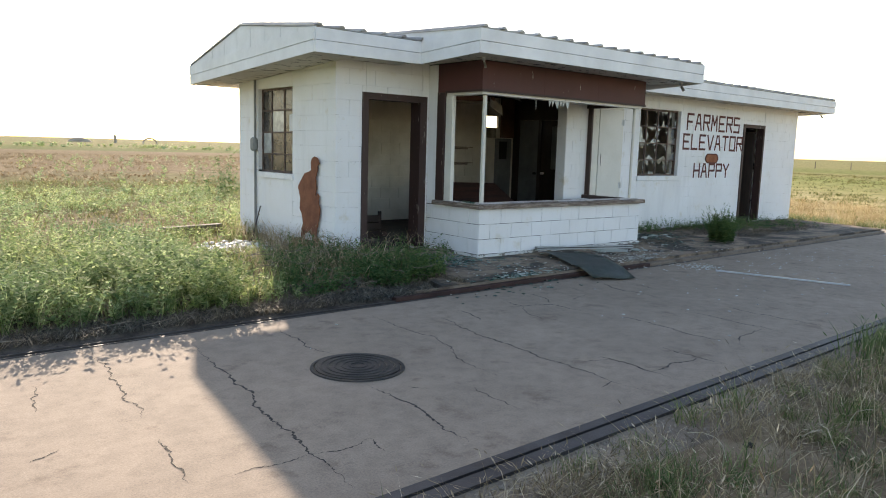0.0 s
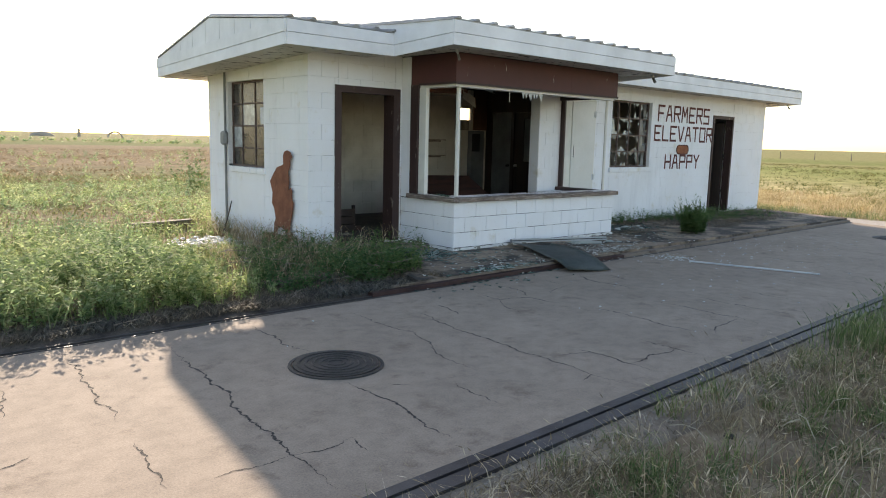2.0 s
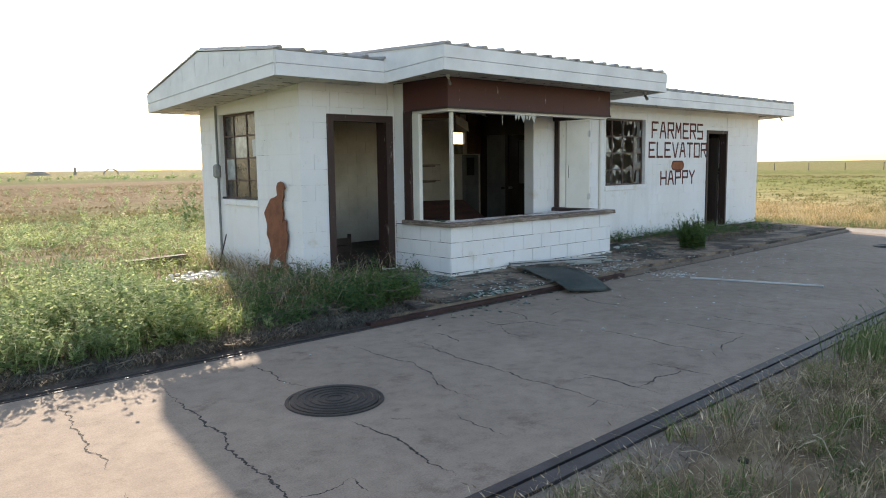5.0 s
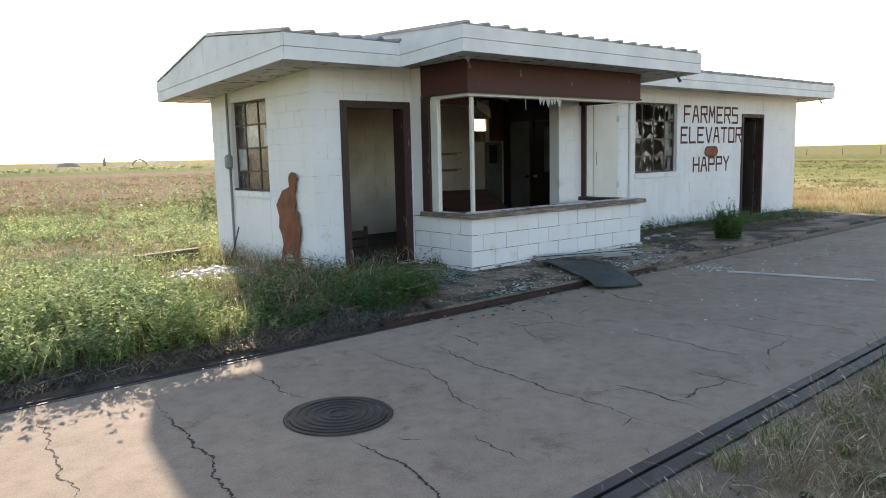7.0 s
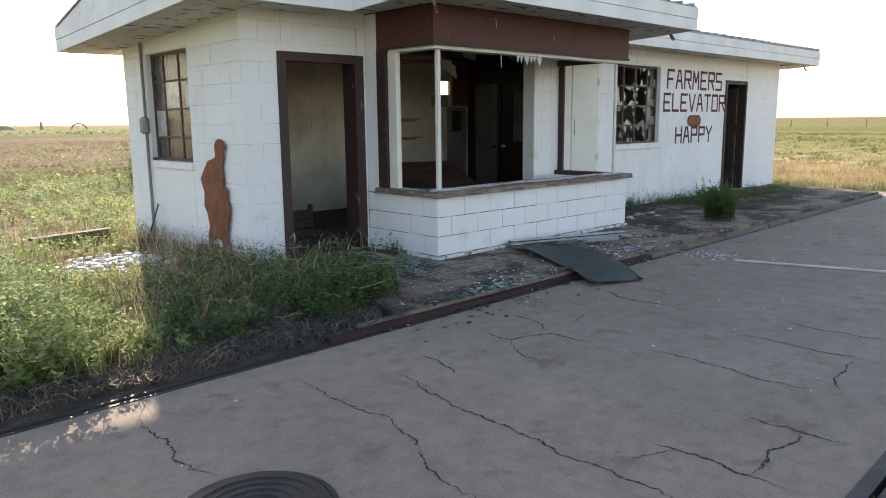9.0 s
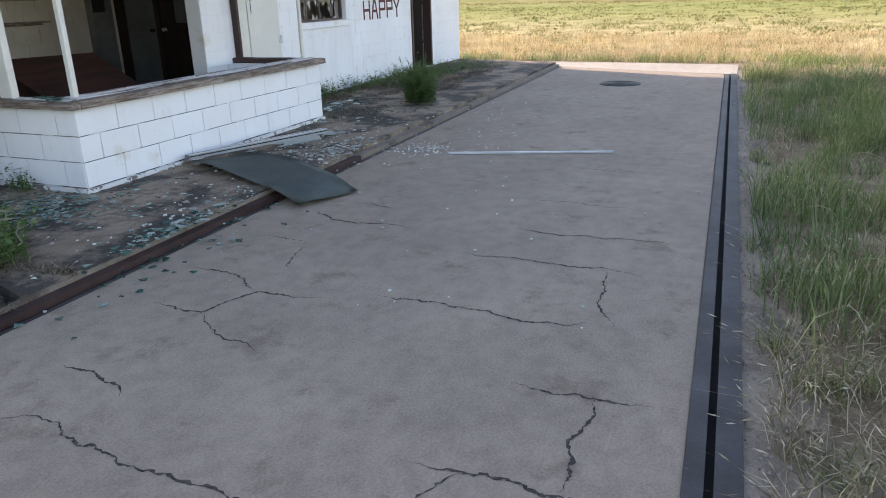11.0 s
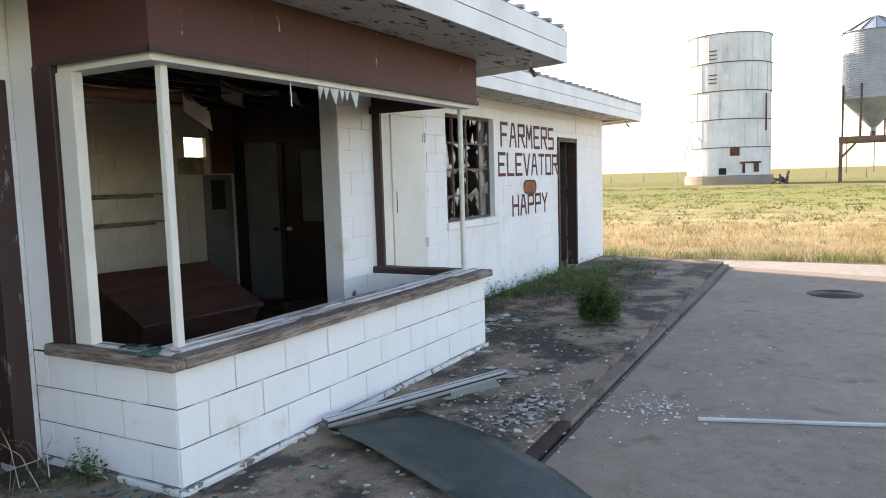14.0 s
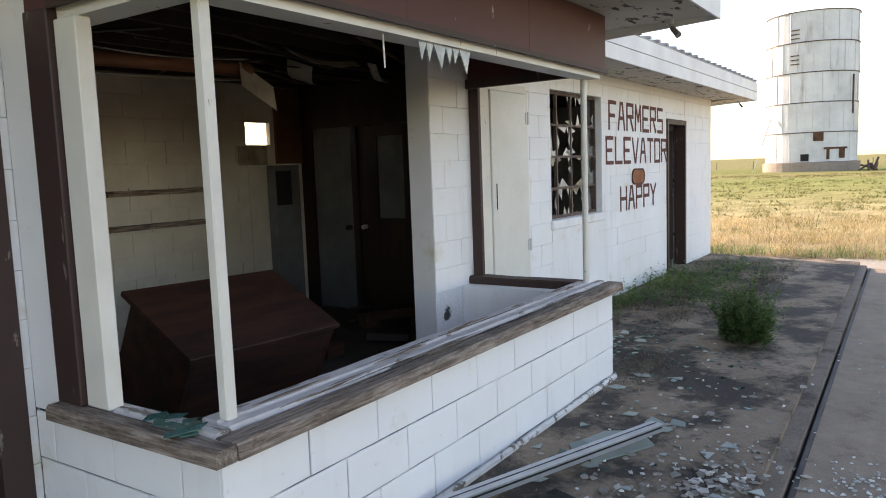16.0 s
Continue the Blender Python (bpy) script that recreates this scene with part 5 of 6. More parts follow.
for k in range(14):
    x, y = rng.uniform(6.4, 9.6), rng.uniform(7.9, 9.8)
    w = rng.uniform(0.5, 1.5)
    bm = box(B(), -w / 2, w / 2, -0.02, 0.02, -0.006, 0.006)
    ob = tagged(part("ceiling_lath", bm, rng.choice((DARKWOOD, OLDLATH, DARKWOOD))), "loose dark lath hanging under the ceiling joists", "lath", group="loose laths")
    ob.matrix_world = pose(x, y, WALL_TOP - 0.15 - 0.02 * (k % 3), rng.uniform(-10, 10), rng.uniform(-5, 5), rng.uniform(-25, 25) + (90 if k % 4 == 0 else 0))
# broken glass hanging from the head frame, and a wire
bm = B()
rng = random.Random(4)
x = 7.36
while x < 7.80:
    w = rng.uniform(0.05, 0.11)
    prism(bm, [(x, HB - 0.046), (x + w, HB - 0.046), (x + w * rng.uniform(0.3, 0.7), HB - 0.046 - rng.uniform(0.06, 0.13))], 1, BY + 0.08, BY + 0.084)
    x += w
tagged(part("glass_teeth", bm, SHARDW), "jagged glass teeth hanging from the bay's head frame", "broken glass")
bm = tube(B(), (7.12, BY + 0.1, HB - 0.04), (7.125, BY + 0.1, HB - 0.19), 0.004, seg=6)
tagged(part("hanging_cord", bm, TRIMW), "short white cord hanging from the head frame", "cord")
# rubble inside the doorway
rng = random.Random(21)
for k in range(16):
    w, d, h = rng.uniform(0.15, 0.6), rng.uniform(0.08, 0.3), rng.uniform(0.02, 0.12)
    bm = box(B(), -w / 2, w / 2, -d / 2, d / 2, 0, h, 0.005)
    ob = tagged(part("rubble_board", bm, rng.choice((OLDLATH, DARKWOOD, DARKWOOD, DESKM))), "broken board lying on the dirty floor", "rubble", group="rubble inside")
    ob.matrix_world = pose(rng.uniform(4.95, 6.4) if k < 9 else rng.uniform(8.7, 10.2), rng.uniform(8.2, 10.1), FLOOR_Z + 0.003 + 0.011 * (k % 3), rng.uniform(-3, 3), rng.uniform(-3, 3), rng.uniform(0, 180))
crate = thing("broken_crate", "dark broken wooden crate inside the doorway", "crate", (5.3, 8.6, FLOOR_Z))
for k in range(3):
    part("slat", box(B(), 4.98 + 0.01 * k, 5.66 - 0.03 * k, 8.42, 8.44, FLOOR_Z + 0.02 + 0.115 * k, FLOOR_Z + 0.12 + 0.115 * k, 0.004), DARKWOOD, crate)
    part("slat", box(B(), 4.98, 5.0, 8.45, 8.84, FLOOR_Z + 0.02 + 0.115 * k, FLOOR_Z + 0.12 + 0.115 * k, 0.004), DARKWOOD, crate)
part("bottom", box(B(), 4.98, 5.66, 8.441, 8.84, FLOOR_Z, FLOOR_Z + 0.018), DARKWOOD, crate)
part("corner_post", box(B(), 5.62, 5.66, 8.45, 8.49, FLOOR_Z + 0.019, FLOOR_Z + 0.40), DARKWOOD, crate)
bm = B()
bmesh.ops.create_icosphere(bm, subdivisions=2, radius=0.11, matrix=Matrix.Translation((5.16, 8.22, FLOOR_Z + 0.10)) @ Matrix.Diagonal((0.7, 0.8, 1.25, 1)))
for v in bm.verts:
    v.co += v.normal * 0.03 * noise.noise(v.co * 9)
tagged(part("plaster_lump", bm, TRIMW), "pale broken lump of plaster by the door frame", "rubble")

# ---- grain tank, hopper bin and the far distance ----
def ringed(bm, cx, cy, prof, seg=40, close=False):
    """A turned body from a profile of radius, z."""
    rings = [[bm.verts.new((cx + r * math.cos(t), cy + r * math.sin(t), z)) for t in [2 * math.pi * i / seg for i in range(seg)]] for r, z in prof]
    for u, v in zip(rings, rings[1:]):
        for i in range(seg):
            bm.faces.new((u[i], u[(i + 1) % seg], v[(i + 1) % seg], v[i]))
    if close:
        bm.faces.new(rings[-1])
    bmesh.ops.recalc_face_normals(bm, faces=bm.faces[:])
    return bm


TANKM, n, l, p = shader("weathered_white_tank", 0.6)
c = ramp(n, l, noise_at(n, l, 0.35, 7, 0.65), (0.3, (0.50, 0.52, 0.54)), (0.65, (0.70, 0.72, 0.74)))
c = mix(n, l, ramp(n, l, noise_at(n, l, 0.8, 8, 0.7, (1, 1, 0.15)), (0.60, 0.0), (0.72, 0.7)), c, (0.30, 0.27, 0.25))
c = mix(n, l, ramp(n, l, noise_at(n, l, 0.55, 8, 0.7, (1, 1, 0.35)), (0.68, 0.0), (0.74, 0.8)), c, (0.22, 0.09, 0.045))
l.new(c, p.inputs["Base Color"])
TX, TY, TR, T0, T1 = 97.9, 16.35, 4.7, 1.0, 17.1
tank = thing("grain_tank", "tall weathered white steel grain tank with rust stains", "grain tank", (TX, TY, 0))
part("base", ringed(B(), TX, TY, [(5.0, -0.3), (5.0, 0.95), (4.75, 1.0), (0.1, 1.0)]), concrete("plinth_concrete", (0.33, 0.27, 0.23), (0.42, 0.35, 0.30), (0.25, 0.2, 0.17)), tank, "brownish concrete plinth")
RH = (T1 - T0) / 5
for k in range(5):
    part("ring", ringed(B(), TX, TY, [(TR - 0.01 * k, T0 + k * RH + 0.02), (TR - 0.01 * k, T0 + (k + 1) * RH - 0.02)], 48), TANKM, tank)
    part("band", ringed(B(), TX, TY, [(TR, T0 + (k + 1) * RH - 0.06), (TR + 0.07, T0 + (k + 1) * RH - 0.05), (TR + 0.07, T0 + (k + 1) * RH + 0.03), (TR - 0.02, T0 + (k + 1) * RH + 0.04)], 48), STEELW, tank, "dark riveted band")
    for s in range(9):
        a = radians(100 + s * 20 + (k % 2) * 9)
        d = Vector((math.cos(a), math.sin(a), 0))
        part("seam", tube(B(), Vector((TX, TY, T0 + k * RH)) + d * TR, Vector((TX, TY, T0 + (k + 1) * RH)) + d * (TR - 0.01), 0.035, seg=6), GALV, tank)
part("roof", ringed(B(), TX, TY, [(TR, T1), (TR - 0.3, T1 + 0.02), (0.2, T1 + 0.1)], 48, True), TANKM, tank)


def on_tank(deg, z, w, h, deep, name, mat, label=""):
    a = radians(180 + deg)
    bm = box(B(), -deep, deep, -w / 2, w / 2, -h / 2, h / 2)
    ob = part(name, bm, mat, None, label)
    ob.parent = tank
    ob.matrix_basis = Matrix.Translation((-TX, -TY, 0)) @ Matrix.Translation((TX + TR * math.cos(a), TY + TR * math.sin(a), z)) @ pose(0, 0, 0, 0, 0, 180 + deg)


DARKRUST = two_tone("dark_rust", (0.075, 0.035, 0.024), (0.19, 0.085, 0.05), 1.2, 0.9, fine=9, fine_amt=0.5)
on_tank(16, 3.75, 1.0, 1.0, 0.06, "hatch", DARKRUST, "rusty square hatch")
on_tank(0, 1.5, 0.8, 0.75, 0.07, "manway", DARKGAP, "dark round manway")
on_tank(38, 2.45, 2.6, 0.22, 0.05, "rust_plate", DARKRUST, "torn rusty plate")
on_tank(47, 1.9, 0.7, 1.1, 0.05, "rust_plate", DARKRUST)
on_tank(28, 1.9, 0.3, 1.3, 0.05, "rust_plate", DARKRUST)
on_tank(66, 8.2, 0.22, 4.2, 0.05, "rust_streak", DARKRUST)
for z in (11.6, 14.3):
    for dz in (0, 0.45, 0.9):
        on_tank(-14, z + dz, 0.9, 0.1, 0.1, "rung", STEELW)
heap = B()
for k in range(7):
    rngh = random.Random(k)
    tube(heap, (TX - 4.6 + rngh.uniform(-0.5, 0.5), TY - 5.0 - rngh.uniform(0, 2), 0), (TX - 4.4, TY - 5.2 - rngh.uniform(0, 2.2), rngh.uniform(0.5, 1.4)), 0.12, 0.1, 6)
tagged(part("scrap_heap", heap, STEELW), "heap of dark scrap metal beside the tank", "scrap")
# leaning spout pipe
bm = B()
tube(bm, (93.0, 21.6, 0), (93.75, 20.8, 3.0), 0.025, seg=6)
tube(bm, (93.75, 20.8, 3.0), (94.5, 20.0, 6.0), 0.09, seg=8)
tagged(part("leaning_pipe", bm, GALV), "thin grey pipe leaning by the tank", "pipe")

HX, HY, HR = 98.8, 1.35, 3.15
hopper = thing("hopper_bin", "grey corrugated steel hopper bin on tall legs", "hopper bin", (HX, HY, 0))
BINM = two_tone("bin_steel", (0.30, 0.33, 0.37), (0.40, 0.43, 0.47), 0.6, 0.5, 0.3, fine=8, fine_amt=0.15)
prof = []
for k in range(61):
    prof.append((HR + (0.03 if k % 2 else 0), 9.0 + (16.3 - 9.0) * k / 60))
part("cylinder", ringed(B(), HX, HY, prof, 36), BINM, hopper)
part("cone", ringed(B(), HX, HY, [(HR, 9.0), (0.35, 5.9), (0.3, 5.5)], 36), BINM, hopper)
part("roof", ringed(B(), HX, HY, [(HR + 0.15, 16.25), (0.6, 17.8), (0.5, 18.0)], 36, True), GALV, hopper)
for k in range(14):
    a = 2 * math.pi * k / 14
    d = Vector((math.cos(a), math.sin(a), 0))
    part("roof_rib", tube(B(), Vector((HX, HY, 16.33)) + d * (HR + 0.1), Vector((HX, HY, 17.85)) + d * 0.6, 0.05, seg=6), STEELW, hopper)
for k in range(8):
    a = 2 * math.pi * (k + 0.5) / 8
    d = Vector((math.cos(a), math.sin(a), 0))
    part("column", tube(B(), Vector((HX, HY, 4.9)) + d * (HR + 0.08), Vector((HX, HY, 10.6)) + d * (HR + 0.08), 0.1, seg=8), STEELW, hopper)
LEGM = two_tone("rusty_timber_leg", (0.16, 0.09, 0.06), (0.25, 0.15, 0.10), 1.5, 0.8)
for y in (-1, 1):
    part("beam", box(B(), HX - 3.3, HX + 3.3, HY + y * 3.1 - 0.2, HY + y * 3.1 + 0.2, 4.3, 4.9), LEGM, hopper)
    part("beam", box(B(), HX + y * 3.1 - 0.2, HX + y * 3.1 + 0.2, HY - 2.89, HY + 2.89, 4.3, 4.9), LEGM, hopper)
    for x in (-1, 1):
        part("leg", box(B(), HX + x * 3.1 - 0.17, HX + x * 3.1 + 0.17, HY + y * 3.1 - 0.17, HY + y * 3.1 + 0.17, -0.1, 4.29), LEGM, hopper)
        part("brace", tube(B(), (HX + x * 3.1, HY + y * 3.1, 2.6), (HX + x * 3.1, HY + y * 1.6, 4.3), 0.09, seg=6), LEGM, hopper)
part("spout", tube(B(), (HX, HY, 5.5), (HX, HY, 4.4), 0.3, 0.25, 12), STEELW, hopper)

# poles, fence posts and shapes on the horizon
POLE = two_tone("grey_timber", (0.13, 0.11, 0.095), (0.22, 0.19, 0.165), 2, 0.85)
for k, (x, y, h) in enumerate(((150, -8, 9), (175, -13, 9), (160, -16.5, 8), (240, 4, 10), (250, -3, 10), (260, -10, 10), (270, -17, 10))):
    ob = thing("utility_pole", "thin grey timber utility pole on the prairie", "utility pole", (x, y, 0), group="utility poles")
    part("pole", tube(B(), (x, y, -0.2), (x, y, h), 0.16, 0.11, 8), POLE, ob)
    part("crossarm", box(B(), x - 0.06, x + 0.06, y - 1.1, y + 1.1, h - 0.7, h - 0.55), POLE, ob)
# Paler timber for the horizon shapes: distance haze put into the colour.
HAZETIMBER = two_tone("haze_pale_timber", (0.38, 0.33, 0.28), (0.50, 0.45, 0.39), 1, 0.9)
post_me = data("fence_post", tube(B(), (0, 0, -0.1), (0, 0, 1.2), 0.07, 0.05, 7), POLE)
for k in range(26):
    ob = tagged(new("fence_post", post_me), "weathered wooden fence post in the grass", "fence post", "fence posts")
    ob.location = (124 + 0.6 * k, 66 - 5.4 * k, -0.03)
for k in range(3):
    ob = tagged(new("fence_post", post_me), "weathered wooden fence post in the grass", "fence post", "fence posts")
    ob.location = (60 + 22 * k, 152 + 0.4 * k, -0.33)
bm = B()
bmesh.ops.create_icosphere(bm, subdivisions=3, radius=1, matrix=Matrix.Translation((67, 292, -1.0)) @ Matrix.Diagonal((4.6, 4.0, 2.7, 1)))
for v in bm.verts:
    v.co.z += 0.25 * noise.noise(v.co * 0.4)
# Earth colour lightened in place of the haze over the mound.
tagged(part("earth_mound", bm, two_tone("haze_pale_earth", (0.42, 0.34, 0.24), (0.55, 0.46, 0.34), 0.4, 0.95)), "low earth mound on the horizon, colour paled for haze", "mound")
bm = B()
tube(bm, (78.5, 289.5, -0.2), (78.5, 289.5, 2.9), 0.55, 0.45, 10)
tagged(part("concrete_post", bm, HAZETIMBER), "short thick post on the horizon", "post")
bm = B()
for k in range(10):
    a, b = radians(180 - 18 * k), radians(162 - 18 * k)
    tube(bm, (90 + 2.6 * math.cos(a), 286, 2.0 * math.sin(a)), (90 + 2.6 * math.cos(b), 286, 2.0 * math.sin(b)), 0.3, seg=8)
tagged(part("arched_frame", bm, HAZETIMBER), "low dark arched frame on the horizon", "frame")

# ---- junk by the gable wall ----
OLDWOOD = two_tone("old_grey_wood", (0.13, 0.105, 0.085), (0.24, 0.20, 0.17), 6, 0.9, stretch=(0.4, 3, 3), fine_amt=0.5)
rng = random.Random(31)
for k in range(4):
    bm = box(B(), -0.5, 0.5, -0.07, 0.07, 0, 0.035, 0.004)
    ob = tagged(part("old_plank", bm, rng.choice((OLDWOOD, BROWN, OLDWOOD))), "old weathered plank in a pile on the grass", "plank", group="pile of planks")
    ob.matrix_world = pose(3.85 + rng.uniform(-0.15, 0.15), 10.95 + rng.uniform(-0.06, 0.06) - 0.05 * k, 0.055 + 0.037 * k, rng.uniform(-1, 1), rng.uniform(-1, 1), 12 + rng.uniform(-9, 9))
bm = box(B(), -0.1, 0.1, -0.2, 0.2, 0, 0.19, 0.012)
ob = tagged(part("concrete_block", bm, APRON), "loose concrete block by the gable wall", "block")
ob.matrix_world = pose(4.25, 9.9, -0.03, 0, 4, 25)
bm = B()
for k in range(320):
    x, y, q = 3.52 + rng.gauss(0, 0.30), 8.88 + rng.gauss(0, 0.22), rng.uniform(0.012, 0.05)
    bmesh.ops.create_icosphere(bm, subdivisions=1, radius=q, matrix=Matrix.Translation((x, y, 0.07 + q * 0.3 + 0.08 * rng.random() * max(0, 1 - ((x - 3.52) / 0.6) ** 2))) @ Matrix.Rotation(rng.random() * 3, 4, "Z") @ Matrix.Diagonal((1.3, rng.uniform(0.4, 1), rng.uniform(0.25, 0.6), 1)))
tagged(part("plaster_rubble", bm, two_tone("white_plaster", (0.66, 0.64, 0.60), (0.82, 0.81, 0.78), 12, 0.55)), "heap of white plaster rubble in the weeds", "rubble", kind="stuff")

# ---- grass and weeds ----
def leaf_material(name, *stops, trans=0.45, rough=0.6, cool=True):
    """Leaves that let light through; the colour changes from blade to blade."""
    m, n, l, p = shader(name, rough)
    g = n.new("ShaderNodeNewGeometry")
    c = ramp(n, l, g.outputs["Random Per Island"], *stops)
    patch = ramp(n, l, noise_at(n, l, 0.7, 4, 0.6), (0.3, (0.50, 0.68, 0.80) if cool else (0.78, 0.74, 0.68)), (0.5, (0.94, 0.97, 0.98) if cool else (1.0, 0.97, 0.92)), (0.7, (1.16, 1.10, 1.0)))
    c = mix(n, l, 1.0, c, patch, "MULTIPLY")
    l.new(c, p.inputs["Base Color"])
    p.inputs["Specular IOR Level"].default_value = 0.03
    t = n.new("ShaderNodeBsdfTranslucent")
    l.new(c, t.inputs["Color"])
    s = n.new("ShaderNodeMixShader")
    s.inputs[0].default_value = trans
    l.new(p.outputs[0], s.inputs[1])
    l.new(t.outputs[0], s.inputs[2])
    l.new(s.outputs[0], n["Material Output"].inputs["Surface"])
    return m


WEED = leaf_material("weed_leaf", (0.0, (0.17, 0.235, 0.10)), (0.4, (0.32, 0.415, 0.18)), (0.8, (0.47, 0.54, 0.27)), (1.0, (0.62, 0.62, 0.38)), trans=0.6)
# Darker leaf copy: the building's shade put into the weeds' colour.
SHADEWEED = leaf_material("shaded_weed_leaf", (0.0, (0.07, 0.13, 0.05)), (0.6, (0.13, 0.215, 0.08)), (1.0, (0.23, 0.31, 0.13)))
GREEN = leaf_material("grass_blade", (0.0, (0.10, 0.14, 0.05)), (0.5, (0.19, 0.24, 0.09)), (0.8, (0.30, 0.33, 0.14)), (1.0, (0.46, 0.41, 0.25)))
STRAW = leaf_material("dry_grass", (0.0, (0.17, 0.135, 0.09)), (0.55, (0.38, 0.31, 0.20)), (0.85, (0.60, 0.51, 0.36)), (1.0, (0.80, 0.72, 0.57)), trans=0.3, cool=False)
DEADMAT = leaf_material("dead_mat", (0.0, (0.12, 0.095, 0.07)), (0.6, (0.26, 0.215, 0.16)), (1.0, (0.48, 0.39, 0.28)), trans=0.15, cool=False)
NORTHT = leaf_material("brown_field_grass", (0.0, (0.20, 0.145, 0.085)), (0.6, (0.32, 0.245, 0.15)), (1.0, (0.50, 0.42, 0.29)), trans=0.35, cool=False)
TAN = leaf_material("tan_field_grass", (0.0, (0.26, 0.20, 0.11)), (0.6, (0.46, 0.37, 0.215)), (1.0, (0.68, 0.58, 0.38)), trans=0.4, cool=False)
FIELDG = leaf_material("green_field_grass", (0.0, (0.12, 0.14, 0.055)), (0.5, (0.19, 0.205, 0.08)), (0.85, (0.29, 0.275, 0.12)), (1.0, (0.46, 0.39, 0.22)), trans=0.4, cool=False)
TWIG = two_tone("dead_twig", (0.20, 0.165, 0.13), (0.33, 0.28, 0.22), 12, 0.9)


LITTER = leaf_material("dead_litter", (0.0, (0.075, 0.058, 0.046)), (0.6, (0.18, 0.145, 0.11)), (1.0, (0.36, 0.30, 0.235)), trans=0.1)


def earth_z(x, y):
    if 4.6 < x < 16.8 and slab_l(x) + 0.12 < y < YF:
        return 0.078
    if slab_r(x) - 0.56 < y < slab_r(x) - 0.17:
        return -0.015
    if x < 4.25 and slab_l(x) + 0.08 < y < slab_l(x) + 0.66:
        return 0.035
    return ground_z(x, y)


def mesh_of(name, V, F4, F3, mat, label, category):
    me = bpy.data.meshes.new(name)
    nv, n4, n3 = len(V), len(F4), len(F3)
    me.vertices.add(nv)
    me.vertices.foreach_set("co", np.asarray(V, np.float32).ravel())
    loops = np.concatenate([np.asarray(F4).ravel(), np.asarray(F3).ravel()]).astype(np.int32)
    me.loops.add(len(loops))
    me.loops.foreach_set("vertex_index", loops)
    me.polygons.add(n4 + n3)
    starts = np.concatenate([np.arange(n4) * 4, n4 * 4 + np.arange(n3) * 3]).astype(np.int32)
    me.polygons.foreach_set("loop_start", starts)
    me.update(calc_edges=True)
    me.validate()
    me.materials.append(mat)
    return tagged(new(name, me), label, category, kind="stuff")


def blades(name, label, category, mat, xy, h, w, lean, seed, heads=0.0):
    """Grass blades that bend over; heads: share with a seed head."""
    r = np.random.default_rng(seed)
    k = len(xy)
    z = np.array([earth_z(x, y) for x, y in xy]) - 0.01
    base = np.column_stack([xy, z])
    a = r.random(k) * 6.283
    out = np.column_stack([np.cos(a), np.sin(a), np.zeros(k)])
    b = r.random(k) * 6.283
    side = np.column_stack([np.cos(b), np.sin(b), np.zeros(k)]) * (w * (0.6 + 0.8 * r.random(k)))[:, None] / 2
    hh = h * (0.55 + 0.75 * r.random(k))
    ln = lean * (0.2 + r.random(k)) * hh
    mid = base + out * (ln * 0.35)[:, None] + np.array([0, 0, 1.0]) * (hh * 0.6)[:, None]
    tip = base + out * ln[:, None] + np.array([0, 0, 1.0]) * (hh * (1 - 0.25 * lean * r.random(k)))[:, None]
    V = np.stack([base - side, base + side, mid + side * 0.75, mid - side * 0.75, tip], 1).reshape(-1, 3)
    i = np.arange(k) * 5
    F4 = np.column_stack([i, i + 1, i + 2, i + 3])
    F3 = np.column_stack([i + 3, i + 2, i + 4])
    pick = np.where(r.random(k) < heads)[0]
    if len(pick):
        up = tip[pick] - mid[pick]
        up /= np.linalg.norm(up, axis=1)[:, None]
        s2 = side[pick] * 2.0
        t0 = tip[pick]
        HV = np.stack([t0 - up * 0.005, t0 + up * 0.018 + s2, t0 + up * 0.048, t0 + up * 0.018 - s2], 1).reshape(-1, 3)
        j = len(V) + np.arange(len(pick)) * 4
        V = np.concatenate([V, HV])
        F4 = np.concatenate([F4, np.column_stack([j, j + 1, j + 2, j + 3])])
    return mesh_of(name, V, F4, F3, mat, label, category)


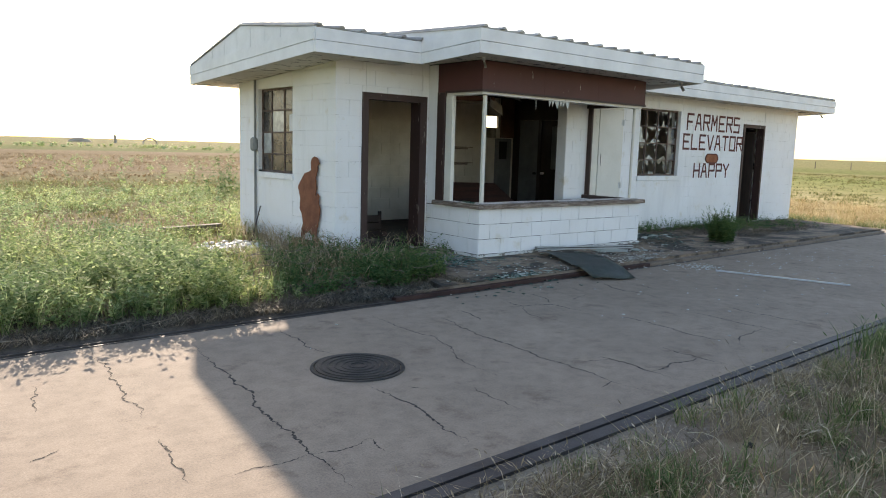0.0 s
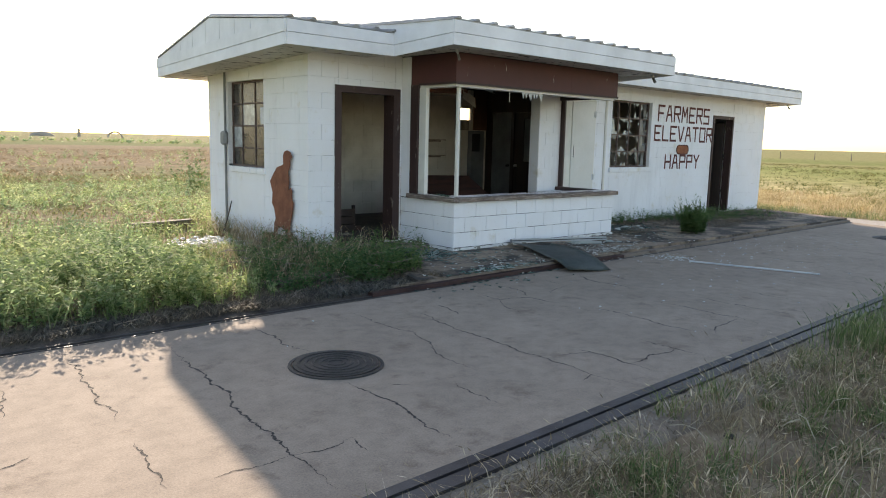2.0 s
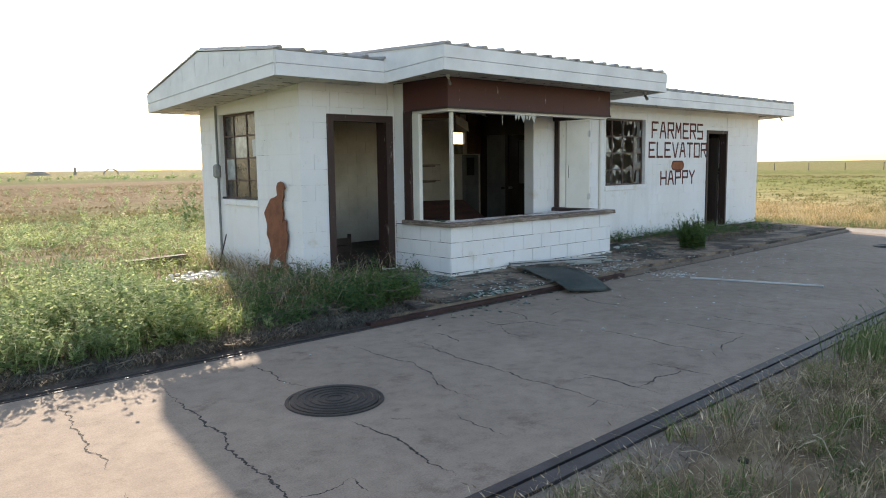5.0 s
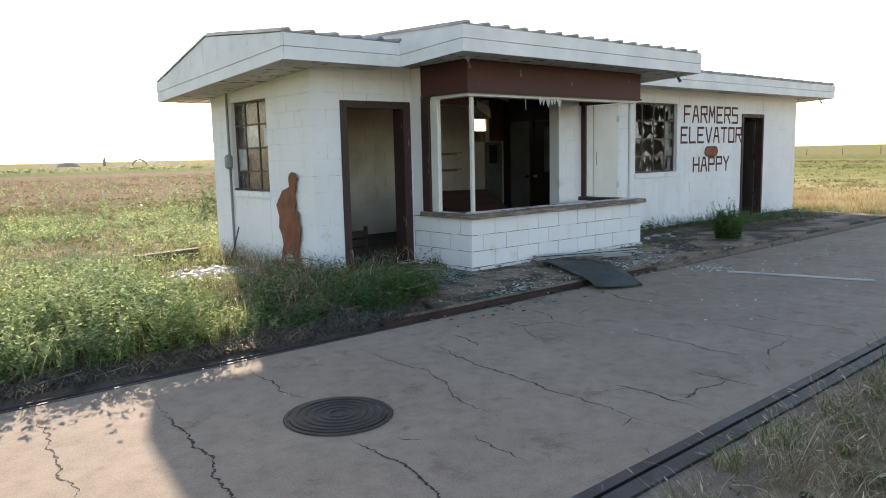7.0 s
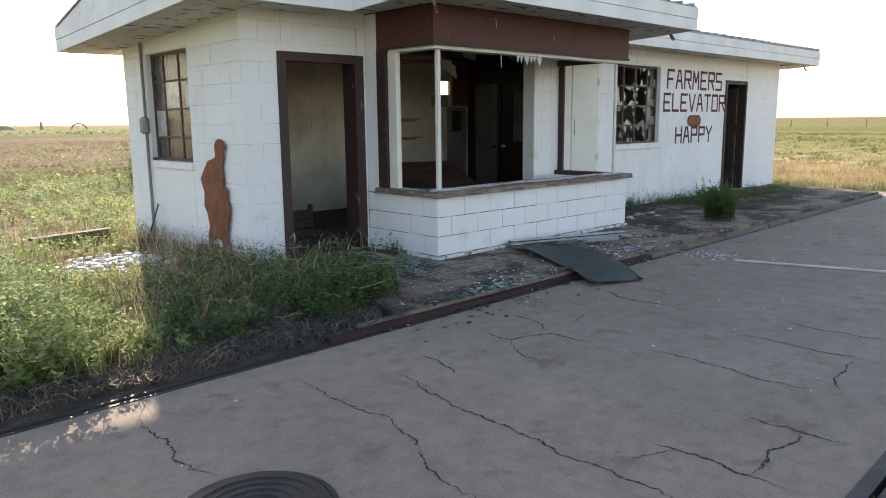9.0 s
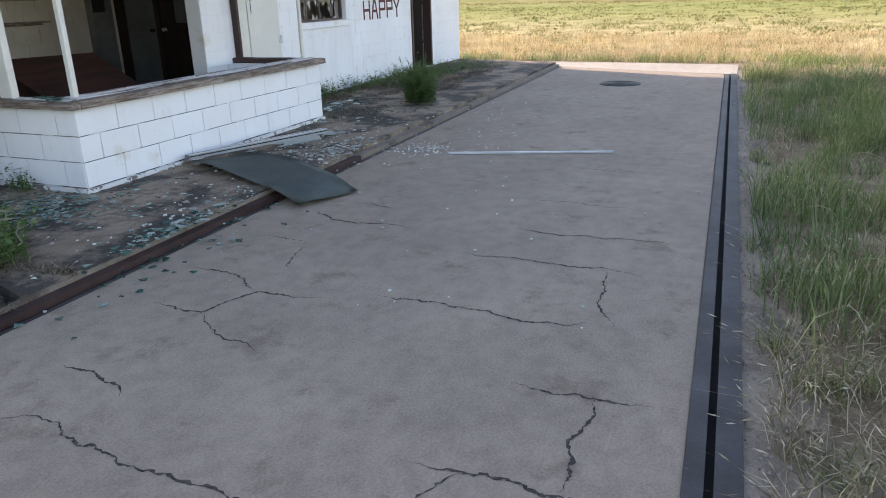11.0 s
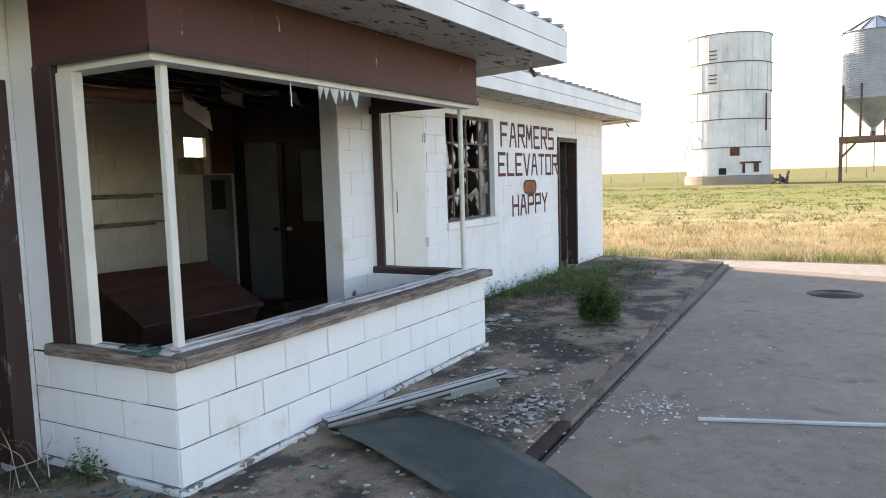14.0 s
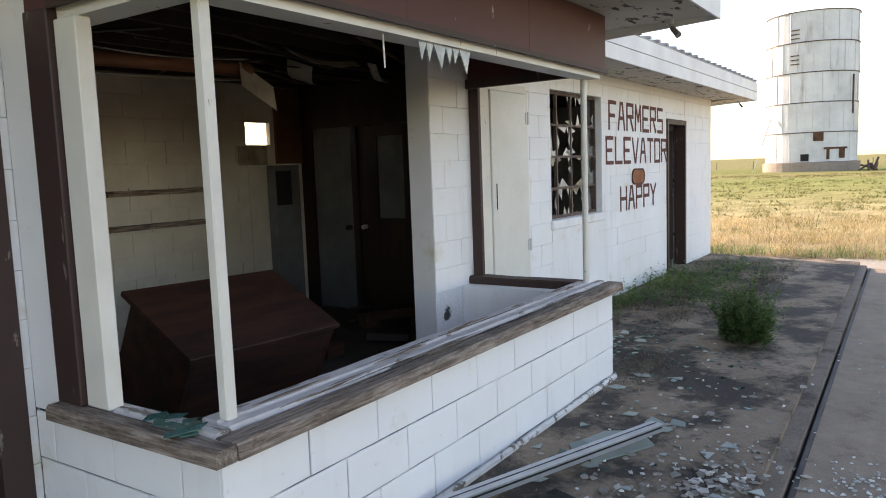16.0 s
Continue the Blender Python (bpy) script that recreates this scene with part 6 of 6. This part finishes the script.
def leafy(name, label, category, mat, plants, h, leaves, size, spread, seed):
    """Weeds: each a few leaning stems set with small pointed leaves."""
    r = np.random.default_rng(seed)
    Vs, F4s, F3s, nv = [], [], [], 0
    for (x, y), hh in zip(plants, h):
        z = earth_z(x, y) - 0.01
        stems = r.integers(3, 6)
        per = max(int(leaves * hh / 0.5 / stems), 4)
        for _ in range(stems):
            a = r.random() * 6.283
            d = np.array([math.cos(a), math.sin(a), 0]) * spread * hh * (0.2 + r.random())
            top = np.array([0, 0, hh * (0.6 + 0.5 * r.random())]) + d
            b0 = np.array([x, y, z]) + 0.02 * r.normal(size=3) * [1, 1, 0]
            u = 0.12 + 0.88 * r.random(per) ** 0.8
            bend = (u ** 1.6)[:, None] * d
            pts = b0 + np.column_stack([np.zeros(per), np.zeros(per), u * top[2]]) + bend
            la = r.random(per) * 6.283
            rise = r.uniform(-0.25, 0.8, per)
            ld = np.column_stack([np.cos(la), np.sin(la), rise])
            ld /= np.linalg.norm(ld, axis=1)[:, None]
            sz = size * (0.5 + 0.9 * r.random(per)) * (1.25 - 0.6 * u)
            sd = np.column_stack([-np.sin(la), np.cos(la), r.uniform(-0.5, 0.5, per)]) * (sz * 0.29)[:, None]
            L = ld * sz[:, None]
            V = np.stack([pts, pts + L * 0.45 + sd, pts + L, pts + L * 0.45 - sd], 1).reshape(-1, 3)
            i = nv + np.arange(per) * 4
            Vs.append(V)
            F4s.append(np.column_stack([i, i + 1, i + 2, i + 3]))
            nv += len(V)
            sv = np.array([b0 + [0.003, 0, 0], b0 - [0.003, 0, 0], b0 + top])
            Vs.append(sv)
            F3s.append(np.array([[nv, nv + 1, nv + 2]]))
            nv += 3
    return mesh_of(name, np.concatenate(Vs), np.concatenate(F4s), np.concatenate(F3s), mat, label, category)


def spots(r, count, x0, x1, y0, y1, ok=lambda x, y: True, clump=0.0, freq=1.0, seed=0.0):
    """Points in a rectangle, thinned by ok() and gathered in clumps by noise."""
    out = []
    while len(out) < count:
        x, y = r.uniform(x0, x1), r.uniform(y0, y1)
        if not ok(x, y):
            continue
        if clump and noise.noise(Vector((x * freq, y * freq, seed))) * 0.5 + 0.5 < clump * r.random() + 0.25 * clump:
            continue
        out.append((x, y))
    return np.array(out)


def tufts(r, centres, per, radius):
    """Blade feet gathered round tuft centres."""
    out = []
    for (x, y), k in zip(centres, r.poisson(per, len(centres))):
        rad = radius * (0.5 + r.random())
        out.append(np.array([x, y]) + r.normal(size=(max(k, 3), 2)) * rad * 0.5)
    return np.concatenate(out)


rg = np.random.default_rng(2)
def free(x, y):
    return not (XL - 0.1 < x < XR + 0.1 and y > YF - 0.1 and y < YB + 0.1)


# leafy weeds left of the apron, in the sun
def left_ok(x, y):
    return y > slab_l(x) + 0.34 + 0.12 * noise.noise(Vector((x * 2, 0, 3))) and free(x, y) and not (2.95 < x < 4.2 and 8.35 < y < 9.4) and not (3.2 < x < 4.5 and 10.6 < y < 11.4) and x < 2.35 + 0.371 * (y - 4.45)


P = spots(rg, 2300, -5.5, 4.4, 5.6, 9.2, left_ok, 0.55, 0.8, 1)
leafy("weeds", "dense leafy green weeds beside the deck", "weeds", WEED, P, np.where(P[:, 0] > 2.4, rg.uniform(0.10, 0.26, len(P)), rg.uniform(0.24, 0.50, len(P))) * (0.75 + 0.5 * np.array([noise.noise(Vector((x * 1.3, y * 1.3, 40))) * 0.5 + 0.5 for x, y in P])), 84, 0.055, 0.6, 3)
P = spots(rg, 2300, -10, 8, 9.0, 21, left_ok, 0.8, 0.5, 2)
leafy("weeds", "leafy green weeds in the sunny field", "weeds", WEED, P, rg.uniform(0.14, 0.36, len(P)), 30, 0.07, 0.8, 4)
P = spots(rg, 9000, -6, 4.5, 5.5, 12, left_ok, 0.6, 1.1, 3)
blades("grass", "green grass among the weeds", "grass", GREEN, P, 0.30, 0.007, 0.6, 5)
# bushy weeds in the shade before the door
# The darker leaf colour begins along the building's cast shadow line.
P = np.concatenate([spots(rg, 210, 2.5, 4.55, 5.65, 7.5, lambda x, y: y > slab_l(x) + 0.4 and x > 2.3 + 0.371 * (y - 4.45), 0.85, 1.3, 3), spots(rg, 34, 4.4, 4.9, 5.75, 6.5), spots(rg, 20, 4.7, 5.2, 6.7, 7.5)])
leafy("bushy_weeds", "bushy green weeds before the doorway, leaf colour darkened for the shade", "weeds", SHADEWEED, P, rg.uniform(0.12, 0.40, len(P)), 140, 0.042, 0.75, 6)
P = np.concatenate([spots(rg, 1300, 2.9, 4.6, 6.2, 7.75), spots(rg, 900, 3.9, 4.5, 7.6, 10.2), spots(rg, 50, 4.9, 6.0, 7.4, 7.8)])
blades("dry_grass", "dry straw-coloured grass by the wall", "grass", STRAW, P, 0.34, 0.005, 1.1, 7, 0.2)
# litter along the deck's edge
P = spots(rg, 24000, -5, 4.7, 5.3, 6.3, lambda x, y: slab_l(x) + 0.065 < y < slab_l(x) + 0.90)
blades("dead_litter", "dark dead grass litter along the deck's edge", "litter", LITTER, P, 0.075, 0.007, 2.6, 8)
bm = B()
offs = [0.062, 0.10, 0.18, 0.28, 0.40, 0.52, 0.66]
bank = []
for k in range(166):
    x = -9.0 + 0.08 * k
    row = []
    for j, o in enumerate(offs):
        y = slab_l(x) + o + 0.03 * noise.noise(Vector((x * 3, o * 9, 8)))
        z = (-0.012, 0.006, 0.022, 0.04, 0.05, 0.045, 0.0)[j] + 0.022 * noise.noise(Vector((x * 5, y * 5, 2))) * (j > 0)
        row.append(bm.verts.new((x, y, z)))
    bank.append(row)
for u, v in zip(bank, bank[1:]):
    for j in range(len(offs) - 1):
        bm.faces.new((u[j], u[j + 1], v[j + 1], v[j]))
bmesh.ops.recalc_face_normals(bm, faces=bm.faces[:])
setting("thatch_bank", bm, two_tone("dark_thatch", (0.085, 0.068, 0.055), (0.19, 0.155, 0.125), 5, 0.95, fine=45, fine_amt=0.55, bmp=0.9, bdist=0.03), "low bank of dark dead thatch along the deck's edge", "ground")
# near side of the deck
def right_ok(x, y):
    return y < slab_r(x) - 0.27 - 0.14 * noise.noise(Vector((x * 3, 1, 0)))


def trim(P, ok):
    return np.array([q for q in P if ok(*q)])


C = spots(rg, 250, 0.4, 17.3, -2.8, 2.2, right_ok, 1.05, 0.7, 4)
blades("grass", "green grass tufts beside the deck", "grass", GREEN, trim(tufts(rg, C, 70, 0.17), right_ok), 0.18, 0.0055, 0.9, 9, 0.02)
C = spots(rg, 760, 0.4, 17.3, -2.8, 2.25, right_ok, 0.7, 1.1, 9)
blades("dry_grass", "dry bent grass with pale seed heads beside the deck", "grass", STRAW, trim(tufts(rg, C, 18, 0.20), right_ok), 0.15, 0.0045, 1.7, 10, 0.6)
P = spots(rg, 5000, 0.4, 17.3, -2.8, 2.2, right_ok, 0.7, 1.6, 19)
blades("dead_litter", "flattened dead grass on the bare soil", "litter", DEADMAT, P, 0.07, 0.005, 3.0, 11)
C = spots(rg, 120, 5.2, 16.6, -0.6, 2.15, right_ok, 0.9, 0.6, 14)
blades("tall_grass", "tall green grass with seed heads beside the deck", "grass", GREEN, trim(tufts(rg, C, 75, 0.24), right_ok), 0.30, 0.007, 0.55, 12, 0.2)
C = spots(rg, 120, 0.8, 6.5, -1.6, 1.95, right_ok, 1.0, 0.9, 31)
blades("grass", "short green grass tufts in the near turf", "grass", GREEN, trim(tufts(rg, C, 110, 0.12), right_ok), 0.10, 0.0045, 1.2, 29, 0.02)
C = spots(rg, 620, 0.8, 6.5, -1.6, 1.98, right_ok, 0.8, 1.4, 33)
blades("dry_grass", "tangled dry grass in the near turf", "grass", STRAW, trim(tufts(rg, C, 26, 0.14), right_ok), 0.13, 0.0042, 2.0, 30, 0.7)
P = spots(rg, 5000, 0.8, 7, -1.6, 1.98, right_ok, 0.4, 1.6, 35)
blades("dead_litter", "flattened dead grass between the tufts", "litter", DEADMAT, P, 0.05, 0.005, 3.2, 31)
C = spots(rg, 60, 1.6, 5.0, -0.6, 1.5, right_ok, 0.6, 0.8, 24)
blades("tall_grass", "pale stalks with seed heads standing above the turf", "grass", STRAW, trim(tufts(rg, C, 7, 0.25), right_ok), 0.36, 0.004, 0.7, 25, 0.8)
P = spots(rg, 40, 0.8, 16, -2.0, 1.9, right_ok)
bm = B()
rng = random.Random(8)
for x, y in P:
    r0 = rng.uniform(0.02, 0.07)
    bmesh.ops.create_icosphere(bm, subdivisions=1, radius=r0, matrix=Matrix.Translation((x, y, earth_z(x, y) + r0 * 0.2)) @ Matrix.Diagonal((1, rng.uniform(0.6, 1), 0.5, 1)))
tagged(part("stones", bm, APRON), "small pale stones in the turf", "stones", kind="stuff")
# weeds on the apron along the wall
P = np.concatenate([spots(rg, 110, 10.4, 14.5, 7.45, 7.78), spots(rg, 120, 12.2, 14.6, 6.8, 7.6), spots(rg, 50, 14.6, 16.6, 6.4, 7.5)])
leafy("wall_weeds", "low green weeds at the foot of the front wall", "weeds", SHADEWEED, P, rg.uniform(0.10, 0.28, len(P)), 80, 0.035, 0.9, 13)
P = np.concatenate([spots(rg, 700, 10.2, 16.6, 7.3, 7.8, clump=0.9, freq=1.5), spots(rg, 1300, 12.0, 16.2, 6.3, 7.6, clump=0.9, freq=1.2)])
blades("dry_grass", "thin dead grass on the apron by the wall", "grass", DEADMAT, P, 0.10, 0.005, 2.0, 14, 0.1)
mats = np.concatenate([rg.normal(size=(900, 2)) * [0.26, 0.10] + c for c in ([9.95, 6.62], [11.9, 6.95], [12.6, 6.3], [13.6, 6.6], [12.9, 7.2], [14.6, 6.5], [11.2, 7.45])])
mats = trim(mats, lambda x, y: y < YF - 0.04 and y > slab_l(x) + 0.2)
blades("dead_mat", "flat grey mats of dead grass on the apron", "litter", LITTER, mats, 0.045, 0.005, 3.0, 43)
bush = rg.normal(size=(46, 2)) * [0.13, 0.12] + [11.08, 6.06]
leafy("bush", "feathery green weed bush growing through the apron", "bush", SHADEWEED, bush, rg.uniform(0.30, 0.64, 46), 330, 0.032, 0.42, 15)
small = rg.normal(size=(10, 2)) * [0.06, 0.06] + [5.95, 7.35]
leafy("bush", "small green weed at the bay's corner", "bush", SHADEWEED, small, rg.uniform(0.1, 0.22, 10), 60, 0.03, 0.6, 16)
shrub = rg.normal(size=(14, 2)) * [0.3, 0.3] + [7.35, 18.7]
leafy("shrub", "tall thin shrub standing in the field", "shrub", SHADEWEED, shrub, rg.uniform(0.8, 1.35, 14), 30, 0.085, 0.4, 17)
# fields
def field_ok(x, y):
    return (x > 17.6 or x < -6 or y > 11.6) and not (17 < x < 18 and y < 6)


def beyond(x, y):
    return x > 17.75 + 0.35 * noise.noise(Vector((0, y * 0.8, 0)))


C = spots(rg, 1500, 17.6, 26, -10, 15, beyond, 0.6, 0.5, 5)
blades("field_grass", "tan dry prairie grass beyond the building", "grass", TAN, trim(tufts(rg, C, 17, 0.26), beyond), 0.22, 0.008, 1.0, 18, 0.15)
C = spots(rg, 900, 17.5, 34, -14, 18, beyond, 0.8, 0.35, 6)
blades("field_grass", "green prairie grass tufts beyond the building", "grass", FIELDG, trim(tufts(rg, C, 18, 0.30), beyond), 0.14, 0.012, 1.6, 19)
C = spots(rg, 260, 17.5, 18.6, -3, 12, beyond)
blades("field_grass", "darker green grass along the edge of the field", "grass", GREEN, trim(tufts(rg, C, 22, 0.18), beyond), 0.20, 0.007, 0.9, 27)
C = spots(rg, 2600, 26, 80, -30, 45, lambda x, y: True, 0.8, 0.10, 7)
blades("field_grass", "green prairie grass in the middle distance", "grass", FIELDG, tufts(rg, C, 10, 0.55), 0.13, 0.05, 2.6, 20)
C = spots(rg, 1300, -12, 22, 11.5, 26, field_ok, 0.6, 0.35, 8)
blades("field_grass", "yellow-green prairie grass behind the building", "grass", FIELDG, trim(tufts(rg, C, 16, 0.3), field_ok), 0.13, 0.014, 2.0, 21, 0.02)
C = spots(rg, 2600, -25, 45, 22, 75, field_ok, 0.6, 0.1, 9)
blades("field_grass", "brown-tan prairie grass in the wide field", "grass", NORTHT, tufts(rg, C, 9, 0.55), 0.12, 0.05, 2.6, 22)
P = spots(rg, 420, -20, 40, 16, 60, field_ok, 0.6, 0.2, 12)
leafy("field_weeds", "scattered pale green weeds in the field", "weeds", WEED, P, rg.uniform(0.3, 0.55, len(P)), 30, 0.12, 0.7, 23)
P = spots(rg, 300, -40, 130, 118, 140, clump=0.8, freq=0.06)
leafy("far_scrub", "belt of low green scrub far out in the field", "scrub", WEED, P, rg.uniform(0.4, 0.9, len(P)), 16, 0.5, 0.9, 41)
# dead twigs and branches
bm = B()
rng = random.Random(77)
for k in range(70):
    x, y = rng.uniform(2.6, 5.0), rng.uniform(5.7, 7.3)
    z = earth_z(x, y) + rng.uniform(0.05, 0.35)
    a = rng.uniform(0, 6.28)
    q = Vector((x, y, z))
    for s in range(3):
        a += rng.uniform(-0.6, 0.6)
        nq = q + Vector((math.cos(a), math.sin(a), rng.uniform(-0.3, 0.35))) * rng.uniform(0.06, 0.14)
        tube(bm, q, nq, 0.004, 0.003, 5, False)
        q = nq
for k in range(12):
    x = rng.uniform(-2, 4.4)
    y = slab_l(x) + rng.uniform(0.12, 0.5)
    a = rng.uniform(-0.7, 0.9)
    tube(bm, (x, y, earth_z(x, y) + 0.03), (x + 0.3 * math.cos(a), y + 0.2 * math.sin(a), earth_z(x, y) + 0.045), 0.005, 0.003, 6)
tagged(part("twigs", bm, TWIG), "dead grey twigs and stalks among the weeds", "twigs", kind="stuff")

# gravel on the verge and a few bent pale stalks
bm = B()
rng = random.Random(88)
for k in range(1500):
    x = rng.uniform(0.8, 14.0)
    y = slab_r(x) - 0.18 - abs(rng.gauss(0, 0.13))
    r0 = rng.uniform(0.004, 0.013)
    bmesh.ops.create_cone(bm, cap_ends=True, segments=5, radius1=r0, radius2=r0 * 0.5, depth=r0, matrix=Matrix.Translation((x, y, -0.006)) @ Matrix.Rotation(rng.random() * 6, 4, "Z"))
tagged(part("gravel", bm, two_tone("verge_gravel", (0.24, 0.19, 0.145), (0.46, 0.40, 0.33), 40, 0.9)), "loose gravel along the steel edging", "gravel", kind="stuff")
STALK = two_tone("pale_stalk", (0.46, 0.40, 0.28), (0.60, 0.54, 0.40), 10, 0.8)
bm = B()
for k in range(46):
    x = rng.uniform(1.4, 11.0)
    y = slab_r(x) - rng.uniform(0.6, 1.8)
    q = Vector((x, y, earth_z(x, y)))
    a, up = rng.uniform(0, 6.28), rng.uniform(0.6, 1.0)
    size = rng.uniform(0.07, 0.13)
    for s in range(4):
        nq = q + Vector((math.cos(a) * (0.3 + 0.22 * s), math.sin(a) * (0.3 + 0.22 * s), up)) * size
        tube(bm, q, nq, 0.0026, 0.002, 5, False)
        a += rng.uniform(-0.5, 0.5)
        up -= rng.uniform(0.2, 0.6)
        q = nq
tagged(part("bent_stalks", bm, STALK), "bent pale dry stalks in the turf", "stalks", kind="stuff")
